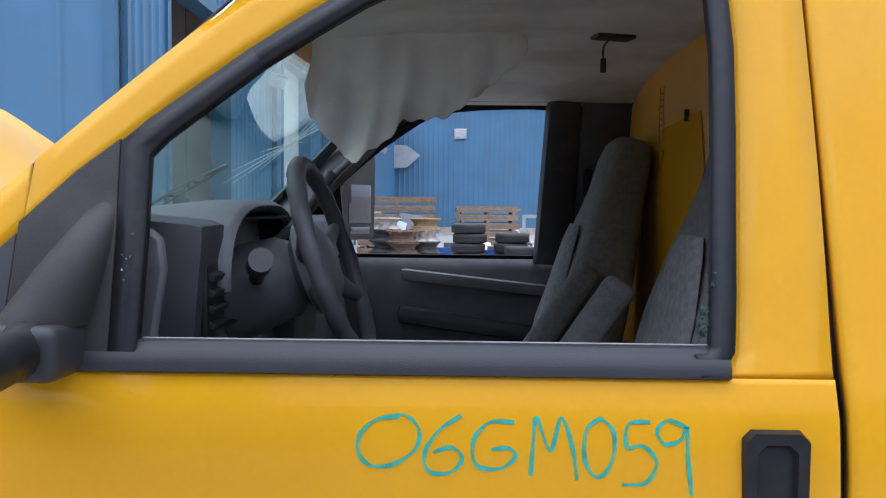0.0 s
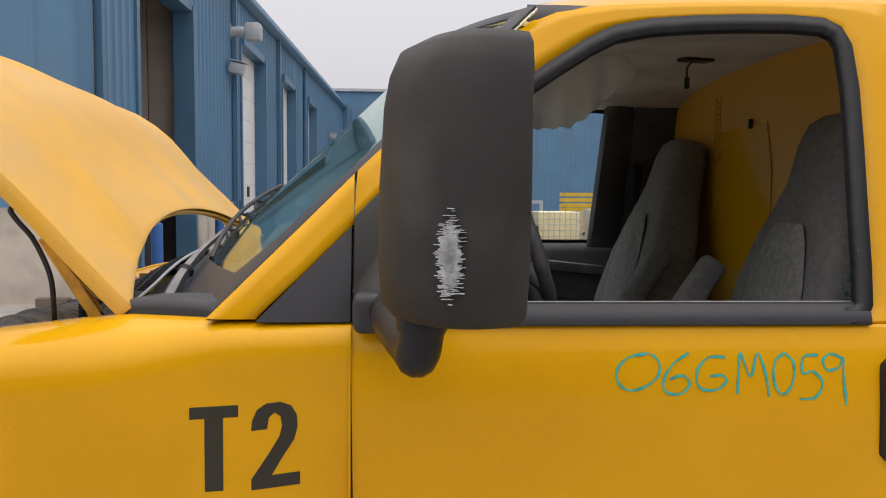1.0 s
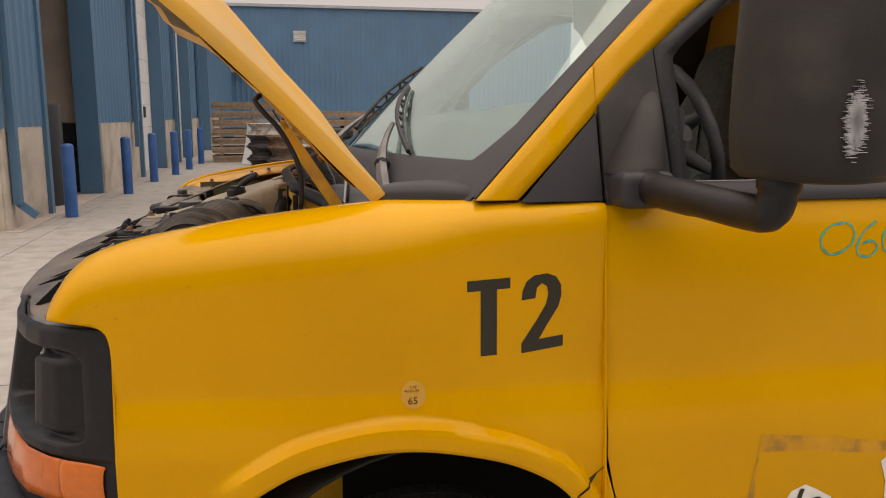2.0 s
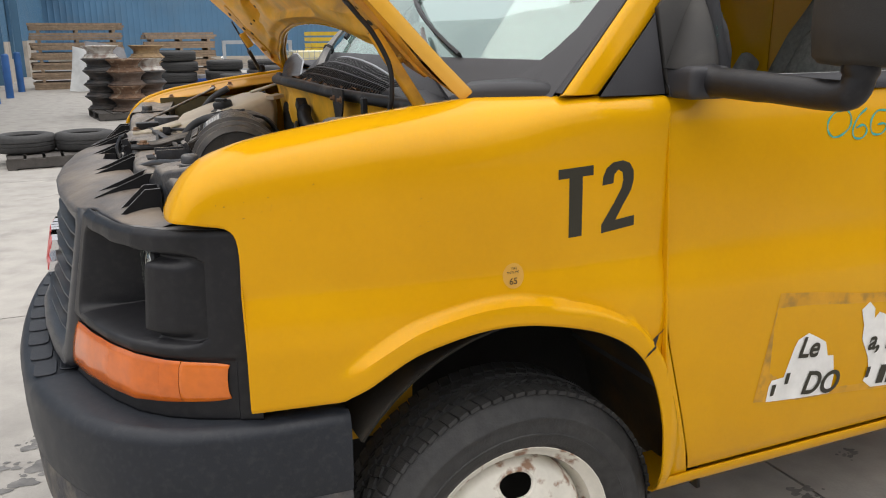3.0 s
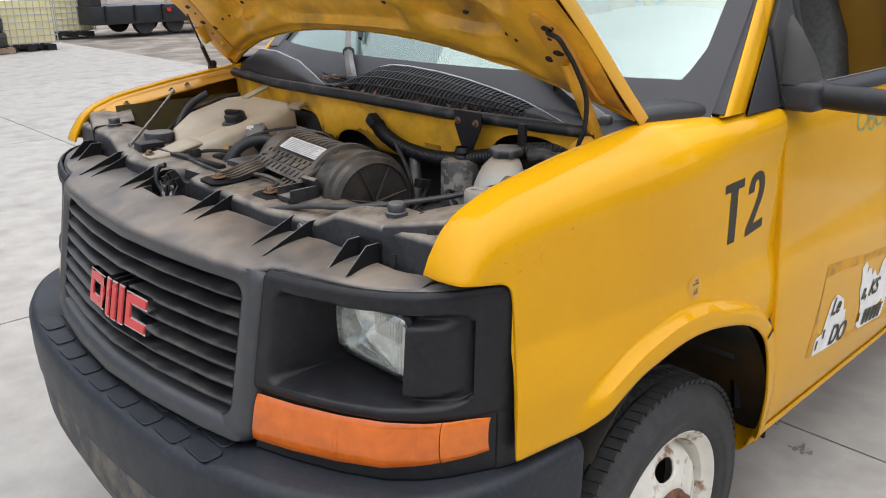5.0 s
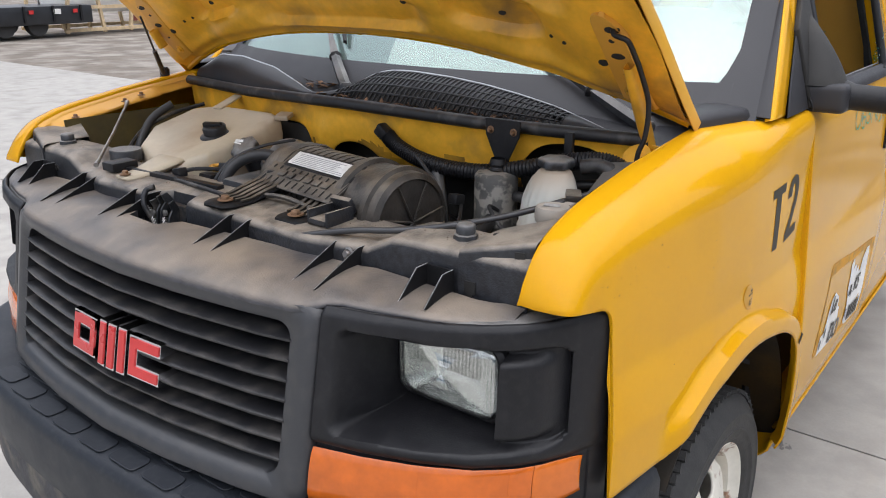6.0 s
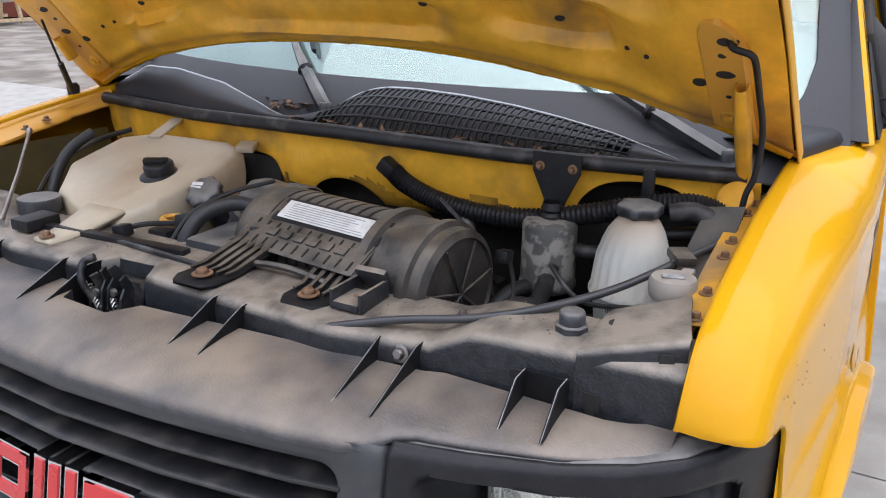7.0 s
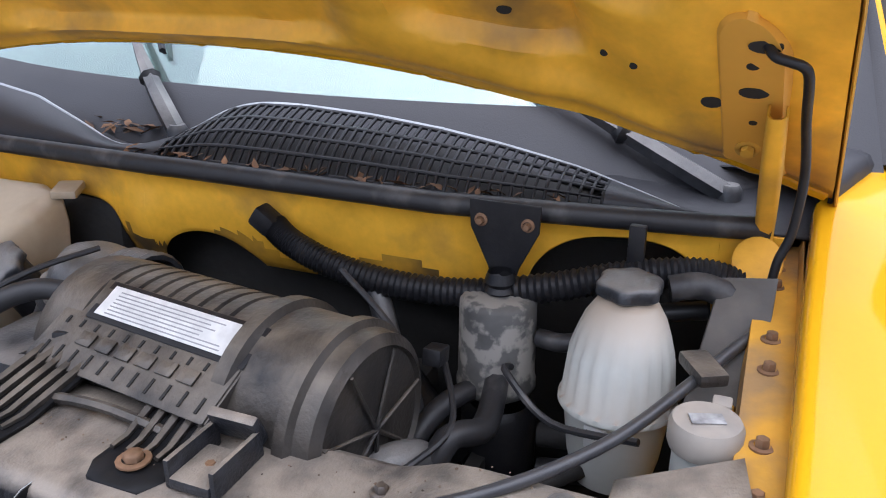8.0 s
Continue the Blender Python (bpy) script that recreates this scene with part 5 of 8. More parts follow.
tube(bm, smooth_line([(-0.83, 0.12, 1.20), (-0.838, 0.135, 1.235), (-0.825, 0.142, 1.262), (-0.812, 0.128, 1.270)], 5), [0.006] * 8 + [0.007] * 8, 8)
part("latch_hook", bm, LATCH_M, latch)
bm = bmesh.new()
grid(bm, [[(-0.87 + 0.07 * q, 0.165 + (0.028 - 0.012 * q) * k + 0.03 * q, 1.196 + 0.008 * math.sin(q * 3)) for q in (0, 0.25, 0.5, 0.75, 1)] for k in (0, 0.5, 1)])
part("release_lever", bm, GREY_METAL, latch, "pale scuffed release tab", thick=0.002, offset=0)
for x, y, z in ((-0.823, 0.075, 1.222), (-0.826, 0.115, 1.215)):
    bm = bmesh.new()
    lathe(bm, [(0.007, 0), (0.007, 0.006), (0.0, 0.007)], 10, Matrix.Translation((x, y, z)) @ Matrix.Rotation(radians(-90), 4, "Y"))
    part("rivet", bm, STEEL, latch)

# air cleaner
air = part("air_cleaner", bmesh.new(), AIR_M, van, "dusty black air cleaner housing over the engine")
AX, AZ, AR = -0.550, 1.238, 0.108
my = lambda y: Matrix.Translation((AX, y, AZ)) @ Matrix.Rotation(radians(90), 4, "X")
bm = bmesh.new()
lathe(bm, [(0.06, -0.05), (AR - 0.012, -0.045), (AR - 0.002, -0.035), (AR, 0.0), (AR, 0.02), *[q for k in range(9) for q in ((AR, 0.03 + 0.024 * k), (AR - 0.005, 0.032 + 0.024 * k), (AR - 0.005, 0.035 + 0.024 * k), (AR, 0.037 + 0.024 * k))], (AR, 0.255), (AR + 0.009, 0.258), (AR + 0.009, 0.276), (AR, 0.28), (AR, 0.345), (AR + 0.006, 0.348), (AR + 0.006, 0.362), (AR - 0.002, 0.366),
           (AR - 0.004, 0.385), (AR - 0.016, 0.392), (AR - 0.018, 0.386), (0.03, 0.389), (0.0, 0.392)], 48, my(-0.045))
part("filter_drum", bm, AIR_M, air, "dusty black filter drum with ribbed end cap")
for k in range(7):
    bm = bmesh.new()
    a = k * math.tau / 7 + 0.2
    tube(bm, [(AX, -0.439, AZ), (AX + 0.088 * math.cos(a), -0.437, AZ + 0.088 * math.sin(a))], [0.003, 0.002], 6)
    part("end_rib", bm, AIR_M, air)
# flat cover with raised blocks and grooves
top = lambda y, q, o=0.0: (-0.577 - 0.105 * q - 0.45 * o, y - 0.012, 1.340 - 0.058 * q + 0.87 * o)
bm = bmesh.new()
grid(bm, [[top(y, q) for y in np.linspace(-0.315, -0.035, 9)] for q in (0, 0.5, 0.97, 1.0)] + [[(-0.640, y - 0.012, 1.262) for y in np.linspace(-0.315, -0.035, 9)]])
for y in (-0.315, -0.035):
    grid(bm, [[top(y, q) for q in (0, 0.5, 1)], [(-0.55 - 0.12 * q, y, 1.235) for q in (0, 0.5, 1)]])
part("cover", bm, AIR_M, air, "dusty black moulded cover", thick=0.005, offset=0, bevel=0.002)
rnd = random.Random(3)
for k in range(11):
    y = -0.055 - 0.0245 * k
    for q0, q1 in ((0.50, 0.58), (0.80, 0.95)):
        bm = bmesh.new()
        tube(bm, [top(y, q0, 0.003), top(y, q1, 0.003)], 0.0022, 5)
        part("cover_groove", bm, DARK, air)
for k in range(6):
    y = -0.105 - 0.032 * k
    bm = bmesh.new()
    grid(bm, [[top(y - a, q, 0.0055) for a in (-0.011, 0, 0.011)] for q in (0.61, 0.68, 0.75)])
    part("raised_block", bm, AIR_M, air, thick=0.003, offset=0)
bm = bmesh.new()
grid(bm, [[top(y, q, 0.0035) for y in (-0.318, -0.2, -0.075)] for q in (0.02, 0.25, 0.46)])
part("label_frame", bm, PLASTIC_BLACK, air, thick=0.003, offset=0)
bm = bmesh.new()
grid(bm, [[top(y, q, 0.0062) for y in (-0.295, -0.2, -0.085)] for q in (0.07, 0.24, 0.41)])
lab = part("printed_label", bm, LABEL_M, air, "white printed emissions label", thick=0.001, offset=0)
INK_GREY = mat("grey_print", (0.30, 0.30, 0.31), 0.5, var=0.2, bump=0.0)
for k in range(7):
    bm = bmesh.new()
    q = 0.12 + 0.042 * k
    y0, y1 = -0.10, -0.28 + rnd.uniform(0, 0.06)
    grid(bm, [[top(y, q + d, 0.0072) for y in (y0, (y0 + y1) / 2, y1)] for d in (0, 0.014)])
    part("print_line", bm, INK_GREY, air)
# ribbed legs to the beam
for y0, foot in ((-0.085, (-0.785, -0.075, 1.264)), (-0.268, (-0.757, -0.268, 1.259))):
    bm = bmesh.new()
    rows = []
    for q in np.linspace(0, 1, 7):
        e = q * q * (3 - 2 * q)
        c = Vector((-0.645, y0, 1.285)).lerp(Vector(foot), q)
        c.z = 1.285 + (foot[2] - 1.285) * min(1, q * 1.5) + 0.0
        rows.append([c + Vector((0, w, -0.004)) for w in (-0.042, -0.02, 0, 0.02, 0.042)])
    rows.append([Vector(foot) + Vector((-0.022, w * 0.7, -0.004)) for w in (-0.042, -0.02, 0, 0.02, 0.042)])
    grid(bm, rows)
    part("leg", bm, FIN_M, air, thick=0.008, offset=0)
    for k in range(5):
        bm = bmesh.new()
        w = -0.036 + 0.018 * k
        pts = [r[0].lerp(r[4], (w + 0.042) / 0.084) + Vector((0, 0, 0.008)) for r in rows[:6]]
        tube(bm, pts, [0.005, 0.0055, 0.0055, 0.005, 0.004, 0.003], 5)
        part("leg_rib", bm, AIR_M, air)
bm = bmesh.new()
pts = [Vector((-0.70, y, 1.262 + 0.012 * math.sin((y + 0.27) / 0.19 * math.pi))) for y in np.linspace(-0.27, -0.08, 9)]
tube(bm, pts, 0.006, 6)
part("bridge", bm, AIR_M, air)
# the drum and cover sit a little askew over the engine
askew = Matrix.Translation((-0.585, -0.43, 0)) @ Matrix.Rotation(radians(-8), 4, "Z") @ Matrix.Translation((0.555, 0.43, 0))
for child in air.children:
    if not child.name.startswith(("leg", "bridge")):
        child.data.transform(askew)
# intake neck and elbow on the far side
bm = bmesh.new()
lathe(bm, [(0.0, 0.06), (0.045, 0.058), (0.062, 0.045), (0.07, 0.02), (0.07, 0.0), (0.078, -0.005), (0.078, -0.02), (0.07, -0.025), (0.07, -0.06)], 28, pose(-0.47, 0.045, 1.265, 25, 10))
for k in range(4):
    tube(bm, [(-0.47 + 0.075 * math.cos(a), 0.0 - 0.014 * k, 1.255 + 0.075 * math.sin(a)) for a in np.linspace(0, math.pi, 12)], 0.006, 6)
part("intake_neck", bm, PLASTIC_DUST_SHEEN, van, "dusty black intake elbow")
bm = bmesh.new()
rbox(bm, (-0.61, 0.02, 1.235), (0.13, 0.10, 0.08), 0.015)
part("resonator_box", bm, PLASTIC_DUST_SHEEN, van)
bm = bmesh.new()
tube(bm, smooth_line([(-0.55, -0.02, 1.305), (-0.575, 0.03, 1.318), (-0.615, 0.075, 1.30), (-0.65, 0.09, 1.26), (-0.67, 0.10, 1.2)], 5), 0.014, 10)
part("rubber_hose", bm, RUBBER_SEAL, van, "black rubber hose")
bm = bmesh.new()
rbox(bm, (-0.735, -0.345, 1.265), (0.06, 0.045, 0.012), 0.004)
part("clip_bracket", bm, STEEL_DUSTY, van, "dusty clip bracket")
for e in (-1, 1):
    bm = bmesh.new()
    rbox(bm, (-0.725, -0.345 + e * 0.025, 1.272), (0.075, 0.006, 0.03), 0.002)
    part("bracket_side", bm, STEEL_DUSTY, van)
bm = bmesh.new()
rbox(bm, (-0.688, -0.345, 1.285), (0.012, 0.055, 0.035), 0.004, (0, -25, 0))
part("bracket_back", bm, STEEL_DUSTY, van)
bm = bmesh.new()
tube(bm, smooth_line([(-0.66, -0.335, 1.225), (-0.668, -0.35, 1.205), (-0.665, -0.372, 1.20), (-0.655, -0.385, 1.22), (-0.66, -0.365, 1.235), (-0.662, -0.34, 1.228)], 4), 0.003, 6)
part("wire_clip", bm, STEEL, van)

# stained coolant tank
tank = part("coolant_tank", bmesh.new(), TANK, van, "stained translucent plastic coolant tank")
bm = bmesh.new()
def loft(bm, sections):
    vs = grid(bm, sections, closed=True)
    bm.faces.new(vs[0][::-1])
    bm.faces.new(vs[-1])
base = [(-0.66, 0.26), (-0.60, 0.215), (-0.45, 0.20), (-0.355, 0.205), (-0.335, 0.25), (-0.34, 0.48), (-0.38, 0.56), (-0.52, 0.57), (-0.62, 0.48), (-0.66, 0.36)]
def tank_z(x, q):
    return lerp(q, [0, 0.2, 1], [1.0, 1.0, lerp(x, [-0.70, -0.62, -0.52, -0.33], [1.262, 1.30, 1.322, 1.368])])
secs = []
for z01, g in ((0, 0.86), (0.5, 0.94), (0.85, 1.0), (0.95, 0.985), (0.985, 0.95), (1.0, 0.88)):
    secs.append([(-0.49 + (x + 0.49) * g, 0.37 + (y - 0.37) * g, 1.02 + (tank_z(x, 1) - 1.02) * z01) for x, y in base])
loft(bm, secs)
part("tank_body", bm, TANK, tank, bevel=0.006)
bm = bmesh.new()
rows = [[(-0.64 - 0.145 * q, 0.305 + w * (1 - 0.55 * q) + 0.0 * q, 1.282 - 0.025 * min(1, q * 1.4)) for w in (-0.05, -0.02, 0.02, 0.05)] for q in np.linspace(0, 1, 6)]
grid(bm, rows)
part("mounting_foot", bm, TANK, tank, thick=0.012, offset=0)
bm = bmesh.new()
rbox(bm, (-0.335, 0.46, 1.375), (0.10, 0.032, 0.006), 0.0025, (0, -14, 12))
part("mounting_tab", bm, TANK, tank)
bm = bmesh.new()
rbox(bm, (-0.350, 0.205, 1.362), (0.045, 0.040, 0.014), 0.005, (0, -8, 25))
part("mounting_tab", bm, TANK, tank)
bm = bmesh.new()
cm = pose(-0.50, 0.308, 1.327, 0, -12)
lathe(bm, [(0.046, -0.012), (0.042, -0.004), (0.031, 0.0), (0.031, 0.016), (0.027, 0.020), (0.012, 0.020), (0.0, 0.018)], 24, cm)
rbox(bm, (-0.505, 0.312, 1.349), (0.016, 0.05, 0.012), 0.004, (0, -12, 30))
part("cap", bm, PLASTIC_BLACK, tank, "black screw cap")
bolt((-0.775, 0.304, 1.266), 0.008, BOLT_RUST)


def knob_cap(name, p, r, parent, tilt=0, label="", n=8):
    bm = bmesh.new()
    m = pose(*p, 0, tilt)
    k = 48
    rings = []
    for g, h in ((0.86, 0), (1.0, 0.004), (1.0, 0.016), (0.9, 0.02), (0.55, 0.022)):
        rings.append([m @ Vector(((r * g * (1 + 0.07 * math.cos(n * a))) * math.cos(a), (r * g * (1 + 0.07 * math.cos(n * a))) * math.sin(a), h)) for a in [q * math.tau / k for q in range(k)]])
    vs = grid(bm, rings, closed=True)
    bm.faces.new(vs[-1])
    return part(name, bm, PLASTIC_DUST_SHEEN, parent, label)


oil = part("oil_filler", bmesh.new(), PLASTIC_BLACK, van, "black oil filler neck with a knurled cap")
bm = bmesh.new()
tube(bm, [(-0.47, 0.13, 1.20), (-0.505, 0.16, 1.285), (-0.512, 0.166, 1.297)], [0.03, 0.028, 0.03], 14)
part("neck", bm, PLASTIC_BLACK, oil)
knob_cap("oil_cap", (-0.513, 0.167, 1.297), 0.036, oil, -38, "knurled black cap with oil can symbol")
bm = bmesh.new()
rbox(bm, (-0.535, 0.167, 1.328), (0.008, 0.022, 0.001), 0.0004, (0, -38, 20))
rbox(bm, (-0.541, 0.167, 1.323), (0.004, 0.026, 0.001), 0.0004, (0, -38, 0))
part("cap_symbol", bm, LABEL_M, oil)
dip = part("dipstick", bmesh.new(), STICKER, van, "dipstick with yellow loop handle")
bm = bmesh.new()
tube(bm, [(-0.59 + 0.022 * math.cos(a), 0.175 + 0.03 * math.sin(a), 1.268) for a in np.linspace(0, math.tau, 13)], 0.006, 6)
part("loop", bm, STICKER, dip)
bm = bmesh.new()
tube(bm, [(-0.59, 0.15, 1.268), (-0.60, 0.14, 1.22), (-0.58, 0.12, 1.1)], 0.008, 6)
rbox(bm, (-0.635, 0.165, 1.235), (0.03, 0.05, 0.06), 0.008)
part("tube", bm, PLASTIC_BLACK, dip)

# brake fluid style pot and strut on the far side
pot = part("fluid_pot", bmesh.new(), PLASTIC_DUST_SHEEN, van, "black fluid pot with flat cap")
bm = bmesh.new()
lathe(bm, [(0.03, -0.12), (0.032, -0.02), (0.042, -0.015), (0.042, 0.01), (0.04, 0.014), (0.0, 0.015)], 20, Matrix.Translation((-0.665, 0.475, 1.275)))
part("pot_body", bm, PLASTIC_DUST_SHEEN, pot)
bm = bmesh.new()
tube(bm, [(-0.765, 0.452, 1.266), (-0.745, 0.472, 1.272), (-0.62, 0.60, 1.312), (-0.49, 0.742, 1.352), (-0.465, 0.772, 1.3605)], [0.007, 0.0045, 0.0042, 0.0045, 0.007], 8)
part("support_strut", bm, STEEL, van, "thin steel strut to the fender")
bm = bmesh.new()
rbox(bm, (-0.735, 0.39, 1.27), (0.07, 0.05, 0.022), 0.004)
part("clip_bracket", bm, PLASTIC_BLACK, van, "black plastic clip bracket")
bm = bmesh.new()
rbox(bm, (-0.715, 0.20, 1.262), (0.02, 0.34, 0.012), 0.003, (0, 0, 4))
part("seal_strip", bm, PLASTIC_BLACK, van)
bm = bmesh.new()
tube(bm, smooth_line([(-0.60, 0.60, 1.12), (-0.56, 0.59, 1.25), (-0.50, 0.60, 1.33), (-0.44, 0.58, 1.37)], 5), 0.012, 8)
part("rubber_hose", bm, RUBBER_SEAL, van, "black rubber hose")

# white reservoir
res = part("reservoir", bmesh.new(), TANK_WHITE, van, "white plastic fluid reservoir with black cap")
bm = bmesh.new()
n = 40
rings = []
for z, gx, gy, dx in ((1.12, 0.035, 0.045, 0.0), (1.16, 0.048, 0.054, 0.0), (1.222, 0.056, 0.061, 0.0), (1.226, 0.063, 0.068, 0.0), (1.233, 0.063, 0.068, 0.0), (1.238, 0.058, 0.063, 0.0), (1.29, 0.054, 0.058, 0.003), (1.312, 0.049, 0.053, 0.006), (1.330, 0.042, 0.046, 0.010), (1.344, 0.033, 0.036, 0.016), (1.353, 0.026, 0.026, 0.018)):
    ribs = 0.034 if 1.236 < z < 1.295 else 0.0
    rings.append([(-0.405 + dx + gx * (1 + ribs * math.cos(20 * a)) * math.cos(a), -0.66 + gy * (1 + ribs * math.cos(20 * a)) * math.sin(a), z) for a in [q * math.tau / 80 for q in range(80)]])
vs = grid(bm, rings, closed=True)
bm.faces.new(vs[-1])
part("reservoir_body", bm, TANK_WHITE, res, "ribbed white reservoir body with dusty top")
knob_cap("cap", (-0.385, -0.66, 1.352), 0.036, res, 0, "knurled black cap", 6)
bm = bmesh.new()
rbox(bm, (-0.459, -0.648, 1.205), (0.002, 0.026, 0.03), 0.0008, (0, -6, -8))
part("sticker", bm, LABEL_M, res, "small white barcode sticker")
for k in range(7):
    bm = bmesh.new()
    box(bm, (-0.4605, -0.658 + 0.0032 * k, 1.21), (0.0006, 0.0014, 0.012), (0, -6, -8))
    part("print_line", bm, INK, res)

CAP_M = mat("dusty_grey_cap", (0.22, 0.21, 0.195), 0.6, var=0.15, scale=20, dirt=(0.40, 0.35, 0.29), amount=0.7, dscale=15, lo=0.3, hi=0.6)
# small capped bottle by the fender
ps = part("small_bottle", bmesh.new(), TANK_WHITE, van, "small white bottle with grey cap")
bm = bmesh.new()
lathe(bm, [(0.02, -0.10), (0.027, -0.09), (0.027, -0.012)], 24, Matrix.Translation((-0.575, -0.765, 1.312)))
part("bottle_body", bm, TANK_WHITE, ps)
bm = bmesh.new()
lathe(bm, [(0.031, -0.016), (0.033, -0.01), (0.033, 0.006), (0.03, 0.012), (0.0, 0.014)], 28, Matrix.Translation((-0.575, -0.765, 1.318)))
rbox(bm, (-0.535, -0.775, 1.325), (0.02, 0.018, 0.008), 0.003)
part("cap", bm, CAP_M, ps, "dusty grey push-on cap")
bm = bmesh.new()
rbox(bm, (-0.578, -0.765, 1.3325), (0.016, 0.03, 0.001), 0.0004, (0, 0, 20))
part("cap_mark", bm, WORN, ps)

# canister on its bracket
MOTTLED = mat("mottled_grey_paint", (0.075, 0.074, 0.07), 0.6, var=0.3, scale=20, bump=0.15, dirt=(0.25, 0.235, 0.21), amount=0.85, dscale=34, lo=0.48, hi=0.56)
can = part("canister", bmesh.new(), MOTTLED, van, "mottled grey canister hung on the firewall")
bm = bmesh.new()
lathe(bm, [(0.0, 0.14), (0.025, 0.14), (0.043, 0.137), (0.048, 0.13), (0.049, 0.028), (0.051, 0.024), (0.051, 0.016), (0.046, 0.01), (0.03, 0.004), (0.0, 0.004)], 36, Matrix.Translation((-0.365, -0.50, 1.178)))
part("can_body", bm, MOTTLED, can)
bm = bmesh.new()
lathe(bm, [(0.036, 0.0), (0.05, 0.005), (0.05, 0.09), (0.04, 0.1)], 24, Matrix.Translation((-0.35, -0.50, 1.06)))
part("can_foot", bm, PLASTIC_BLACK, can)
bm = bmesh.new()
lathe(bm, [(0.016, 0.0), (0.02, 0.006), (0.016, 0.012), (0.02, 0.018), (0.016, 0.03)], 20, Matrix.Translation((-0.36, -0.50, 1.315)))
part("can_neck", bm, PLASTIC_BLACK, can)
bm = bmesh.new()
prism(bm, [(-0.046, 0.055), (0.046, 0.055), (0.044, 0.02), (0.02, -0.03), (0.016, -0.045), (-0.016, -0.045), (-0.02, -0.03), (-0.044, 0.02)], 0.004, pose(-0.338, -0.497, 1.372, 90, 0, -90))
part("bracket", bm, PLASTIC_BLACK, can, "black steel bracket", bevel=0.001)
for e in (-1, 1):
    bolt((-0.342, -0.497 + e * 0.03, 1.402), 0.005, BOLT_RUST, Vector((-1, 0, 0)))
bm = bmesh.new()
tube(bm, smooth_line([(-0.37, -0.555, 1.27), (-0.375, -0.60, 1.275), (-0.33, -0.66, 1.30), (-0.30, -0.74, 1.31)], 5), 0.012, 10)
part("rubber_hose", bm, RUBBER_SEAL, van, "black rubber hose")

# corrugated loom along the firewall
bm = bmesh.new()
line = smooth_line([(-0.345, -0.165, 1.352), (-0.355, -0.20, 1.335), (-0.36, -0.27, 1.314), (-0.36, -0.36, 1.303), (-0.355, -0.46, 1.307), (-0.345, -0.56, 1.328), (-0.33, -0.65, 1.352), (-0.315, -0.73, 1.362), (-0.30, -0.78, 1.345)], 22)
tube(bm, line, [0.0195 if k % 2 else 0.0165 for k in range(len(line))], 14)
part("corrugated_hose", bm, PLASTIC_BLACK, van, "black corrugated wiring conduit")
bm = bmesh.new()
rbox(bm, (-0.35, -0.155, 1.362), (0.03, 0.035, 0.03), 0.006, (35, 0, 0))
part("hose_plug", bm, PLASTIC_BLACK, van)
bm = bmesh.new()
rbox(bm, (-0.325, -0.655, 1.385), (0.012, 0.02, 0.06), 0.003)
part("hose_clip", bm, PLASTIC_BLACK, van)
bm = bmesh.new()
tube(bm, smooth_line([(-0.35, -0.70, 1.352), (-0.34, -0.735, 1.357), (-0.335, -0.77, 1.34), (-0.34, -0.785, 1.30)], 5), 0.016, 10)
part("rubber_hose", bm, RUBBER_SEAL, van, "black rubber hose")
# thin rod that runs along the beam to the fender, with its clip
bm = bmesh.new()
tube(bm, smooth_line([(-0.80, -0.335, 1.245), (-0.768, -0.44, 1.268), (-0.735, -0.54, 1.280), (-0.68, -0.62, 1.292), (-0.60, -0.69, 1.305), (-0.50, -0.742, 1.318), (-0.40, -0.79, 1.33), (-0.37, -0.815, 1.333)], 5), 0.0062, 10)
part("prop_rod", bm, GRILLE_M, van, "dusty grey hood prop rod")
bm = bmesh.new()
rbox(bm, (-0.475, -0.752, 1.326), (0.055, 0.03, 0.014), 0.004, (0, 0, 30))
part("rod_clip", bm, AIR_M, van)

BRACE_M = mat("scuffed_grey_sheet", (0.085, 0.082, 0.078), 0.6, var=0.2, scale=25, bump=0.12, dirt=(0.20, 0.18, 0.155), amount=0.6, dscale=9, lo=0.4, hi=0.65)
SOOT_SHADE = mat("sooty_yellow_paint_with_shade", (0.52, 0.27, 0.02), 0.6, var=0.2, scale=12, bump=0.15, dirt=(0.05, 0.035, 0.022), amount=0.9, dscale=7, lo=0.42, hi=0.62)
# firewall, cowl, seals
def front_line(y):
    return Vector((lerp(y, [-0.80, -0.74, -0.4, 0.02, 0.4, 0.80], [-0.235, -0.252, -0.318, -0.335, -0.30, -0.20]), y, lerp(y, [-0.8, 0.0, 0.8], [1.402, 1.416, 1.398])))


ys = [float(y) for y in np.linspace(-0.82, 0.82, 67)]
# yellow firewall with its round openings; a near-black sheet paints the shade behind them
OPENINGS = ((-0.025, 1.235, 0.098, 0.082, 2.0), (-0.625, 1.262, 0.118, 0.116, 2.4), (0.225, 1.255, 0.080, 0.088, 4.0))


def wall_at(y, d):
    depth = lerp(-d, [0.010, 0.03, 0.07, 0.12, 0.17, 0.26], [-0.004, 0.004, 0.008, 0.018, 0.045, 0.06])
    depth -= 0.014 * math.exp(-((y - 0.085) / 0.035) ** 2) * min(1.0, max(0.0, (-d - 0.03) / 0.05))
    return front_line(y) + Vector((depth, 0, d))


def wall_foot(y):
    """How far down the yellow sheet reaches: to the edge of an opening, or to its own foot."""
    low = lerp(y, [0.03, 0.06, 0.14, 0.16], [0.145, 0.235, 0.235, 0.145])
    for cy, cz, ry, rz, n in OPENINGS:
        u = abs((y - cy) / ry)
        if u < 1:
            low = min(low, front_line(y).z - cz - rz * (1 - u ** n) ** (1 / n))
    return low


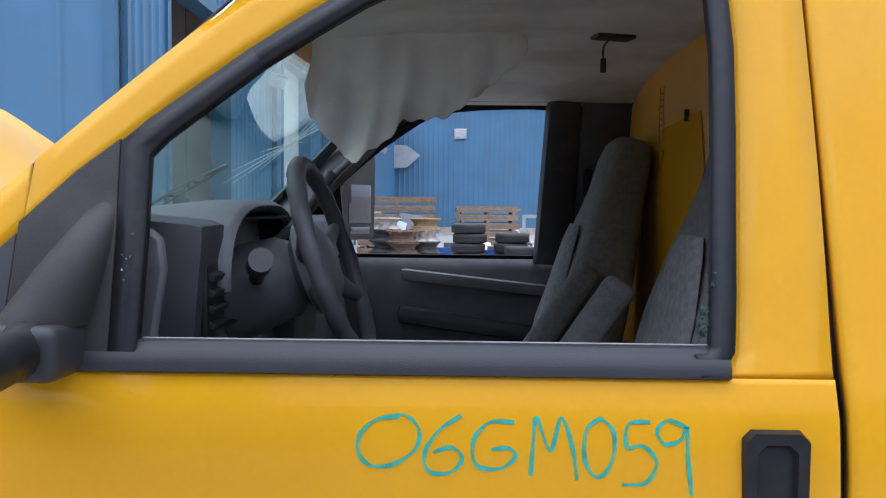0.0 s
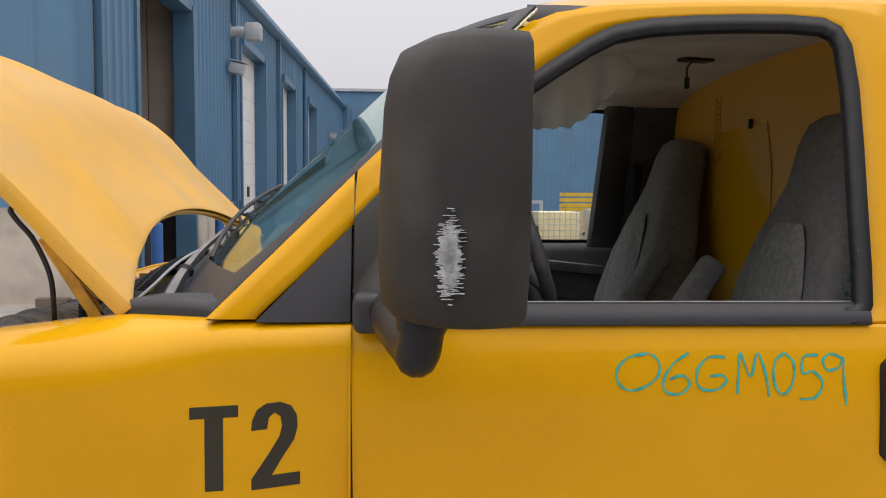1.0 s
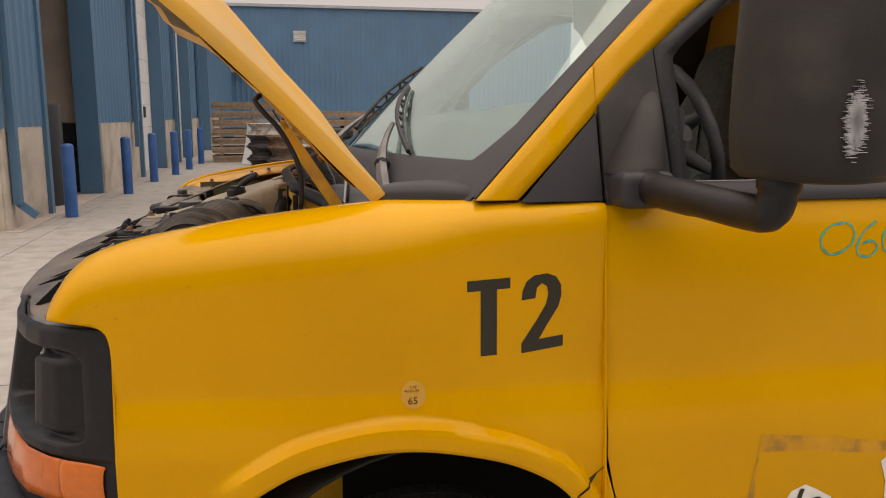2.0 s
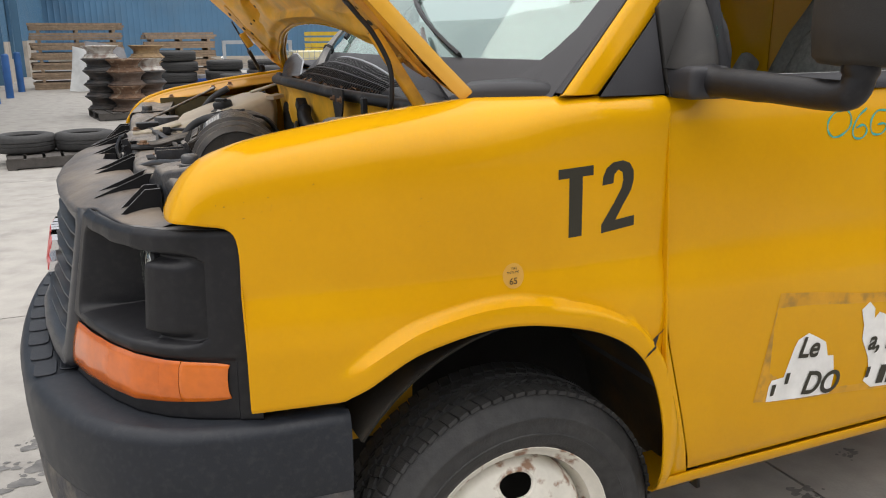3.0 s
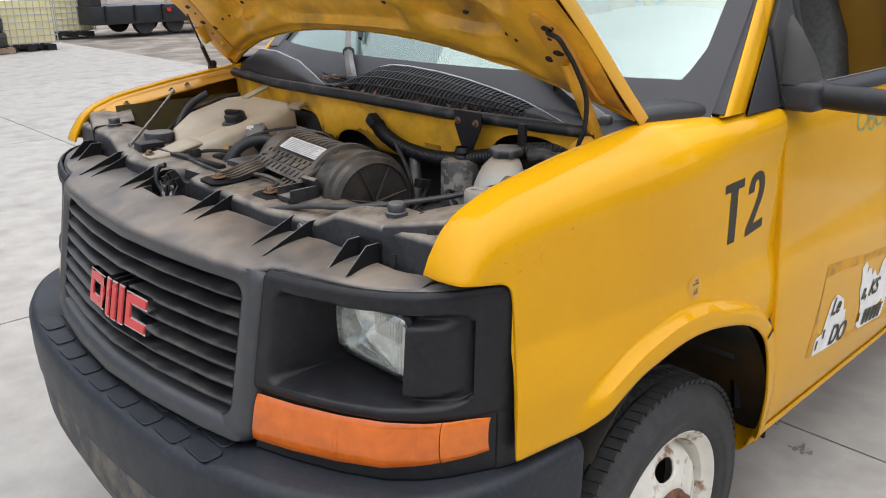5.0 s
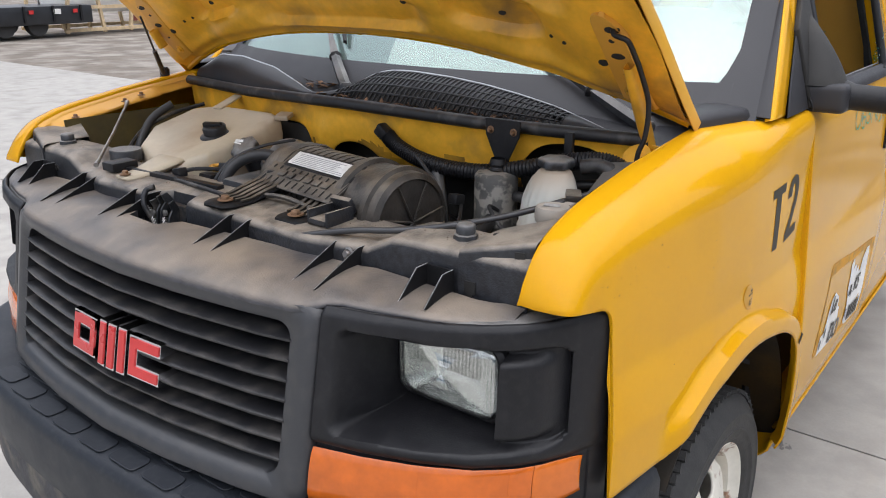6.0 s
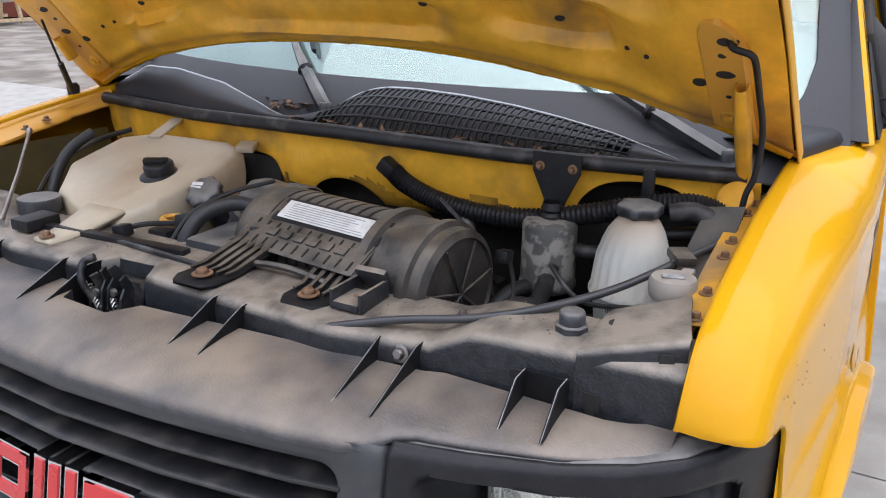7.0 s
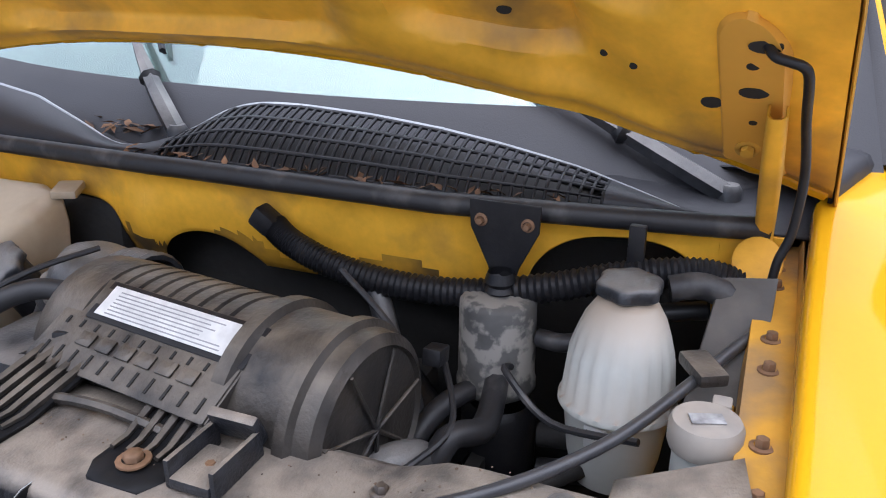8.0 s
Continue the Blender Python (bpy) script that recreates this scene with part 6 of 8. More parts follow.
cols = set(float(y) for y in np.linspace(-0.82, 0.82, 140))
for cy, cz, ry, rz, n in OPENINGS:
    cols |= {cy + ry * e * (1 - 0.5 * (k / 14) ** 2.5) for k in range(15) for e in (-1, 1)} | {cy + ry * 1.0005 * e for e in (-1, 1)}
bm = bmesh.new()
grid(bm, [[wall_at(y, -0.010 - (wall_foot(y) - 0.010) * k / 12) for k in range(13)] for y in sorted(cols)])
# the foot takes the darker paint: soot plus the shade low in the bay
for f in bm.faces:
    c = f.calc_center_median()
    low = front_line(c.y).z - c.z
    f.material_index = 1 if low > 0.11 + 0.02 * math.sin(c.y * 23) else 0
part("firewall_flange", bm, [YELLOW_DIRTY, SOOT_SHADE], van, "grimy yellow firewall with dark round openings, its foot painted shaded", thick=0.004, offset=0)
# sheet painted near-black in place of the shade behind the openings
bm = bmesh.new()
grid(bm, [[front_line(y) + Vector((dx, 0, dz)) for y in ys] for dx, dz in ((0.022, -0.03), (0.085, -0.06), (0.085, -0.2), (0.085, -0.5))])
part("firewall", bm, DARK, van, "near-black sheet painting the shade behind the firewall openings", thick=0.005, offset=0)
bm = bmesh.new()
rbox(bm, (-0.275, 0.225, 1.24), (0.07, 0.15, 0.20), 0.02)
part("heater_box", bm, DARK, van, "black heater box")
bm = bmesh.new()
tube(bm, [front_line(y) + Vector((-0.004, 0, 0.0)) for y in ys[1:]], 0.0145, 12)
part("cowl_seal", bm, RUBBER_SEAL, van, "black rubber cowl seal with worn patches")


def edge_line(y):
    x = lerp(y, [-0.72, -0.55, -0.05, 0.03, 0.10, 0.17, 0.25, 0.40, 0.70, 0.80], [-0.225, -0.205, -0.20, -0.225, -0.265, -0.275, -0.25, -0.205, -0.17, -0.15])
    z = lerp(y, [-0.72, -0.63, -0.55, -0.45, -0.355, -0.25, -0.135, -0.06, -0.014, 0.02, 0.06, 0.10, 0.15, 0.20, 0.26, 0.40, 0.56, 0.68, 0.80],
             [1.398, 1.423, 1.443, 1.462, 1.476, 1.486, 1.491, 1.489, 1.480, 1.462, 1.438, 1.424, 1.418, 1.424, 1.438, 1.466, 1.486, 1.484, 1.44])
    return Vector((x, y, z))


smooth_edge = smooth_line([edge_line(y) for y in np.linspace(-0.72, 0.80, 39)], 3)
bm = bmesh.new()
tube(bm, smooth_edge, 0.0035, 6)
part("cowl_edge", bm, GREY_METAL, van, "pale bare edge of the cowl")
def cowl_at(y, q):
    a, b = front_line(y) + Vector((0.014, 0, 0.004)), edge_line(y)
    p = a.lerp(b, q)
    return p + Vector((-0.012, 0, 0.008)) * math.sin(q * math.pi)
cowl = part("cowl_grille", bmesh.new(), PLASTIC_BLACK, van, "black slotted cowl grille below the windshield")
bm = bmesh.new()
for k in range(47):
    y = -0.60 + 0.0142 * k
    y2 = y + 0.004
    grid(bm, [[cowl_at(yy, q) for yy in (y, y2)] for q in np.linspace(0.05, 1, 7)])
for q in (0.05, 0.27, 0.5, 0.73, 0.97):
    grid(bm, [[cowl_at(y, q + d) for d in (-0.02, 0.02)] for y in np.linspace(-0.60, 0.056, 40)])
tagged(part("cowl_slot", bm, PLASTIC_BLACK, cowl, thick=0.004, offset=0), kind="stuff")
# near-black sheet under the slots paints the shade of the hollow
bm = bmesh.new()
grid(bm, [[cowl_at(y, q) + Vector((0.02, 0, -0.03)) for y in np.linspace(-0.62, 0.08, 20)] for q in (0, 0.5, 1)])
part("gap_shade_sheet", bm, DARK, cowl)
bm = bmesh.new()
grid(bm, [[cowl_at(y, q) for y in np.linspace(-0.78, -0.60, 8)] for q in (0, 0.25, 0.5, 0.75, 1)])
part("cowl_panel", bm, PLASTIC, van, "smooth dark cowl panel", thick=0.004, offset=0)
bm = bmesh.new()
grid(bm, [[cowl_at(y, q) for y in np.linspace(0.056, 0.80, 30)] for q in (0, 0.15, 0.3, 0.5, 0.75, 1)])
part("cowl_panel", bm, PLASTIC, van, "smooth dark cowl panel", thick=0.004, offset=0)
bm = bmesh.new()
grid(bm, [[Vector((lerp(q, [0, 1], [edge_line(y).x + 0.01, 0.05 - 0.17 * (1 - (y / 0.93) ** 2)]), y, lerp(q, [0, 1], [min(edge_line(y).z - 0.012, 1.418), 1.425]))) for y in np.linspace(-0.92, 0.92, 41)] for q in (0, 0.5, 1)])
part("cowl_tray", bm, PLASTIC, van, "dark plastic tray at the foot of the windshield", thick=0.005, offset=0)
for s in (1, -1):
    bm = bmesh.new()
    rows = []
    for q in np.linspace(0, 1, 9):
        x = -0.175 + 0.20 * q
        nose = 1 - max(0.0, (q - 0.88) / 0.12) ** 2
        y = 0.860 + 0.066 * q
        top = 1.412 + (0.034 + 0.006 * math.sin(q * math.pi)) * math.sqrt(max(nose, 0.02))
        rows.append([(x, -s * y, 1.405), (x, -s * y, 1.412 + (top - 1.412) * 0.6), (x + 0.004, -s * (y - 0.006), top - 0.003), (x + 0.012, -s * (y - 0.018), top), (x + 0.05, -s * (y - 0.06), top + 0.004), (x + 0.09, -s * (y - 0.15), 1.43)])
    grid(bm, rows)
    part("cowl_corner", bm, PLASTIC, van, "grey plastic cowl corner cover", thick=0.005, offset=0)
# dead leaves
bm = bmesh.new()
rnd = random.Random(11)
for k in range(150):
    if k < 95:
        y = rnd.gauss(0.20, 0.055)
        p = Vector((rnd.uniform(-0.235, -0.165), y, 1.428 + rnd.uniform(0, 0.014)))
    else:
        y = rnd.uniform(-0.55, 0.12)
        p = front_line(y) + Vector((0.012 + rnd.uniform(0, 0.012), 0, 0.012))
    l = rnd.uniform(0.008, 0.022)
    m = Matrix.Translation(p) @ Euler((rnd.uniform(-0.6, 0.6), rnd.uniform(-0.6, 0.6), rnd.uniform(0, 6.3))).to_matrix().to_4x4()
    v = [bm.verts.new(m @ Vector(q)) for q in ((-l, 0, 0), (0, l * 0.32, 0.002), (l, 0, 0.001), (0, -l * 0.32, 0.002))]
    bm.faces.new(v)
tagged(part("leaf_litter", bm, LEAF), "dry brown leaf litter in the cowl", "leaves", kind="stuff")

# fender flanges, aprons, inner bay
OLIVE_M = mat("grimy_olive_paint", (0.105, 0.080, 0.022), 0.6, var=0.25, scale=8, bump=0.1, dirt=(0.025, 0.024, 0.02), amount=0.8, dscale=5, lo=0.42, hi=0.66)
for s in (1, -1):
    if s < 0:
        # wide pressed ledge with a bead, its inner edge uneven
        bm = bmesh.new()
        rows = []
        for x in np.linspace(-0.715, -0.17, 45):
            x = float(x)
            top = lerp(x, [-0.72, -0.693, -0.64, -0.587, -0.425, -0.258, -0.155], [1.322, 1.335, 1.353, 1.364, 1.391, 1.411, 1.422])
            yi = lerp(x, [-0.79, -0.45, -0.17], [0.834, 0.840, 0.850])
            ragged = 0.004 * math.sin(x * 41) * math.sin(x * 17 + 1)
            wide = lerp(x, [-0.715, -0.66, -0.34, -0.32, -0.17], [0.016, 0.050, 0.050, 0.034, 0.034])
            rows.append([(x, yi + 0.001, top - 0.006), (x, yi - 0.012, top - 0.011), (x, yi - 0.0145, top - 0.0165), (x, yi - 0.018, top - 0.0175),
                         (x, yi - 0.6 * wide, top - 0.026), (x, yi - wide - ragged, top - 0.034), (x, yi - wide - ragged - 0.002, top - 0.040)])
        grid(bm, rows)
        part("fender_flange", bm, YELLOW_IN, van, "yellow pressed fender ledge with a bead", thick=0.003, offset=0)
        for x, y, z in ((-0.618, 0.797, 1.331), (-0.465, 0.784, 1.3605), (-0.40, 0.797, 1.371)):
            bolt((x, y, z), 0.0065, BOLT_RUST)
    else:
        bm = bmesh.new()
        xs = np.linspace(-0.655, -0.19, 16)
        fz = lambda x: lerp(x, [-0.75, -0.60, -0.45, -0.2], [1.285, 1.322, 1.345, 1.372])
        grid(bm, [[(x, -s * y, fz(x) + dz) for x in xs] for y, dz in ((0.838, 0.012), (0.835, -0.006), (0.80, -0.010), (0.792, -0.011), (0.789, -0.035))])
        part("fender_flange", bm, FLANGE_M, van, "rusty yellow bolted fender flange", thick=0.003, offset=0)
        for x in (-0.64, -0.58, -0.47, -0.415, -0.30, -0.255):
            bolt((x, -s * 0.812, fz(x) - 0.009), 0.0065, BOLT_RUST)
    bm = bmesh.new()
    grid(bm, [[(x, -s * y, z) for x in (-0.66, -0.5, -0.24)] for y, z in ((0.786, 1.33 if s < 0 else 1.29), (0.76, 1.2), (0.72, 1.0), (0.70, 0.6))])
    part("apron", bm, OLIVE_M if s < 0 else YELLOW_DIRTY, van, "grimy inner fender apron", thick=0.004, offset=0)
bm = bmesh.new()
grid(bm, [[(-0.325 - 0.15 * q, -0.812 + (0.058 + 0.010 * q) * w + 0.006 * q, 1.372 - 0.078 * q - (0.008 + 0.014 * q) * w) for w in (0, 0.5, 1)] for q in (0, 0.25, 0.5, 0.75, 1)])
grid(bm, [[(-0.325 - 0.15 * q, -0.754 + 0.016 * q + 0.004 * w, 1.364 - 0.092 * q - 0.07 * w) for w in (0, 0.5, 1)] for q in (0, 0.25, 0.5, 0.75, 1)])
part("brace_panel", bm, BRACE_M, van, "dusty grey brace panel", thick=0.004, offset=0)
bm = bmesh.new()
lathe(bm, [(0.0, 0.002), (0.024, 0.002), (0.028, 0.0), (0.029, -0.006)], 20, Matrix.Translation((-0.285, -0.788, 1.377)) @ Vector((-0.55, 0, 0.83)).to_track_quat("Z", "Y").to_matrix().to_4x4() @ Matrix.Diagonal((1.0, 1.25, 1, 1)))
part("hinge_bracket", bm, FLANGE_M, van, "rusty yellow hinge bracket")
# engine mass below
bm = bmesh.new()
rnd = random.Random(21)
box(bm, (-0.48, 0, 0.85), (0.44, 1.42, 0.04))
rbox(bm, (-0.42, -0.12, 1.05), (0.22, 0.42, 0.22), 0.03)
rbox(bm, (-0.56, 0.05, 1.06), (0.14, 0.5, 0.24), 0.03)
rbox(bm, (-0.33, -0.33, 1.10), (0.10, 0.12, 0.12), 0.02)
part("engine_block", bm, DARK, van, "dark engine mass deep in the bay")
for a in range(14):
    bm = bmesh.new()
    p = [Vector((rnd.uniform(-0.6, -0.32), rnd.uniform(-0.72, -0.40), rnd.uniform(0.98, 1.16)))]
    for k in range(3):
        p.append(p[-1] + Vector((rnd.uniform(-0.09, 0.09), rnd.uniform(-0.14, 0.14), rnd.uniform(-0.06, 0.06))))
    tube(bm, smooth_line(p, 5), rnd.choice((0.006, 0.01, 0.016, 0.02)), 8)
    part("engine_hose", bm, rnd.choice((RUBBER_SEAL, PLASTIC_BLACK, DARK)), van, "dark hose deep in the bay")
bm = bmesh.new()
tube(bm, [(-0.36, -0.33, 1.29), (-0.42, -0.40, 1.16), (-0.50, -0.44, 1.06)], 0.016, 8)
part("conduit", bm, PLASTIC_DUST_SHEEN, van)
bm = bmesh.new()
tube(bm, smooth_line([(-0.60, -0.40, 1.16), (-0.57, -0.455, 1.19), (-0.53, -0.475, 1.16), (-0.52, -0.48, 1.05)], 6), 0.026, 12)
part("radiator_hose", bm, PLASTIC_DUST_SHEEN, van, "dusty grey radiator hose")
bm = bmesh.new()
tube(bm, smooth_line([(-0.52, -0.42, 1.13), (-0.45, -0.455, 1.19), (-0.40, -0.485, 1.20)], 6), 0.014, 10)
part("rubber_hose", bm, RUBBER_SEAL, van, "black rubber hose")

# dirt grains on the front panels
bm = bmesh.new()
rnd = random.Random(41)
for k in range(420):
    y = rnd.uniform(-0.78, 0.78)
    if k % 2:
        x = rnd.uniform(-0.94, -0.82)
        z = 1.186
        if x < nose_x(y, 1.18) + 0.03:
            continue
    else:
        x = rnd.uniform(-0.75, -0.66)
        z = 1.259 + 0.03 * max(0.0, min(1.0, (abs(y) - 0.50) / 0.06))
    r = rnd.uniform(0.0004, 0.0010)
    box(bm, (x, y, z), (r * 2, r * rnd.uniform(1, 3), r), (0, 0, rnd.uniform(0, 90)))
tagged(part("dirt_grain", bm, mat("dirt_grains", (0.14, 0.10, 0.07), 0.9, var=0.3, island=0.7), van, "grains of dirt on the front panels"), kind="stuff")
# thin cables round the air cleaner
for pts, r in (([(-0.62, -0.43, 1.15), (-0.60, -0.47, 1.20), (-0.52, -0.50, 1.22), (-0.44, -0.46, 1.25)], 0.004), ([(-0.40, -0.30, 1.33), (-0.44, -0.40, 1.27), (-0.46, -0.44, 1.18)], 0.0045),
               ([(-0.66, 0.12, 1.25), (-0.62, 0.10, 1.30), (-0.56, 0.06, 1.33), (-0.48, 0.02, 1.34)], 0.004), ([(-0.70, 0.22, 1.262), (-0.66, 0.19, 1.275), (-0.60, 0.14, 1.27)], 0.005),
               ([(-0.50, -0.70, 1.24), (-0.47, -0.60, 1.22), (-0.45, -0.54, 1.26), (-0.40, -0.53, 1.24)], 0.0045), ([(-0.74, -0.12, 1.258), (-0.73, 0.05, 1.262), (-0.72, 0.18, 1.262)], 0.005),
               ([(-0.58, 0.60, 1.26), (-0.50, 0.64, 1.30), (-0.38, 0.66, 1.33), (-0.30, 0.62, 1.35)], 0.006)):
    bm = bmesh.new()
    tube(bm, smooth_line(pts, 6), r, 7)
    part("cable", bm, RUBBER_SEAL, van, "thin black cable")
for x, y, z in ((-0.60, 0.145, 1.275), (-0.445, -0.45, 1.262), (-0.69, 0.205, 1.27), (-0.62, -0.06, 1.29)):
    bm = bmesh.new()
    rbox(bm, (x, y, z), (0.034, 0.024, 0.022), 0.004, (0, 12, x * 400 % 90))
    part("connector", bm, PLASTIC_BLACK, van, "small black connector")
# paint chips on the fender
bm = bmesh.new()
for k in range(24):
    x, z = (rnd.gauss(-0.60, 0.06), rnd.gauss(1.25, 0.03)) if k < 14 else (rnd.uniform(-0.62, 0.2), rnd.uniform(1.0, 1.33))
    y = -(fender_w(z) * taper(x) + arch_bulge(x, z)) - 0.0036
    if z > 1.29:
        continue
    r = rnd.uniform(0.0004, 0.0011)
    box(bm, (x, y, z), (r * rnd.uniform(1, 4), 0.0008, r), (0, rnd.uniform(-60, 60), 0))
tagged(part("paint_chip", bm, RUST, van, "small rusty paint chips"), kind="stuff")
# ---- cab interior ----
bm = bmesh.new()
box(bm, (0.95, 0, 0.70), (1.2, 1.8, 0.04))
box(bm, (0.42, 0, 0.9), (0.04, 1.5, 0.5))
part("cab_floor", bm, CAB_M, van, "dark rubber cab floor")
FADED = mat("faded_stamp", (0.42, 0.20, 0.02), 0.6, var=0.2, bump=0.0)
# bulkhead with sloping upper corners
bm = bmesh.new()
prism(bm, [(-0.95, 0.6), (0.95, 0.6), (0.93, 1.45), (0.84, 1.84), (0.76, 1.97), (0.57, 2.045), (0.22, 2.075), (-0.22, 2.075), (-0.57, 2.045), (-0.76, 1.97), (-0.84, 1.84), (-0.93, 1.45)], 0.02, pose(1.435, 0, 0, 90, 0, 90))
part("bulkhead", bm, YELLOW_IN, van, "grimy yellow bulkhead behind the seats")
bm = bmesh.new()
prism(bm, [(-0.10, -0.22), (0.32, -0.22), (0.34, 0.0), (0.32, 0.23), (-0.06, 0.24), (-0.10, 0.1)], 0.002, pose(1.4305, 0.02, 1.63, 90, 0, 90))
part("glossy_patch", bm, YELLOW, van, "glossier yellow rectangle on the bulkhead")
bm = bmesh.new()
for a, b in (((0.285, 1.80), (0.32, 1.75)), ((0.355, 1.80), (0.32, 1.75)), ((0.285, 1.80), (0.355, 1.80)), ((0.30, 1.82), (0.30, 1.98)), ((0.34, 1.82), (0.34, 1.98))):
    tube(bm, [(1.4285, a[0], a[1]), (1.4285, b[0], b[1])], 0.0016, 4)
part("stamped_arrow", bm, FADED, van, "stamped arrow outline")
for k in range(8):
    bm = bmesh.new()
    box(bm, (1.4285, 0.32, 1.835 + 0.018 * k), (0.002, 0.018, 0.005))
    part("print_line", bm, FADED, van)
bm = bmesh.new()
box(bm, (1.4265, 0.06, 1.87), (0.012, 0.01, 0.03))
part("hook", bm, INK, van)
# headliner
bm = bmesh.new()
grid(bm, [[(x, u * 0.765, 2.06 - 0.075 * abs(u) ** 3 - (0.09 * (0.75 - x) if x < 0.75 else 0)) for u in np.linspace(-1, 1, 17)] for x in (0.50, 0.62, 0.75, 0.9, 1.1, 1.3, 1.52)])
part("headliner", bm, HEADLINER, van, "sagging grey cloth headliner", thick=0.01, offset=0)
# torn cloth hanging from the front of the headliner
bm = bmesh.new()
LOW = ([0.49, 0.50, 0.537, 0.604, 0.648, 0.683, 0.700, 0.717, 0.772, 0.82, 0.875, 0.95, 1.0], [1.93, 1.845, 1.798, 1.727, 1.764, 1.782, 1.80, 1.833, 1.836, 1.837, 1.876, 1.938, 1.98])
rows = []
for x in np.linspace(0.492, 1.0, 52):
    x = float(x)
    lo = lerp(x, *LOW) + 0.004 * math.sin(x * 160)
    row = []
    for k in range(13):
        q = k / 12
        z = 2.06 + (lo - 2.06) * q
        fold = 0.022 * math.sin(x * 34 + 1.2 * q) * q + 0.012 * math.sin(x * 75 + 2 * q) * q
        row.append((x + 0.012 * math.sin(q * 3) , -0.13 + fold + 0.10 * (1 - q), z))
    rows.append(row)
grid(bm, rows)
part("torn_cloth", bm, HEADLINER, van, "torn headliner cloth hanging down over the windshield", thick=0.003, offset=0, angle=70)
bm = bmesh.new()
rbox(bm, (1.226, 0.0, 2.052), (0.10, 0.05, 0.012), 0.004, (0, 0, 15))
tube(bm, smooth_line([(1.22, 0.0, 2.05), (1.205, 0.01, 2.03), (1.205, 0.012, 2.0)], 4), 0.003, 6)
rbox(bm, (1.205, 0.012, 1.985), (0.014, 0.012, 0.035), 0.003)
part("lamp_socket", bm, INK, van, "empty dome lamp socket with dangling lead")
# dashboard
bm = bmesh.new()
prof = [(-0.02, 1.40), (0.02, 1.46), (0.12, 1.545), (0.24, 1.585), (0.36, 1.60), (0.415, 1.60), (0.435, 1.585), (0.44, 1.54), (0.425, 1.45), (0.44, 1.36), (0.46, 1.25), (0.43, 1.14), (0.40, 1.11), (0.20, 1.10), (0.0, 1.14)]
rows = []
for y in np.linspace(-0.88, 0.88, 57):
    y = float(y)
    hump = 0.03 * math.exp(-((y + 0.53) / 0.22) ** 4)
    shift = 0.03 * math.exp(-((y + 0.53) / 0.25) ** 4)
    rows.append([(x + (shift if x > 0.3 else 0) - 0.08 * (1 - (y / 0.9) ** 2) * (1 if x < 0.2 else 0.3), y, z + (hump if z > 1.5 else 0)) for x, z in prof])
vs = grid(bm, rows)
bm.faces.new(vs[0][::-1])
bm.faces.new(vs[-1])
dash = part("dashboard", bm, VINYL, van, "charcoal vinyl dashboard", bevel=0.006)
bm = bmesh.new()
rows = []
for g, x in ((1.0, 0.462), (0.98, 0.472), (0.93, 0.470), (0.88, 0.40), (0.0, 0.395)):
    rows.append([(x + 0.030 * (z > 0), -0.53 + y * g, 1.522 + z * g) for y, z in rounded(0.232, 0.092, 0.06)])
grid(bm, rows, closed=True)
part("gauge_panel", bm, PLASTIC_BLACK, dash, "dark instrument cluster under its hood")
bm = bmesh.new()
rows = []
for x, g in ((0.22, 0.72), (0.32, 0.92), (0.42, 1.0), (0.492, 1.0), (0.502, 0.96), (0.49, 0.90)):
    rows.append([(x, -0.53 + 0.262 * g * math.copysign(abs(math.cos(a)) ** 0.7, math.cos(a)), 1.50 + 0.138 * g * math.sin(a) ** 0.7) for a in [math.pi * k / 22 for k in range(23)]])
grid(bm, rows)
part("instrument_hood", bm, VINYL, dash, "arched charcoal hood over the instruments", thick=0.008, offset=0, angle=70)
bm = bmesh.new()
rbox(bm, (0.40, -0.80, 1.455), (0.16, 0.13, 0.32), 0.025, (0, 5, 0))
part("end_panel", bm, PLASTIC, dash, "grey dashboard end panel")
for k in range(4):
    bm = bmesh.new()
    rbox(bm, (0.492, -0.80, 1.455 + 0.024 * k), (0.012, 0.075, 0.012), 0.003, (0, 25, 0))
    part("vent_slat", bm, PLASTIC_BLACK, dash)
bm = bmesh.new()
rbox(bm, (0.484, -0.80, 1.49), (0.01, 0.09, 0.115), 0.004)
part("air_vent", bm, PLASTIC_BLACK, dash, "dark air vent")
bm = bmesh.new()
rbox(bm, (0.45, 0.02, 1.42), (0.06, 0.30, 0.26), 0.02, (0, 5, 0))
part("centre_console", bm, CAB_M, dash)
# steering column and wheel
col = part("steering_column", bmesh.new(), VINYL, van, "charcoal steering column with stalks")
bm = bmesh.new()
ax = Vector((0.945, 0, 0.326)).normalized()
C = Vector((0.628, -0.55, 1.534))
tube(bm, [C - ax * 0.30, C - ax * 0.20, C - ax * 0.09, C - ax * 0.05], [0.085, 0.088, 0.075, 0.05], 16)
part("column_cover", bm, VINYL, col)
bm = bmesh.new()
tube(bm, smooth_line([(0.50, -0.60, 1.50), (0.52, -0.68, 1.525), (0.545, -0.755, 1.548)], 6), [0.013] * 8 + [0.020] * 5, 14)
part("stalk", bm, CAB_M, col)
bm = bmesh.new()
tube(bm, smooth_line([(0.50, -0.47, 1.56), (0.53, -0.40, 1.60), (0.57, -0.34, 1.67), (0.585, -0.32, 1.70)], 4), [0.010] * 8 + [0.014] * 5, 10)
part("gear_lever", bm, CAB_M, col)
sw = part("steering_wheel", bmesh.new(), PLASTIC_BLACK, van, "worn black steering wheel")
wm = Matrix.Translation(C) @ ax.to_track_quat("Z", "Y").to_matrix().to_4x4()
bm = bmesh.new()
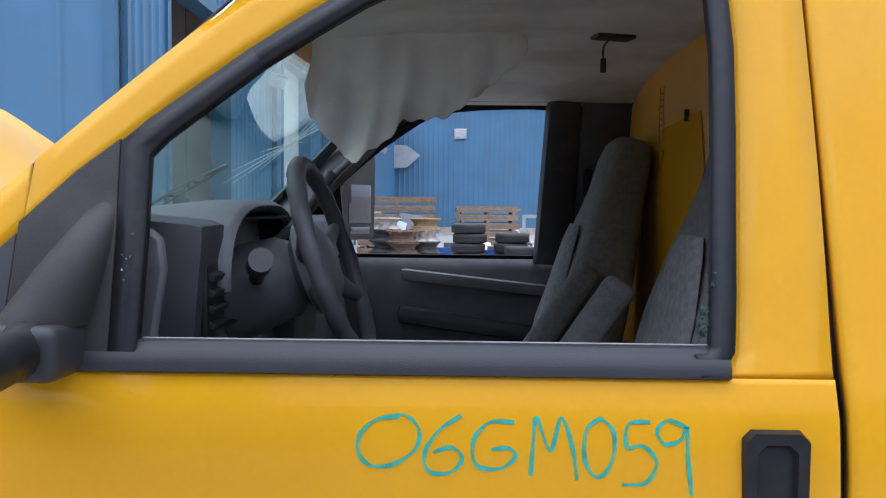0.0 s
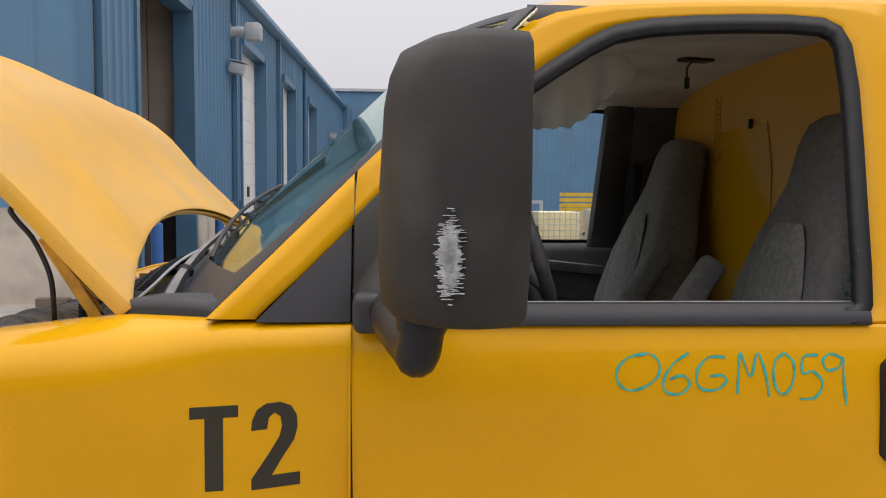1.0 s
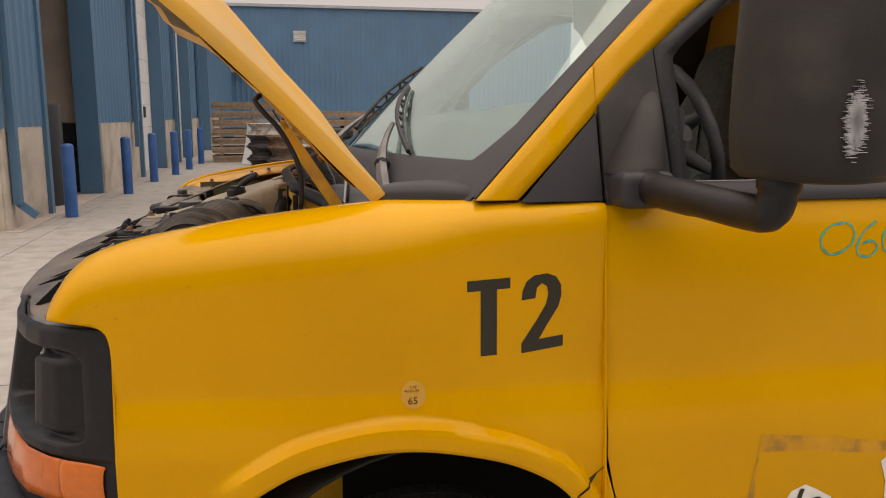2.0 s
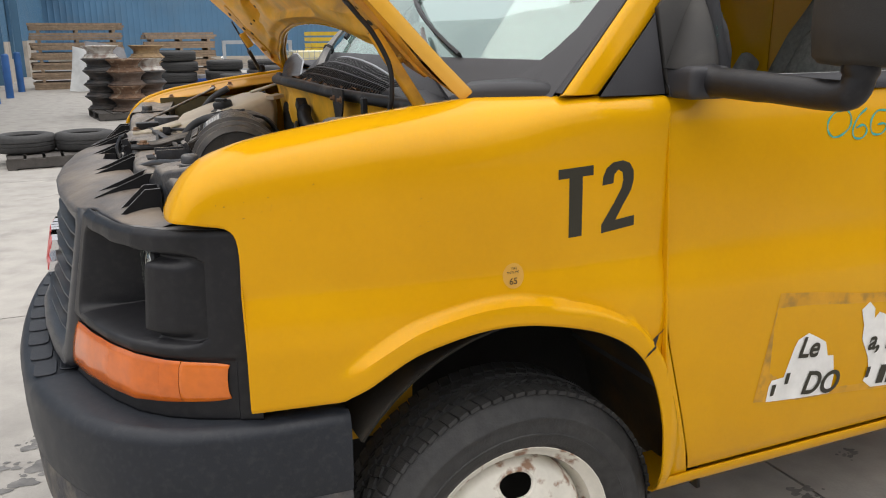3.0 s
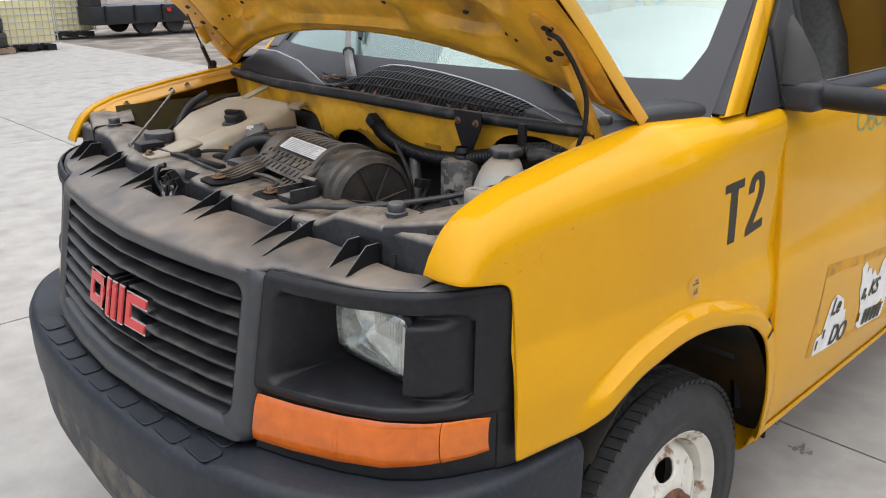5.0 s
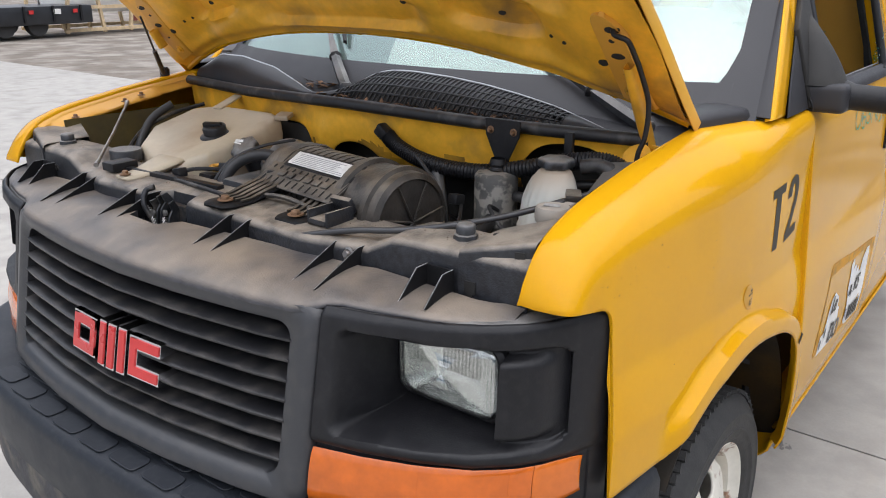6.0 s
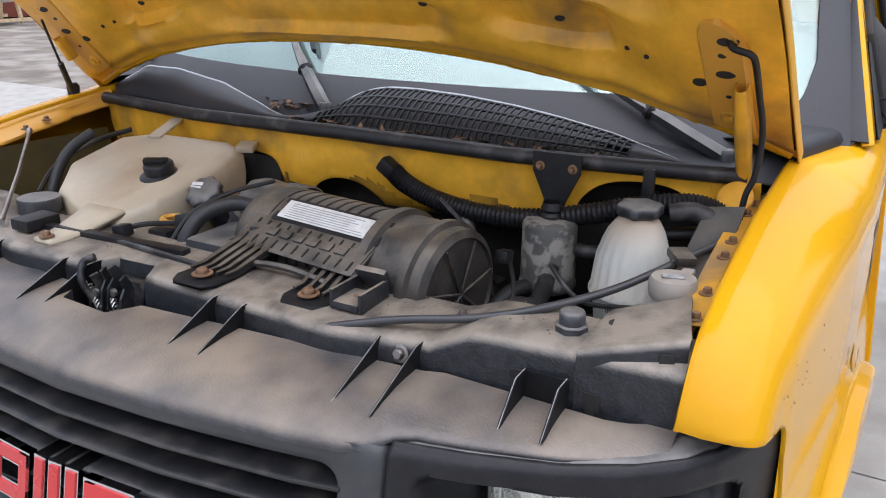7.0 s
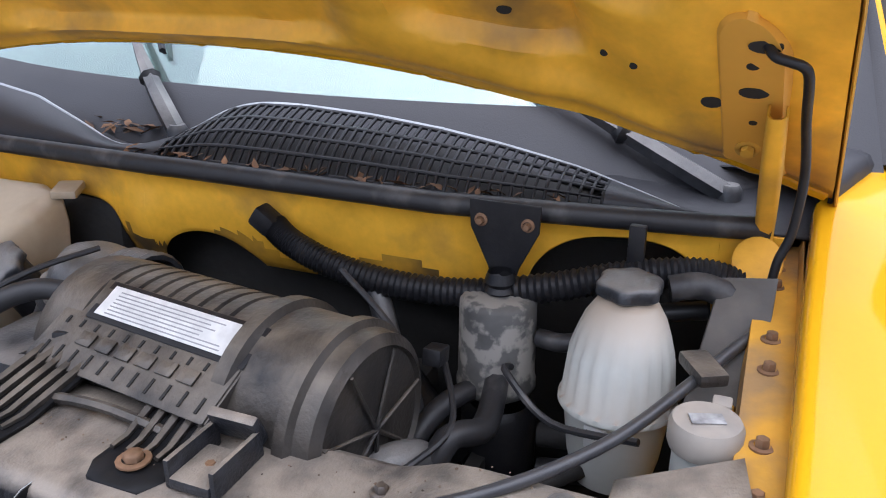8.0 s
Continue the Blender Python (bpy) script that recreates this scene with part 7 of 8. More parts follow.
ring = [wm @ Vector((0.182 * math.cos(a), 0.182 * math.sin(a), 0)) for a in np.linspace(0, math.tau, 65)]
tube(bm, ring, [0.0160 + 0.0012 * math.sin(k * 1.9) for k in range(65)], 12, caps=False)
part("wheel_ring", bm, CAB_M, sw, "worn black steering wheel rim")
bm = bmesh.new()
lathe(bm, [(0.0, 0.005), (0.05, 0.0), (0.08, -0.018), (0.085, -0.05), (0.05, -0.07)], 24, wm)
for a in (0.35, math.pi - 0.35, math.pi + 0.5, -0.5):
    tube(bm, [wm @ Vector((0.06 * math.cos(a), 0.06 * math.sin(a), -0.03)), wm @ Vector((0.178 * math.cos(a), 0.178 * math.sin(a), -0.003))], [0.024, 0.012], 8)
part("wheel_hub", bm, VINYL, sw)


CLOTH_MID = mat("woven_seat_insert", (0.20, 0.195, 0.188), 0.95, var=0.25, scale=60, bump=0.6, bscale=140)


def seat(y0, back=0.0):
    st = part("seat", bmesh.new(), CLOTH, van, "grey cloth bucket seat with tall backrest")
    bm = bmesh.new()
    rows = []
    for q, w, t, bol in ((0.0, 0.24, 0.10, 0.05), (0.08, 0.25, 0.11, 0.055), (0.25, 0.25, 0.11, 0.055), (0.45, 0.235, 0.10, 0.045), (0.60, 0.205, 0.09, 0.03), (0.70, 0.165, 0.085, 0.015), (0.78, 0.135, 0.08, 0.008), (0.90, 0.13, 0.075, 0.005), (0.965, 0.115, 0.065, 0.0), (0.992, 0.085, 0.045, 0.0), (1.0, 0.04, 0.02, 0.0)):
        cx, cz = 1.175 + back + (0.195 - back * 0.5) * q, 1.05 + 0.795 * q
        n = Vector((-0.966, 0, 0.257))
        c = Vector((cx, y0, cz))
        sec = []
        for a in np.linspace(0, math.tau, 33)[:-1]:
            ca, sa = math.cos(a), math.sin(a)
            u = math.copysign(abs(ca) ** 0.55, ca) * w
            d = math.copysign(abs(sa) ** 0.55, sa) * t
            if d > 0:
                d += bol * (abs(u) / w) ** 3 - 0.01
            sec.append(c + Vector((0, u, 0)) + n * d)
        rows.append(sec)
    vs = grid(bm, rows, closed=True)
    bm.faces.new(vs[0][::-1])
    bm.faces.new(vs[-1])
    part("backrest", bm, CLOTH_DARK, st, "dark cloth backrest with side bolsters")
    bm = bmesh.new()
    rows = []
    for q, w in ((0.05, 0.13), (0.2, 0.145), (0.45, 0.14), (0.58, 0.10), (0.64, 0.06)):
        c = Vector((1.175 + back + (0.195 - back * 0.5) * q, y0, 1.05 + 0.795 * q)) + Vector((-0.966, 0, 0.257)) * lerp(q, [0, 0.45, 0.6, 0.65], [0.108, 0.098, 0.092, 0.085])
        rows.append([c + Vector((0, u * w, 0)) + Vector((-0.966, 0, 0.257)) * 0.016 * (1 - abs(u) ** 4) for u in np.linspace(-1, 1, 11)])
    grid(bm, rows)
    part("back_insert", bm, CLOTH_MID, st, "patterned grey cloth insert", thick=0.006, offset=0)
    bm = bmesh.new()
    c = [Vector((1.36 + 0.0, y0, 1.755))]
    lathe(bm, [(0, 0.012), (0.05, 0.010), (0.075, 0.0)], 24, Matrix.Translation((1.285 + back * 0.6, y0, 1.69)) @ Vector((-0.966, 0, 0.257)).to_track_quat("Z", "Y").to_matrix().to_4x4() @ Matrix.Diagonal((1, 1.0, 1, 1)))
    part("head_pad", bm, CLOTH, st)
    bm = bmesh.new()
    rbox(bm, (0.90, y0, 1.06), (0.54, 0.50, 0.15), 0.06, (0, -6, 0), 4)
    part("cushion", bm, CLOTH, st, "grey cloth seat cushion")
    bm = bmesh.new()
    rbox(bm, (0.93, y0, 0.86), (0.42, 0.40, 0.28), 0.02)
    part("seat_base", bm, PLASTIC_BLACK, st)
    bm = bmesh.new()
    e = 1 if y0 < 0 else -1
    rbox(bm, (1.13, y0 + e * 0.262, 1.34), (0.32, 0.05, 0.075), 0.024, (0, -56, 0), 3)
    part("armrest", bm, CLOTH_DARK, st, "grey cloth armrest")
seat(-0.48, 0.115)
seat(0.47)
# trim on the far side and grab handle
bm = bmesh.new()
grid(bm, [[(x + dx, 0.80 + w, z) for dx, w in ((-0.10, 0.105), (-0.04, 0.06), (0.0, 0.02), (0.05, 0.0), (0.10, 0.03))] for x, z, in ((0.10, 1.47), (0.25, 1.62), (0.40, 1.77), (0.55, 1.92), (0.65, 2.0))])
part("pillar_trim", bm, VINYL, van, "charcoal pillar trim", thick=0.01, offset=0)
bm = bmesh.new()
tube(bm, smooth_line([(0.33, 0.85, 1.62), (0.35, 0.79, 1.64), (0.42, 0.775, 1.73), (0.49, 0.78, 1.80), (0.50, 0.84, 1.83)], 5), 0.014, 10)
part("grab_handle", bm, VINYL, van, "charcoal grab handle")
for s in (1, -1):
    bm = bmesh.new()
    grid(bm, [[(x, -s * (side_w(z) - 0.05), z) for x in (1.27, 1.36, 1.5)] for z in (0.7, 1.2, 1.5, 1.8, 2.0)])
    part("rear_pillar_trim", bm, CAB_M, van, "dark rear pillar trim", thick=0.03, offset=0)
    bm = bmesh.new()
    grid(bm, [[(x, -s * (side_w(z) - 0.06), z) for x in (0.6, 0.9, 1.2, 1.5)] for z in (1.99, 2.03)])
    part("roof_rail_trim", bm, CAB_M, van, thick=0.02, offset=0)
bm = bmesh.new()
tube(bm, [(1.30, 0.80, 1.75), (1.29, 0.78, 1.4), (1.25, 0.76, 1.05)], 0.012, 6)
rbox(bm, (1.30, 0.80, 1.72), (0.03, 0.03, 0.10), 0.008)
part("seat_belt", bm, PLASTIC_BLACK, van, "black seat belt strap")
SEAL_PALE = mat("pale_worn_seal", (0.24, 0.24, 0.235), 0.6, var=0.15, scale=30)
# crumbs of broken glass
for x, z0, n in ((0.412, 1.46, 60), (1.178, 1.46, 60)):
    bm = bmesh.new()
    rnd = random.Random(int(x * 100))
    for k in range(n):
        c = (x + rnd.gauss(0, 0.006), -side_w(1.5) + rnd.uniform(-0.006, 0.012), z0 + abs(rnd.gauss(0, 0.035 if x > 1 else 0.05)))
        box(bm, c, [rnd.uniform(0.002, 0.0045)] * 3, (rnd.uniform(0, 90), rnd.uniform(0, 90), 0))
    tagged(part("glass_crumb", bm, CRUMB, van, "greenish crumbs of broken glass"), kind="stuff")
bm = bmesh.new()
grid(bm, [[on_side(x, z, 1, -0.012) for x in np.linspace(0.437, 1.19, 6)] for z in (1.455, 1.458)])
part("glass_edge", bm, SEAL_PALE, van, "pale broken glass edge along the sill", thick=0.004, offset=0)

# ---- lettering on the flank ----
def flank(x, z, out=0.0015):
    return (x, -((fender_w(z) * taper(x) + arch_bulge(x, z)) + 0.0032 if x < 0.26 else side_w(z) + 0.0042) - out, z)


def flat_shape(name, poly, material, out=0.0007, label="", step=0.02, parent=None):
    bm = bmesh.new()
    v = [bm.verts.new(flank(x, z, out)) for x, z in dense(poly, step)]
    f = bm.faces.new(v)
    bmesh.ops.triangulate(bm, faces=[f])
    return part(name, bm, material, parent or van, label)


flat_shape("flare_joint", [(0.2590, 0.902), (0.2590, 0.899), (0.1880, 0.8450), (0.1865, 0.8470)], DARK, 0.0034, "dark joint across the arch flare", 0.004)
# large black characters T2
mark = part("fleet_mark", bmesh.new(), INK, van, "large black adhesive letters T2")
def slant(poly, x0, w, z0, h, rise):
    return [(x0 + w * a, z0 + h * b + rise * w * a) for a, b in poly]
flat_shape("letter", slant([(0, 1), (1, 1), (1, 0.86), (0.69, 0.86), (0.69, 0), (0.31, 0), (0.31, 0.86), (0, 0.86)], -0.018, 0.084, 1.132, 0.148, 0.06), INK, label="black letter T", parent=mark)
C2 = [(0.0, 0.70), (0.02, 0.82), (0.12, 0.94), (0.30, 1.0), (0.60, 1.0), (0.82, 0.94), (0.94, 0.82), (0.95, 0.68), (0.88, 0.54), (0.62, 0.33), (0.42, 0.15), (1.0, 0.15), (1.0, 0.0), (0.0, 0.0), (0.0, 0.13), (0.35, 0.40), (0.58, 0.60), (0.63, 0.72), (0.60, 0.83), (0.48, 0.88), (0.36, 0.83), (0.33, 0.70)]
flat_shape("digit", slant(C2, 0.088, 0.084, 1.136, 0.148, 0.13), INK, label="black digit 2", parent=mark)
# round sticker
st = flat_shape("sticker", [(-0.122 + 0.024 * math.cos(a), 1.066 + 0.027 * math.sin(a)) for a in np.linspace(0, math.tau, 25)[:-1]], STICKER, 0.001, "round yellow tyre pressure sticker")
for words, size, dx, dz in (("TIRE", 0.0075, -0.009, 0.0145), ("PRESSURE", 0.0065, -0.0185, 0.007), ("65", 0.020, -0.012, -0.017)):
    y = -fender_w(1.066) * taper(-0.12) - 0.0098
    text("sticker_text", words, size, Matrix.Translation((-0.122 + dx, y, 1.066 + dz)) @ Matrix.Rotation(radians(90), 4, "X") @ Matrix.Rotation(radians(1.5), 4, "Y"), INK, st, 0.0002, label="small black print")

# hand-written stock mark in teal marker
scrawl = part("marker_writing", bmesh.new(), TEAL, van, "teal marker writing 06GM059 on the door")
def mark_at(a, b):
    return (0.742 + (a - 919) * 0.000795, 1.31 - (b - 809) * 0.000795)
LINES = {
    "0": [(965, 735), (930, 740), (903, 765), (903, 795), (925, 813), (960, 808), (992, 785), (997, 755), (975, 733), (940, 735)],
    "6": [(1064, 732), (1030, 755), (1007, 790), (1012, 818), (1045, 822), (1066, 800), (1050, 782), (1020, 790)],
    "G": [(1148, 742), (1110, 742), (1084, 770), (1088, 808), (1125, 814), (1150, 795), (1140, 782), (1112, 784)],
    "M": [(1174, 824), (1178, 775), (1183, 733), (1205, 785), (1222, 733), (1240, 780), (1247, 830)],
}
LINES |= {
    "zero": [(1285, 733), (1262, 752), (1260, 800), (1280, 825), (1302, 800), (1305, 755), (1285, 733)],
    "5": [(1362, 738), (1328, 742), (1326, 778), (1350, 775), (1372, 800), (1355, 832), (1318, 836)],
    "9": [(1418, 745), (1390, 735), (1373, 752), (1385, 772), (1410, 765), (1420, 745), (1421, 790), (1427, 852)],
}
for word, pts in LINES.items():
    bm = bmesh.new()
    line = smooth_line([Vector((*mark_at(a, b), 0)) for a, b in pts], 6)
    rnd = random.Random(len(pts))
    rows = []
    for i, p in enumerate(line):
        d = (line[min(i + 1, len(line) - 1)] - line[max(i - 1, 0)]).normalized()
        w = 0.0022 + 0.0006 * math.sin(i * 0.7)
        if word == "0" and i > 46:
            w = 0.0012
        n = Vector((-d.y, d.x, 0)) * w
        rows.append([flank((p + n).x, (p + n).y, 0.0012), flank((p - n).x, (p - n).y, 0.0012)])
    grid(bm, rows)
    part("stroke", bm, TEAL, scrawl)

# torn-off adhesive sign: glue, two scraps of white vinyl
sign = part("torn_sign", bmesh.new(), GLUE, van, "remains of a torn white sign on glue residue")
flat_shape("glue_area", [(0.557, 0.652), (0.604, 0.937), (0.729, 0.923), (0.907, 0.897), (1.097, 0.878), (1.25, 0.862), (1.25, 0.575), (1.192, 0.585), (0.984, 0.608), (0.836, 0.622), (0.704, 0.630)], GLUE, 0.0008, parent=sign)
flat_shape("scrap", [(0.598, 0.645), (0.601, 0.686), (0.609, 0.703), (0.648, 0.705), (0.688, 0.698), (0.694, 0.712), (0.691, 0.734), (0.674, 0.757), (0.672, 0.784), (0.682, 0.803), (0.715, 0.816), (0.745, 0.801), (0.78, 0.781), (0.793, 0.741), (0.814, 0.738), (0.827, 0.679), (0.822, 0.627), (0.704, 0.635)], PAPER, 0.0016, parent=sign)
flat_shape("scrap", [(0.942, 0.641), (0.955, 0.674), (0.944, 0.712), (0.912, 0.768), (0.91, 0.806), (0.893, 0.853), (0.919, 0.872), (0.942, 0.85), (0.945, 0.821), (0.961, 0.838), (0.985, 0.828), (0.998, 0.803), (1.016, 0.819), (1.048, 0.787), (1.068, 0.792), (1.079, 0.829), (1.117, 0.854), (1.164, 0.851), (1.20, 0.70), (1.19, 0.597), (1.139, 0.602), (0.977, 0.615)], PAPER, 0.0016, parent=sign)
for words, size, x, z, turn in (("Le", 0.079, 0.684, 0.754, -6), ("DO", 0.090, 0.711, 0.647, -8), ("a, KS", 0.077, 0.935, 0.734, -5)):
    o = text("sign_text", words, size, Matrix.Translation((x, 0, z)) @ Matrix.Rotation(radians(90), 4, "X") @ Matrix.Rotation(radians(turn), 4, "Z"), INK, sign, 0.0003, label="bold black slanted print", shear=0.18, bold=0.0016, stretch=0.92)
    for v in o.data.vertices:
        v.co.y += flank(v.co.x, v.co.z, 0.0036)[1]
for k in range(5):
    x, z = 0.992 + 0.036 * k, 0.6245 - 0.0041 * k
    flat_shape("number_bar", [(x, z), (x + 0.010, z + 0.054), (x + 0.036, z + 0.051), (x + 0.026, z - 0.003)], INK, 0.003, parent=sign)
for x, z in ((0.608, 0.66), (0.652, 0.685), (0.945, 0.65)):
    flat_shape("letter_stub", [(x, z), (x + 0.004, z + 0.03), (x + 0.018, z + 0.03), (x + 0.012, z)], INK, 0.003, parent=sign)

# plain rear wall closing the body
bm = bmesh.new()
prism(bm, [(-0.99, 0.45), (0.99, 0.45), (0.97, 1.42), (0.79, 2.02), (0.5, 2.12), (-0.5, 2.12), (-0.79, 2.02), (-0.97, 1.42)], 0.02, pose(3.385, 0, 0, 90, 0, 90))
part("rear_wall", bm, YELLOW, van, "plain yellow rear wall of the body")
# ---- yard, buildings and stored goods ----
ground = part("ground", patch(lambda x, y: (x, y, -0.06), np.linspace(-400, 400, 5), np.linspace(-400, 400, 5)), DIRT)
tagged(ground, "bare earth stretching to the horizon", "ground", kind="structure")
slab = new("pavement")
tagged(slab, "worn grey concrete yard with dark joints and stains", "pavement", kind="structure")
JX = [-22.0, -17.6, -12.9, -8.1, -3.45, 1.278, 6.0]
JY = [-12.3, -7.4, -2.4, 2.545, 7.5, 12.5, 17.4, 22.3, 27.3, 32.2, 37.2, 42.1, 46.0]


def slab_piece(name, x0, x1, y0, y1):
    bm = bmesh.new()
    box(bm, ((x0 + x1) / 2, (y0 + y1) / 2, -0.03), (x1 - x0 - 0.012, y1 - y0 - 0.012, 0.076))
    return part(name, bm, CONCRETE, slab)


for i in range(len(JX) - 1):
    for j in range(len(JY) - 1):
        slab_piece("slab", JX[i], JX[i + 1], JY[j], JY[j + 1])
bm = bmesh.new()
box(bm, (-8, 16.8, -0.045), (27.9, 58.2, 0.09))
part("joint_bed", bm, DARK, slab)
rnd = random.Random(31)
for x0, y0, dx, dy in ((-3.0, 1.6, -1.0, 0.5), (-2.35, 3.2, -0.3, 1.6), (-2.0, 1.0, -0.9, -0.6), (-4.6, 2.2, 0.5, 1.4), (-1.9, 6.2, 1.1, 0.4), (-3.8, 4.4, 1.3, 0.2), (1.7, -1.2, 0.9, -0.3)):
    bm = bmesh.new()
    p, rows = Vector((x0, y0, 0.0095)), []
    for k in range(22):
        w = 0.004 * (0.3 + rnd.random()) * math.sin((k + 0.5) / 22 * math.pi)
        n = Vector((-dy, dx, 0)).normalized() * w
        rows.append([p + n, p - n])
        p = p + Vector((dx, dy, 0)) / 22 + Vector((rnd.gauss(0, 0.02), rnd.gauss(0, 0.02), 0))
    grid(bm, rows)
    part("crack", bm, DARK, slab, "dark crack in the concrete")
OIL = mat("oil_stain", (0.15, 0.145, 0.138), 0.6, var=0.3, scale=20, bump=0.1)
for x0, y0, r in ((-1.30, 0.62, 0.07), (-1.42, 0.5, 0.035), (-1.22, 0.85, 0.04), (1.25, -0.65, 0.03), (1.14, -0.85, 0.02), (1.6, -0.5, 0.02), (-2.2, 1.2, 0.05), (-1.75, 0.2, 0.03)):
    bm = bmesh.new()
    for q in range(26):
        cx, cy, rr = x0 + rnd.gauss(0, r * 1.1), y0 + rnd.gauss(0, r * 0.8), r * abs(rnd.gauss(0.12, 0.16)) + 0.002
        ph, n = rnd.uniform(0, 6), 14
        v = [bm.verts.new((cx + rr * (1 + 0.3 * math.sin(2 * a + ph) + 0.2 * math.sin(5 * a + ph)) * math.cos(a) * 1.3, cy + rr * (1 + 0.25 * math.sin(3 * a + ph)) * math.sin(a), 0.0095 + 0.00003 * q)) for a in [k * math.tau / n for k in range(n)]]
        bm.faces.new(v)
    part("stain", bm, OIL, slab, "dark oil stain")
slab.location.z = -0.008

FY0, FSL = 9.3, 0.03
def fac(y, out=0.0):
    """The long wall's line."""
    return -4.04 + FSL * (y - FY0) + out


def ribbed(name, p0, p1, z0, z1, material, parent, pitch=0.3, rib=0.035, wide=0.045):
    """Vertical ribbed steel siding between two places in plan."""
    a, b = Vector((*p0, 0)), Vector((*p1, 0))
    d = (b - a)
    length = d.length
    d.normalize()
    n = Vector((d.y, -d.x, 0))
    pts, x = [(0, 0)], 0.0
    while x + pitch <= length:
        pts += [(x + pitch * 0.5 - wide, 0), (x + pitch * 0.5 - wide * 0.55, rib), (x + pitch * 0.5 + wide * 0.55, rib), (x + pitch * 0.5 + wide, 0)]
        x += pitch
    pts.append((length, 0))
    bm = bmesh.new()
    grid(bm, [[a + d * u + n * o + Vector((0, 0, z)) for u, o in pts] for z in (z0, z1)])
    return part(name, bm, material, parent, thick=0.01, offset=0, angle=20)


shop = tagged(new("wall_west"), "long blue steel-sided workshop with overhead doors", "building", kind="structure")
BASE, EAVE = 1.39, 6.75
# end wall that faces the van
ribbed("siding", (-16, FY0), (-4.06, FY0), BASE, EAVE, BLUE, shop, 0.9, 0.03, 0.05)
bm = bmesh.new()
box(bm, (-10.03, FY0 + 0.15, BASE / 2), (12.0, 0.34, BASE))
part("concrete_footing", bm, CONCRETE_WALL, shop, "grey concrete footing wall")
OPEN = [(11.35, 14.65, 5.3), (19.0, 22.35, 5.45), (25.2, 28.1, 5.35), (31.2, 34.0, 5.3)]
y = FY0
for a, b, h in OPEN + [(46.2, 46.2, 0)]:
    ribbed("siding", (fac(y), y), (fac(a), a), BASE if y < 30 else 0.1, EAVE, BLUE, shop, 0.3)
    bm = bmesh.new()
    box(bm, (fac((y + a) / 2) - 0.13, (y + a) / 2, BASE / 2), (0.30, a - y, BASE))
    part("concrete_footing", bm, CONCRETE_WALL, shop, "grey concrete footing wall")
    if b > a:
        ribbed("siding", (fac(a), a), (fac(b), b), h, EAVE, BLUE, shop, 0.3)
        for e in (a, b):
            bm = bmesh.new()
            box(bm, (fac(e) - 0.16, e, (h + 0.1) / 2 + (0.0)), (0.42, 0.16, h + 0.1))
            part("door_jamb", bm, BLUE_TRIM, shop)
        bm = bmesh.new()
        box(bm, (fac((a + b) / 2) - 0.14, (a + b) / 2, h + 0.1), (0.42, b - a, 0.22))
        part("door_head", bm, BLUE_TRIM, shop)
    y = b
for k, (a, b, h) in enumerate(OPEN[1:]):
    for q in range(9):
        bm = bmesh.new()
        box(bm, (fac((a + b) / 2) - 0.28, (a + b) / 2, h * (q + 0.5) / 9), (0.05, b - a, h / 9 - 0.012))
        part("door_panel", bm, WHITE_DOOR, shop)
    bm = bmesh.new()
    for q in (0.3, 0.62):
        box(bm, (fac((a + b) / 2) - 0.25, a + (b - a) * q, 1.62), (0.02, 0.34, 0.3))
    part("door_window", bm, DARK, shop)
# the first door stands open: a dim hall behind it
bm = bmesh.new()
for c, s3 in (((-8.6, 16.2, 3.4), (9.2, 0.2, 6.8)), ((-13, 13.0, 3.4), (0.2, 7.4, 6.8)), ((-8.5, 12.9, 0.0), (9.4, 7.4, 0.02)), ((-8.5, 9.62, 3.4), (9, 0.1, 6.8)), ((-8.5, 13, 6.7), (9.4, 7, 0.1))):
    box(bm, c, s3)
part("hall_lining", bm, SHADOW_ROOM, shop, "brown panelled inner walls")
# panelled cross wall just past the open door, with a steel column
for q in range(9):
    bm = bmesh.new()
    rbox(bm, (fac(15) - 0.72 - 0.62 * q, 15.02 + 0.02 * (q % 2), 3.75), (0.60, 0.06, 4.7), 0.012)
    part("wall_panel", bm, SHADOW_ROOM, shop, "tall brown wall panel")
bm = bmesh.new()
box(bm, (fac(15) - 3.2, 15.02, 0.69), (5.6, 0.08, 1.38))
part("wall_base", bm, TRUCK_DARK, shop, "dark base of the inner wall")
bm = bmesh.new()
tube(bm, [(fac(15) - 0.34, 14.92, 0), (fac(15) - 0.34, 14.92, 5.9)], 0.045, 10)
for q in range(6):
    lathe(bm, [(0.045, -0.03), (0.065, -0.03), (0.065, 0.03), (0.045, 0.03)], 10, Matrix.Translation((fac(15) - 0.34, 14.92, 0.7 + q)))
part("steel_column", bm, GREY_METAL, shop, "thin grey steel column with clamps")
bm = bmesh.new()
box(bm, (fac(15) - 2.6, 14.93, 2.9), (2.2, 0.05, 0.06))
part("wall_rail", bm, TRUCK_DARK, shop, "dark rail on the inner wall")
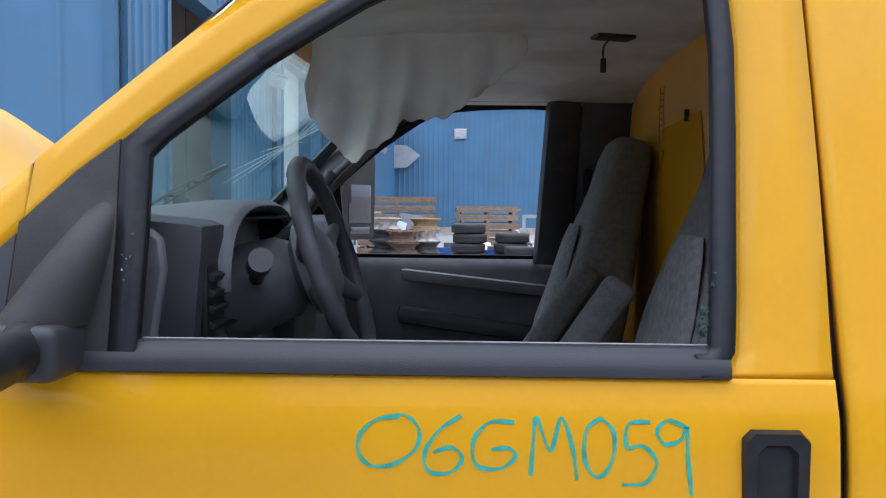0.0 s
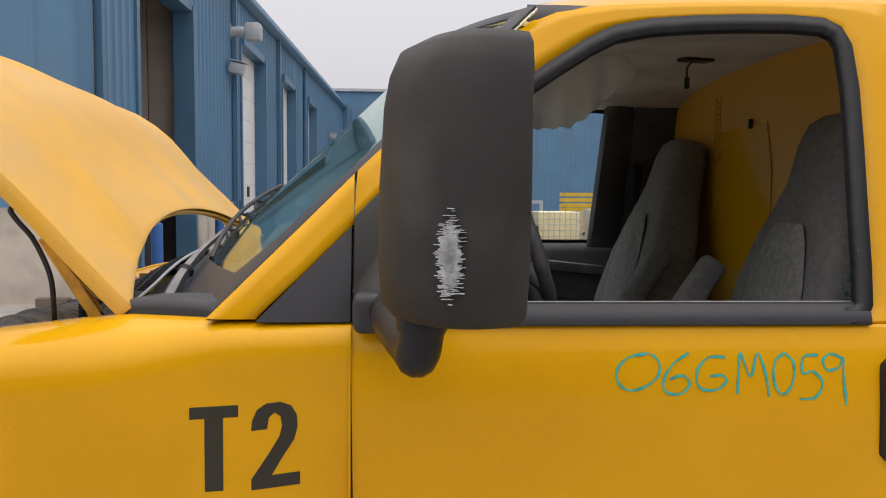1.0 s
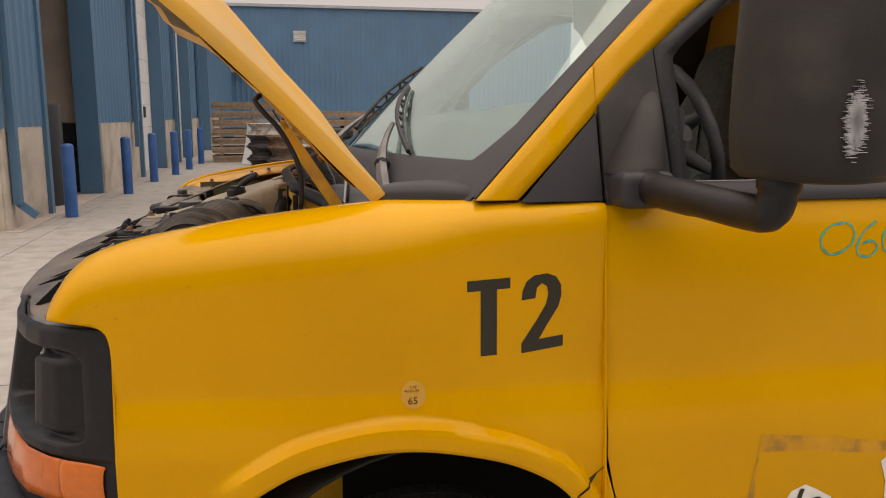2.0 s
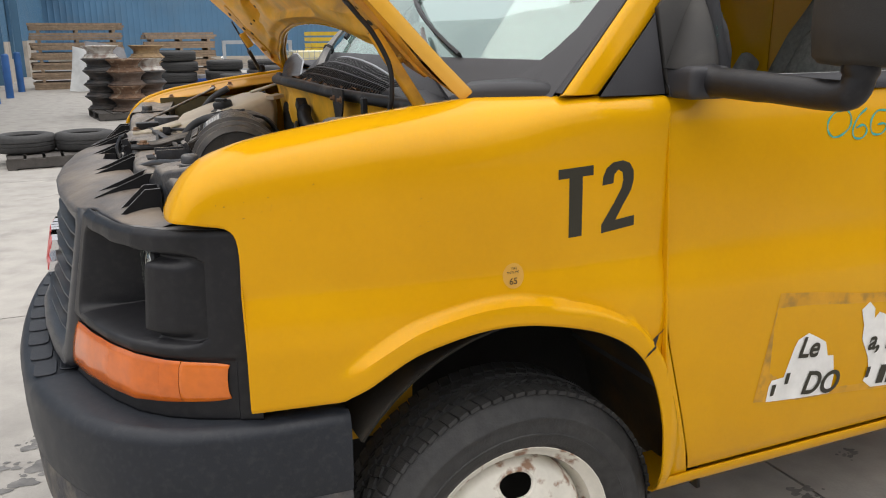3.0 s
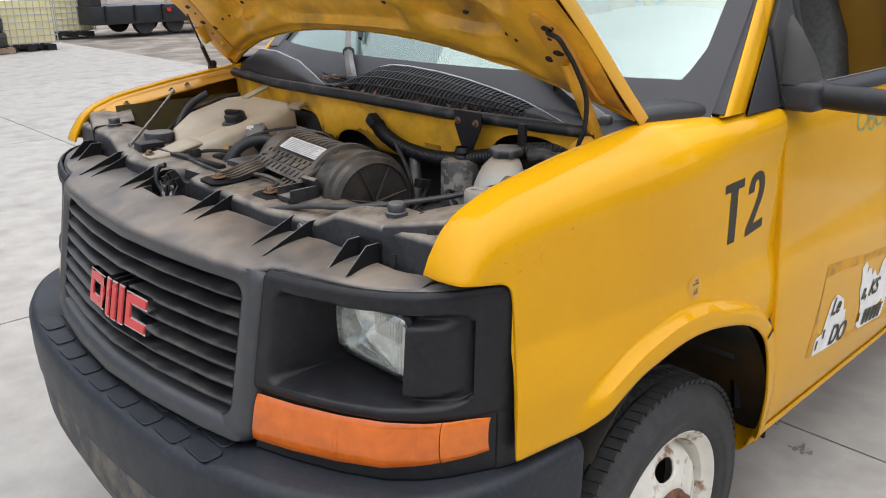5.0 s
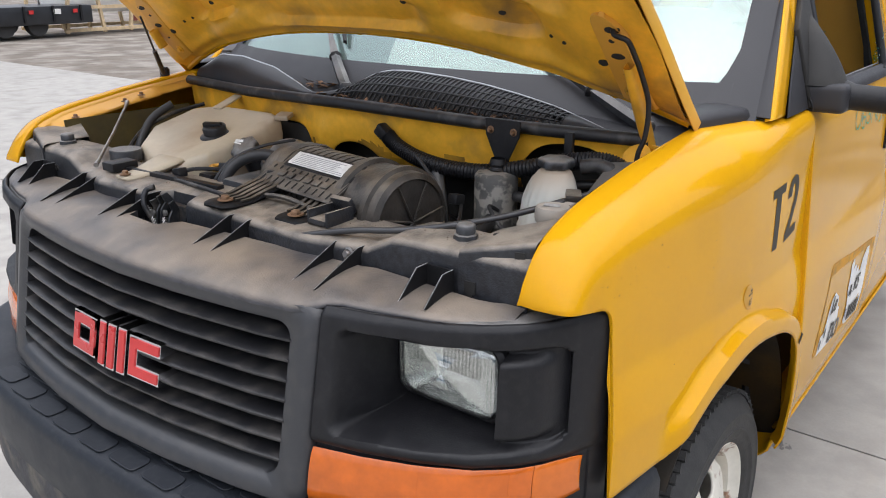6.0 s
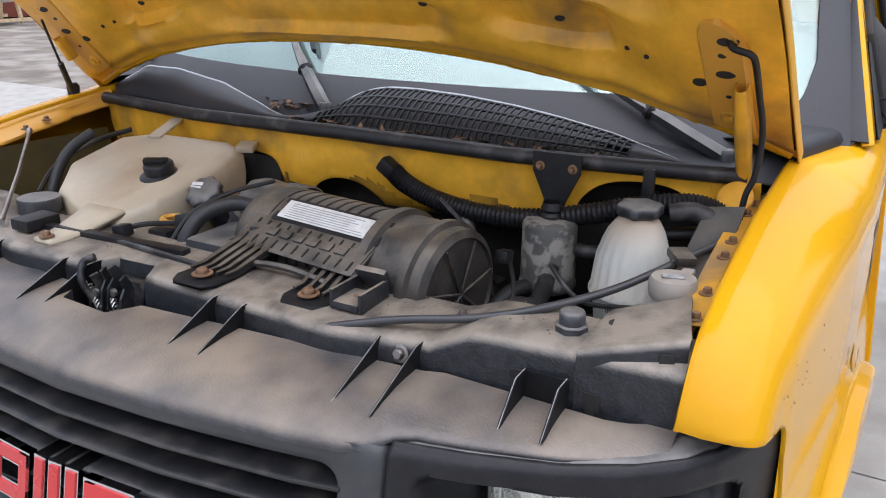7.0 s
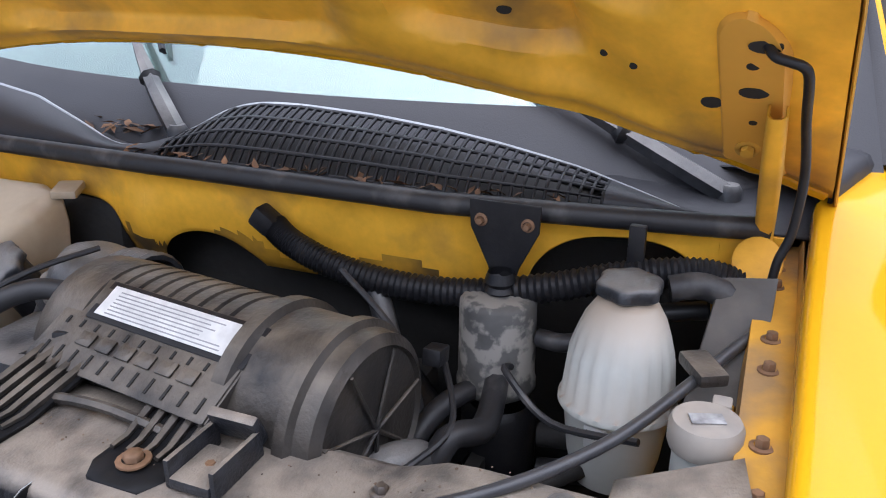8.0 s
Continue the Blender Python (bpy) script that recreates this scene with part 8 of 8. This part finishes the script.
# downspout, corner trim, eave
bm = bmesh.new()
box(bm, (-4.02, FY0 - 0.02, (BASE + EAVE) / 2), (0.16, 0.16, EAVE - BASE))
part("corner_trim", bm, BLUE_TRIM, shop)
bm = bmesh.new()
for z0, z1, o in ((0.35, EAVE, 0.12),):
    box(bm, (fac(9.55, 0.12), 9.55, (z0 + z1) / 2), (0.10, 0.13, z1 - z0))
box(bm, (fac(9.55, 0.21), 9.62, 0.27), (0.30, 0.13, 0.10), (0, 42, 12))
part("downspout", bm, BLUE_TRIM, shop, "blue rain downspout with kicked-out foot")
for yy in (18.0, 24.2, 30.0):
    bm = bmesh.new()
    box(bm, (fac(yy, 0.1), yy, EAVE / 2 + 0.4), (0.1, 0.12, EAVE - 0.8))
    part("downspout", bm, BLUE_TRIM, shop)
bm = bmesh.new()
grid(bm, [[(fac(q) + o, q, z) for q in (9.1, 46.2)] for o, z in ((0.0, EAVE - 0.25), (0.22, EAVE - 0.2), (0.24, EAVE), (-0.1, EAVE + 0.06), (-9, EAVE + 1.1))])
part("eave", bm, BLUE_TRIM, shop, thick=0.03, offset=0)
bm = bmesh.new()
box(bm, (-10, FY0 - 0.05, EAVE), (12.2, 0.2, 0.22))
part("eave", bm, BLUE_TRIM, shop)

far = tagged(new("wall_north"), "tall blue steel-sided building closing the yard", "building", kind="structure")
FARY, FARH = 46.0, 7.6
ribbed("siding", (-3.4, FARY), (17.5, FARY), 0.35, FARH, BLUE, far, 0.30, 0.03)
bm = bmesh.new()
box(bm, (7, FARY + 0.05, 0.2), (21, 0.2, 0.4))
part("concrete_footing", bm, CONCRETE_WALL, far)
bm = bmesh.new()
box(bm, (7, FARY - 0.05, FARH + 0.03), (21.2, 0.25, 0.16))
part("eave", bm, GREY_METAL, far, "pale metal eave trim")
bm = bmesh.new()
box(bm, (1.0, FARY - 0.08, 5.95), (0.74, 0.1, 0.62))
vent = part("vent", bm, GREY_METAL, far, "grey louvred wall vent")
for k in range(5):
    bm = bmesh.new()
    box(bm, (1.0, FARY - 0.145, 5.74 + 0.105 * k), (0.64, 0.03, 0.07), (35, 0, 0))
    part("louvre", bm, WHITE_DOOR, vent)
bm = bmesh.new()
prism(bm, [(0, 0), (0.95, 0.05), (1.75, 0.78), (0.95, 1.35), (0, 1.4)], 0.05, pose(-3.1, 45.6, 3.85, 90))
part("pointed_panel", bm, GREY_METAL, far, "pale grey pointed sheet on the wall")


def wall_lamp(y, z, big):
    w = thing("wall_lamp", "large grey cylindrical floodlight on the blue wall" if big else "small grey box floodlight on the blue wall", "lamp", Matrix.Translation((fac(y), y, z)), "wall lamps")
    bm = bmesh.new()
    if big:
        rbox(bm, (0.56, 0, 0), (0.40, 0.40, 0.44), 0.08)
    else:
        rbox(bm, (0.24, 0, 0), (0.34, 0.34, 0.26), 0.03, (0, 12, 0))
        box(bm, (0.30, 0, 0.16), (0.36, 0.40, 0.03), (0, 12, 0))
    part("housing", bm, GREY_METAL, w)
    bm = bmesh.new()
    r = 0.14 if big else 0.05
    lathe(bm, [(0, 0), (r * 1.5, 0), (r * 1.5, 0.03), (r, 0.04), (r, 0.40 if big else 0.12), (0, 0.40 if big else 0.12)], 20, Matrix.Rotation(radians(90), 4, "Y"))
    part("bracket", bm, GREY_METAL, w)
wall_lamp(18.0, 5.55, True)
wall_lamp(17.6, 4.6, False)
wall_lamp(38.5, 4.4, False)

def bollard(x, y, h=1.13):
    b = thing("bollard", "blue painted steel bollard", "bollard", Matrix.Translation((x, y, 0)), "bollards along the wall")
    bm = bmesh.new()
    lathe(bm, [(0.0, h), (0.05, h), (0.085, h - 0.02), (0.095, h - 0.05), (0.095, 0)], 20)
    part("post", bm, BOLLARD_M, b)
for x, y in ((-3.55, 10.85), (-4.6, 13.9), (-3.34, 14.5), (-3.26, 17.4), (-3.04, 19.6), (-2.90, 21.6), (-2.80, 24.2)):
    bollard(x, y)

# sheets and clutter by the wall
bm = bmesh.new()
box(bm, (-4.35, 8.8, 0.09), (0.42, 0.16, 0.16), (0, 0, 6))
tagged(part("timber_block", bm, mat("dark_timber", (0.13, 0.10, 0.08), 0.9, var=0.3)), "short dark timber block lying by the wall", "timber")
bm = bmesh.new()
lathe(bm, [(0, 1.75), (0.26, 1.75), (0.28, 1.7), (0.27, 0.9), (0.28, 0.85), (0.27, 0.0)], 20, Matrix.Translation((-4.3, 12.6, 0)))
tagged(part("barrel", bm, TRUCK_DARK), "tall black drum inside the doorway", "drum")


def plank_stack(name, x, y, n, w, length, gap, rot, label, material=WOOD):
    st = thing(name, label, "lumber stack", pose(x, y, 0, 0, 0, rot))
    rnd = random.Random(int(x * 7 + y))
    for k in range(n):
        bm = bmesh.new()
        if k % 4 == 3:
            for q in (-0.4, 0, 0.4):
                if q > -0.4:
                    part("spacer", bm, material, st)
                    bm = bmesh.new()
                box(bm, (q * length, 0, k * gap + gap / 2), (0.09, w, gap * 0.92))
        else:
            for q in range(4):
                if q:
                    bm = bmesh.new()
                box(bm, (rnd.uniform(-0.04, 0.04), -w / 2 + (q + 0.5) * w / 4, k * gap + gap / 2), (length + rnd.uniform(-0.1, 0.05), w / 4 - 0.012, gap * 0.9))
                if q < 3:
                    part("plank", bm, material, st)
        part("plank", bm, material, st)
    return st


WOOD_DARK = mat("dark_pallet_wood", (0.075, 0.068, 0.062), 0.85, var=0.3, scale=9, bump=0.3, bscale=40, rand=0.2)


def pallet(x, y, rot, w=1.2, d=1.0, z=0, material=WOOD):
    p = thing("pallet", "dark weathered wooden pallet on the concrete" if material == WOOD_DARK else "weathered brown wooden pallet on the concrete", "pallet", pose(x, y, z, 0, 0, rot), "pallets")
    for k in range(6):
        bm = bmesh.new()
        box(bm, (-w / 2 + (k + 0.5) * w / 6, 0, 0.13), (w / 6 - 0.035, d, 0.02))
        part("deck_board", bm, material, p)
    for q in (-1, 0, 1):
        bm = bmesh.new()
        box(bm, (0, q * (d / 2 - 0.05), 0.07), (w, 0.09, 0.10))
        part("stringer", bm, material, p)
    for q in (-1, 1):
        bm = bmesh.new()
        box(bm, (q * (w / 2 - 0.06), 0, 0.011), (0.1, d, 0.02))
        part("foot_board", bm, material, p)


TYRE_MESHES = {}
def loose_tyre(x, y, z, R=0.5, H=0.26, tilt=0):
    key = (R, H)
    if key not in TYRE_MESHES:
        bm = bmesh.new()
        r = R * 0.54
        lathe(bm, [(r, -H * 0.36), (r + 0.02, -H * 0.46), (R * 0.78, -H * 0.5), (R * 0.94, -H * 0.44), (R, -H * 0.33), (R, -H * 0.12), (R - 0.012, -H * 0.1), (R, -H * 0.08), (R, H * 0.08), (R - 0.012, H * 0.1), (R, H * 0.12),
                   (R, H * 0.33), (R * 0.94, H * 0.44), (R * 0.78, H * 0.5), (r + 0.02, H * 0.46), (r, H * 0.36), (r + 0.03, 0), (r, -H * 0.36)], 28)
        TYRE_MESHES[key] = part("tyre", bm, RUBBER)
        ob = TYRE_MESHES[key]
    else:
        ob = TYRE_MESHES[key].copy()
        scene.collection.objects.link(ob)
    ob.matrix_world = pose(x, y, z + H / 2, tilt, 0, x * 57 % 90)
    return tagged(ob, "worn black tyre lying in a stack", "tyre", "stacked tyres")


def rim(x, y, z, material, R=0.34, H=0.245):
    bm = bmesh.new()
    lathe(bm, [(R, 0), (R + 0.005, 0.015), (R - 0.02, 0.025), (R - 0.045, 0.05), (R - 0.05, 0.07), (R - 0.095, 0.09), (R - 0.095, 0.165), (R - 0.05, 0.185), (R - 0.02, H - 0.03), (R + 0.005, H - 0.015), (R, H), (R - 0.03, H - 0.015), (R - 0.105, 0.12), (0.08, 0.13), (0.08, 0.11), (R - 0.105, 0.10), (R - 0.03, 0.015), (R, 0)], 28, pose(x, y, z, 0, 0, x * 99 % 60))
    tagged(part("wheel_rim", bm, material), "bare steel truck rim in a stack", "wheel rim", "stacked rims")
RIM_BROWN = mat("rusty_brown_rim", (0.095, 0.062, 0.045), 0.75, var=0.3, scale=9, bump=0.2, dirt=(0.20, 0.165, 0.14), amount=0.45, dscale=7)
RIM_DARK = mat("dark_grey_rim", (0.045, 0.043, 0.043), 0.6, var=0.3, scale=9, bump=0.2, dirt=(0.13, 0.10, 0.085), amount=0.5, dscale=7)
RIM_RUST = mat("flaking_rusty_rim", (0.15, 0.085, 0.05), 0.8, var=0.35, scale=12, bump=0.3, dirt=(0.36, 0.29, 0.22), amount=0.8, dscale=9, lo=0.55, hi=0.66)
RIM_TAN = mat("tan_rim_paint", (0.36, 0.25, 0.13), 0.7, var=0.2, scale=9, bump=0.15, dirt=(0.14, 0.08, 0.05), amount=0.6, dscale=7)
RIM_PALE = mat("pale_rim_paint", (0.55, 0.53, 0.49), 0.6, var=0.15, scale=9, bump=0.1, dirt=(0.18, 0.09, 0.05), amount=0.8, dscale=8)
pallet(-0.26, 14.85, 8, 1.35, 1.3, 0, WOOD_DARK)
for cx, cy, ms in ((-0.70, 15.3, (RIM_DARK, RIM_DARK, RIM_DARK, RIM_DARK, RIM_PALE)), (-0.27, 14.60, (RIM_BROWN, RIM_RUST, RIM_BROWN, RIM_RUST)), (0.16, 15.15, (RIM_BROWN, RIM_BROWN, RIM_DARK, RIM_PALE, RIM_TAN))):
    for k, mt in enumerate(ms):
        rim(cx + 0.012 * (-1) ** k, cy, 0.142 + k * 0.247, mt)
pallet(-1.35, 8.95, 4, 1.25, 1.05, 0, WOOD_DARK)
for x, y, n in ((-1.05, 9.0, 1), (-1.75, 9.0, 1)):
    for k in range(n):
        loose_tyre(x, y, 0.145 + k * 0.24, 0.36, 0.23)
for x, y, n, R, H in ((1.18, 19.5, 4, 0.46, 0.26), (2.32, 19.6, 3, 0.46, 0.265), (2.50, 18.75, 2, 0.40, 0.24), (3.56, 18.5, 2, 0.50, 0.33), (3.45, 20.0, 3, 0.46, 0.26)):
    pallet(x, y, 3, 1.1, 0.8, 0, WOOD_DARK if x < 2.4 else WOOD)
    for k in range(n):
        loose_tyre(x + 0.02 * (-1) ** k, y, 0.145 + k * H, R, H)

plank_stack("lumber_stack", -1.2, 25.5, 27, 1.2, 2.6, 0.072, 3, "tall stack of weathered boards with spacers")
plank_stack("lumber_stack", 1.9, 26.5, 23, 1.2, 2.2, 0.072, 2, "stack of weathered boards with spacers")
# open steel frame
fr = thing("scrap_rack", "pale grey rectangular steel frame standing among scrap", "frame", pose(4.08, 24.2, 0))
for c, s3 in (((-1.05, 0, 0.69), (0.10, 0.10, 1.38)), ((1.05, 0, 0.69), (0.10, 0.10, 1.38)), ((0, 0, 1.34), (2.2, 0.11, 0.11)), ((0, 0, 0.5), (2.1, 0.06, 0.06))):
    bm = bmesh.new()
    box(bm, c, s3)
    part("bar", bm, GREY_METAL, fr)


def tote(x, y, rot):
    t = thing("liquid_tote", "yellowish plastic liquid tote in a steel cage", "tote", pose(x, y, 0, 0, 0, rot), "liquid totes")
    bm = bmesh.new()
    rbox(bm, (0, 0, 0.66), (1.12, 0.94, 0.98), 0.06)
    part("bottle", bm, TOTE, t)
    for k in range(7):
        z = 0.2 + k * 0.155
        for e in (-1, 1):
            for p0, p1 in (((-0.59, e * 0.50, z), (0.59, e * 0.50, z)), ((e * 0.59, -0.50, z), (e * 0.59, 0.50, z))):
                bm = bmesh.new()
                tube(bm, [p0, p1], 0.011, 6)
                part("cage_bar", bm, GREY_METAL, t)
    for k in range(9):
        for e in (-1, 1):
            bm = bmesh.new()
            tube(bm, [(-0.59 + k * 0.1475, e * 0.51, 0.15), (-0.59 + k * 0.1475, e * 0.51, 1.17)], 0.009, 6)
            part("cage_upright", bm, GREY_METAL, t)
            if k < 8:
                bm = bmesh.new()
                tube(bm, [(e * 0.6, -0.50 + k * 0.143, 0.15), (e * 0.6, -0.50 + k * 0.143, 1.17)], 0.009, 6)
                part("cage_upright", bm, GREY_METAL, t)
    for q in (-0.45, 0, 0.45):
        bm = bmesh.new()
        box(bm, (q, 0, 0.07), (0.2, 0.96, 0.14))
        part("pallet_foot", bm, PLASTIC_BLACK, t)
tote(4.55, 18.9, 4)
tote(6.9, 22.6, 0)

# blue and yellow crates stacked by the far wall
YCRATE = mat("yellow_crate_plastic", (0.62, 0.42, 0.03), 0.5, var=0.1)
for k in range(3):
    c = thing("crate", "yellow plastic crate in a stack", "crate", pose(7.0, 27.0, k * 0.555), "stacked crates")
    bm = bmesh.new()
    for e in (-1, 1):
        for q in range(3):
            box(bm, (0, e * 0.48, 0.08 + q * 0.2), (1.15, 0.03, 0.13))
            box(bm, (e * 0.57, 0, 0.08 + q * 0.2), (0.03, 0.96, 0.13))
    box(bm, (0, 0, 0.05), (1.15, 0.96, 0.05))
    part("crate_body", bm, YCRATE, c)

# black trailer and a crated boat hull beyond the concrete
tr = thing("trailer", "black steel trailer parked on bare earth", "trailer", pose(9.2, 22.6, 0, 0, 0, 8))
bm = bmesh.new()
rbox(bm, (0, 0, 0.58), (4.4, 1.9, 0.5), 0.03)
part("bed", bm, TRUCK_DARK, tr)
bm = bmesh.new()
rbox(bm, (-2.0, 0, 1.05), (0.3, 1.8, 0.7), 0.03)
part("headboard", bm, TRUCK_DARK, tr)
for k in range(5):
    bm = bmesh.new()
    box(bm, (-1.8 + 0.9 * k, -0.97, 0.62), (0.06, 0.05, 0.44))
    part("stake", bm, PLASTIC_BLACK, tr)
for x in (-0.5, 0.5):
    for y in (-0.8, 0.8):
        bm = bmesh.new()
        lathe(bm, [(0.0, -0.09), (0.16, -0.1), (0.32, -0.1), (0.34, -0.05), (0.34, 0.05), (0.32, 0.1), (0.16, 0.1), (0.0, 0.09)], 20, pose(x, y * 0.85, 0.34, 90))
        part("wheel", bm, RUBBER, tr)
for x in (0.2, 1.6):
    bm = bmesh.new()
    box(bm, (x, -0.985, 0.68), (0.14, 0.02, 0.1))
    part("tail_light", bm, BADGE_RED, tr, "red lamp")
bm = bmesh.new()
box(bm, (1.0, -0.985, 0.68), (0.24, 0.02, 0.14))
part("plate", bm, PAPER, tr)
boat = thing("crated_hull", "white shrink-wrapped hull on a timber cradle", "boat", pose(13.0, 23.5, 0, 0, 0, 5))
bm = bmesh.new()
rows = []
for q in np.linspace(-1, 1, 13):
    w = 0.9 * (1 - abs(q) ** 3) + 0.05
    rows.append([(q * 2.4, w * math.cos(a), 1.0 + 0.75 * math.sin(a) * (1 - 0.3 * q * q)) for a in np.linspace(-0.6, math.pi + 0.6, 15)])
grid(bm, rows)
part("hull", bm, TARP, boat, thick=0.02, offset=0)
for k in range(5):
    for e in (-1, 1):
        bm = bmesh.new()
        box(bm, (-2.2 + 1.1 * k, e * 1.05, 0.6), (0.09, 0.09, 1.2), (0, 8 * (-1) ** k, 0))
        part("cradle_post", bm, WOOD_NEW, boat)
for e in (-1, 1):
    for z in (0.1, 0.75, 1.15):
        bm = bmesh.new()
        box(bm, (0, e * 1.1, z), (4.8, 0.05, 0.1))
        part("cradle_rail", bm, WOOD_NEW, boat)
bm = bmesh.new()
rbox(bm, (16.6, 26.0, 0.7), (1.8, 1.5, 1.4), 0.05)
tagged(part("steel_bin", bm, mat("rust_red_bin", (0.20, 0.05, 0.03), 0.7, var=0.2)), "rust-red steel bin on bare earth", "bin")

# long plain unseen shed added behind the way, to darken reflections; closes the yard
shed = tagged(new("added_wall_south"), "long plain grey-blue shed, unseen, added to darken reflections", "building", kind="structure")
bm = bmesh.new()
box(bm, (-2, -19.0, 2.6), (60, 6.0, 5.2))
part("added_shed_body", bm, mat("grey_blue_siding", (0.12, 0.16, 0.20), 0.6, var=0.1, scale=0.6, bump=0.02), shed)

# loose scrap between the tyres and the lumber
rnd = random.Random(17)
SCRAP_W = mat("dented_white_sheet", (0.66, 0.67, 0.66), 0.45, var=0.1, scale=5, bump=0.08)
SCRAP_G = mat("grey_scrap_steel", (0.17, 0.17, 0.175), 0.5, metal=0.5, var=0.2, scale=6, bump=0.1)
BLUE_BIN = mat("blue_plastic_bin", (0.03, 0.09, 0.32), 0.45, var=0.1, scale=4)
for x, y, w, h, rot, tilt, mt, lab in ((-0.25, 23.4, 1.1, 1.5, 20, 24, SCRAP_G, "bent dark steel panel leaning on scrap"), (-1.2, 22.9, 0.7, 1.3, -30, 18, SCRAP_W, "dented white sheet leaning on lumber"),
                                       (1.6, 23.6, 0.9, 0.8, 10, 50, SCRAP_W, "dented white sheet lying on scrap"), (3.0, 23.0, 0.8, 0.7, -15, 60, SCRAP_W, "dented white sheet lying on scrap"), (5.3, 23.8, 1.0, 0.9, 35, 55, SCRAP_G, "bent dark steel panel leaning on scrap")):
    bm = bmesh.new()
    grid(bm, [[Vector((w * (u - 0.5), 0.05 * math.sin(4 * u + 3 * v), h * v * (1 - 0.15 * u))) for u in np.linspace(0, 1, 7)] for v in np.linspace(0, 1, 6)])
    o = part("bent_sheet", bm, mt, None, thick=0.012, offset=0)
    o.matrix_world = pose(x, y, 0.05, -tilt, 0, rot)
    tagged(o, lab, "scrap", "bent sheets")
for k in range(11):
    x, y = rnd.uniform(0.2, 5.6), rnd.uniform(22.6, 24.6)
    bm = bmesh.new()
    a = rnd.uniform(0, 6.3)
    up = rnd.uniform(0.25, 1.0)
    l = rnd.uniform(0.7, 1.5)
    tube(bm, [(x, y, 0.02), (x + math.cos(a) * l * 0.5, y + math.sin(a) * 0.3, up * 0.5), (x + math.cos(a) * l, y + math.sin(a) * 0.6, up)], rnd.choice((0.025, 0.04, 0.05)), 6)
    tagged(part("scrap_bar", bm, rnd.choice((SCRAP_W, SCRAP_G, RUST))), "bent scrap metal bar sticking out of a heap", "scrap", "scrap bars")
for x, y in ((1.75, 20.9), (5.2, 21.4), (0.4, 21.9)):
    bm = bmesh.new()
    rows = []
    for g, z in ((0.9, 0.0), (1.0, 0.36), (1.05, 0.36), (1.05, 0.40), (0.96, 0.40), (0.86, 0.04)):
        rows.append([(x + p * g, y + q * g, z) for p, q in rounded(0.3, 0.22, 0.04)])
    vs = grid(bm, rows, closed=True)
    bm.faces.new(vs[-1])
    tagged(part("plastic_bin", bm, BLUE_BIN), "blue plastic bin among the tyres", "bin", "blue bins")
for x, y, s3 in ((0.9, 23.5, 0.5), (2.2, 23.1, 0.42), (4.2, 22.8, 0.46), (5.0, 24.4, 0.55), (2.9, 24.6, 0.5)):
    bm = bmesh.new()
    rbox(bm, (x, y, s3 / 2), (s3 * 1.7, s3, s3), 0.04, (0, 0, x * 50 % 70))
    tagged(part("scrap_engine", bm, SCRAP_G), "dark lump of scrap machinery on the ground", "scrap", "scrap lumps")

# unseen building, added to darken what the van's side reflects
east = tagged(new("added_wall_east"), "plain grey-blue building, unseen, added to darken reflections in the paint", "building", kind="structure")
bm = bmesh.new()
box(bm, (33, -6, 3.6), (6.0, 34, 7.2))
part("added_shed_body", bm, mat("grey_siding", (0.14, 0.16, 0.18), 0.6, var=0.1, scale=0.6, bump=0.02), east)
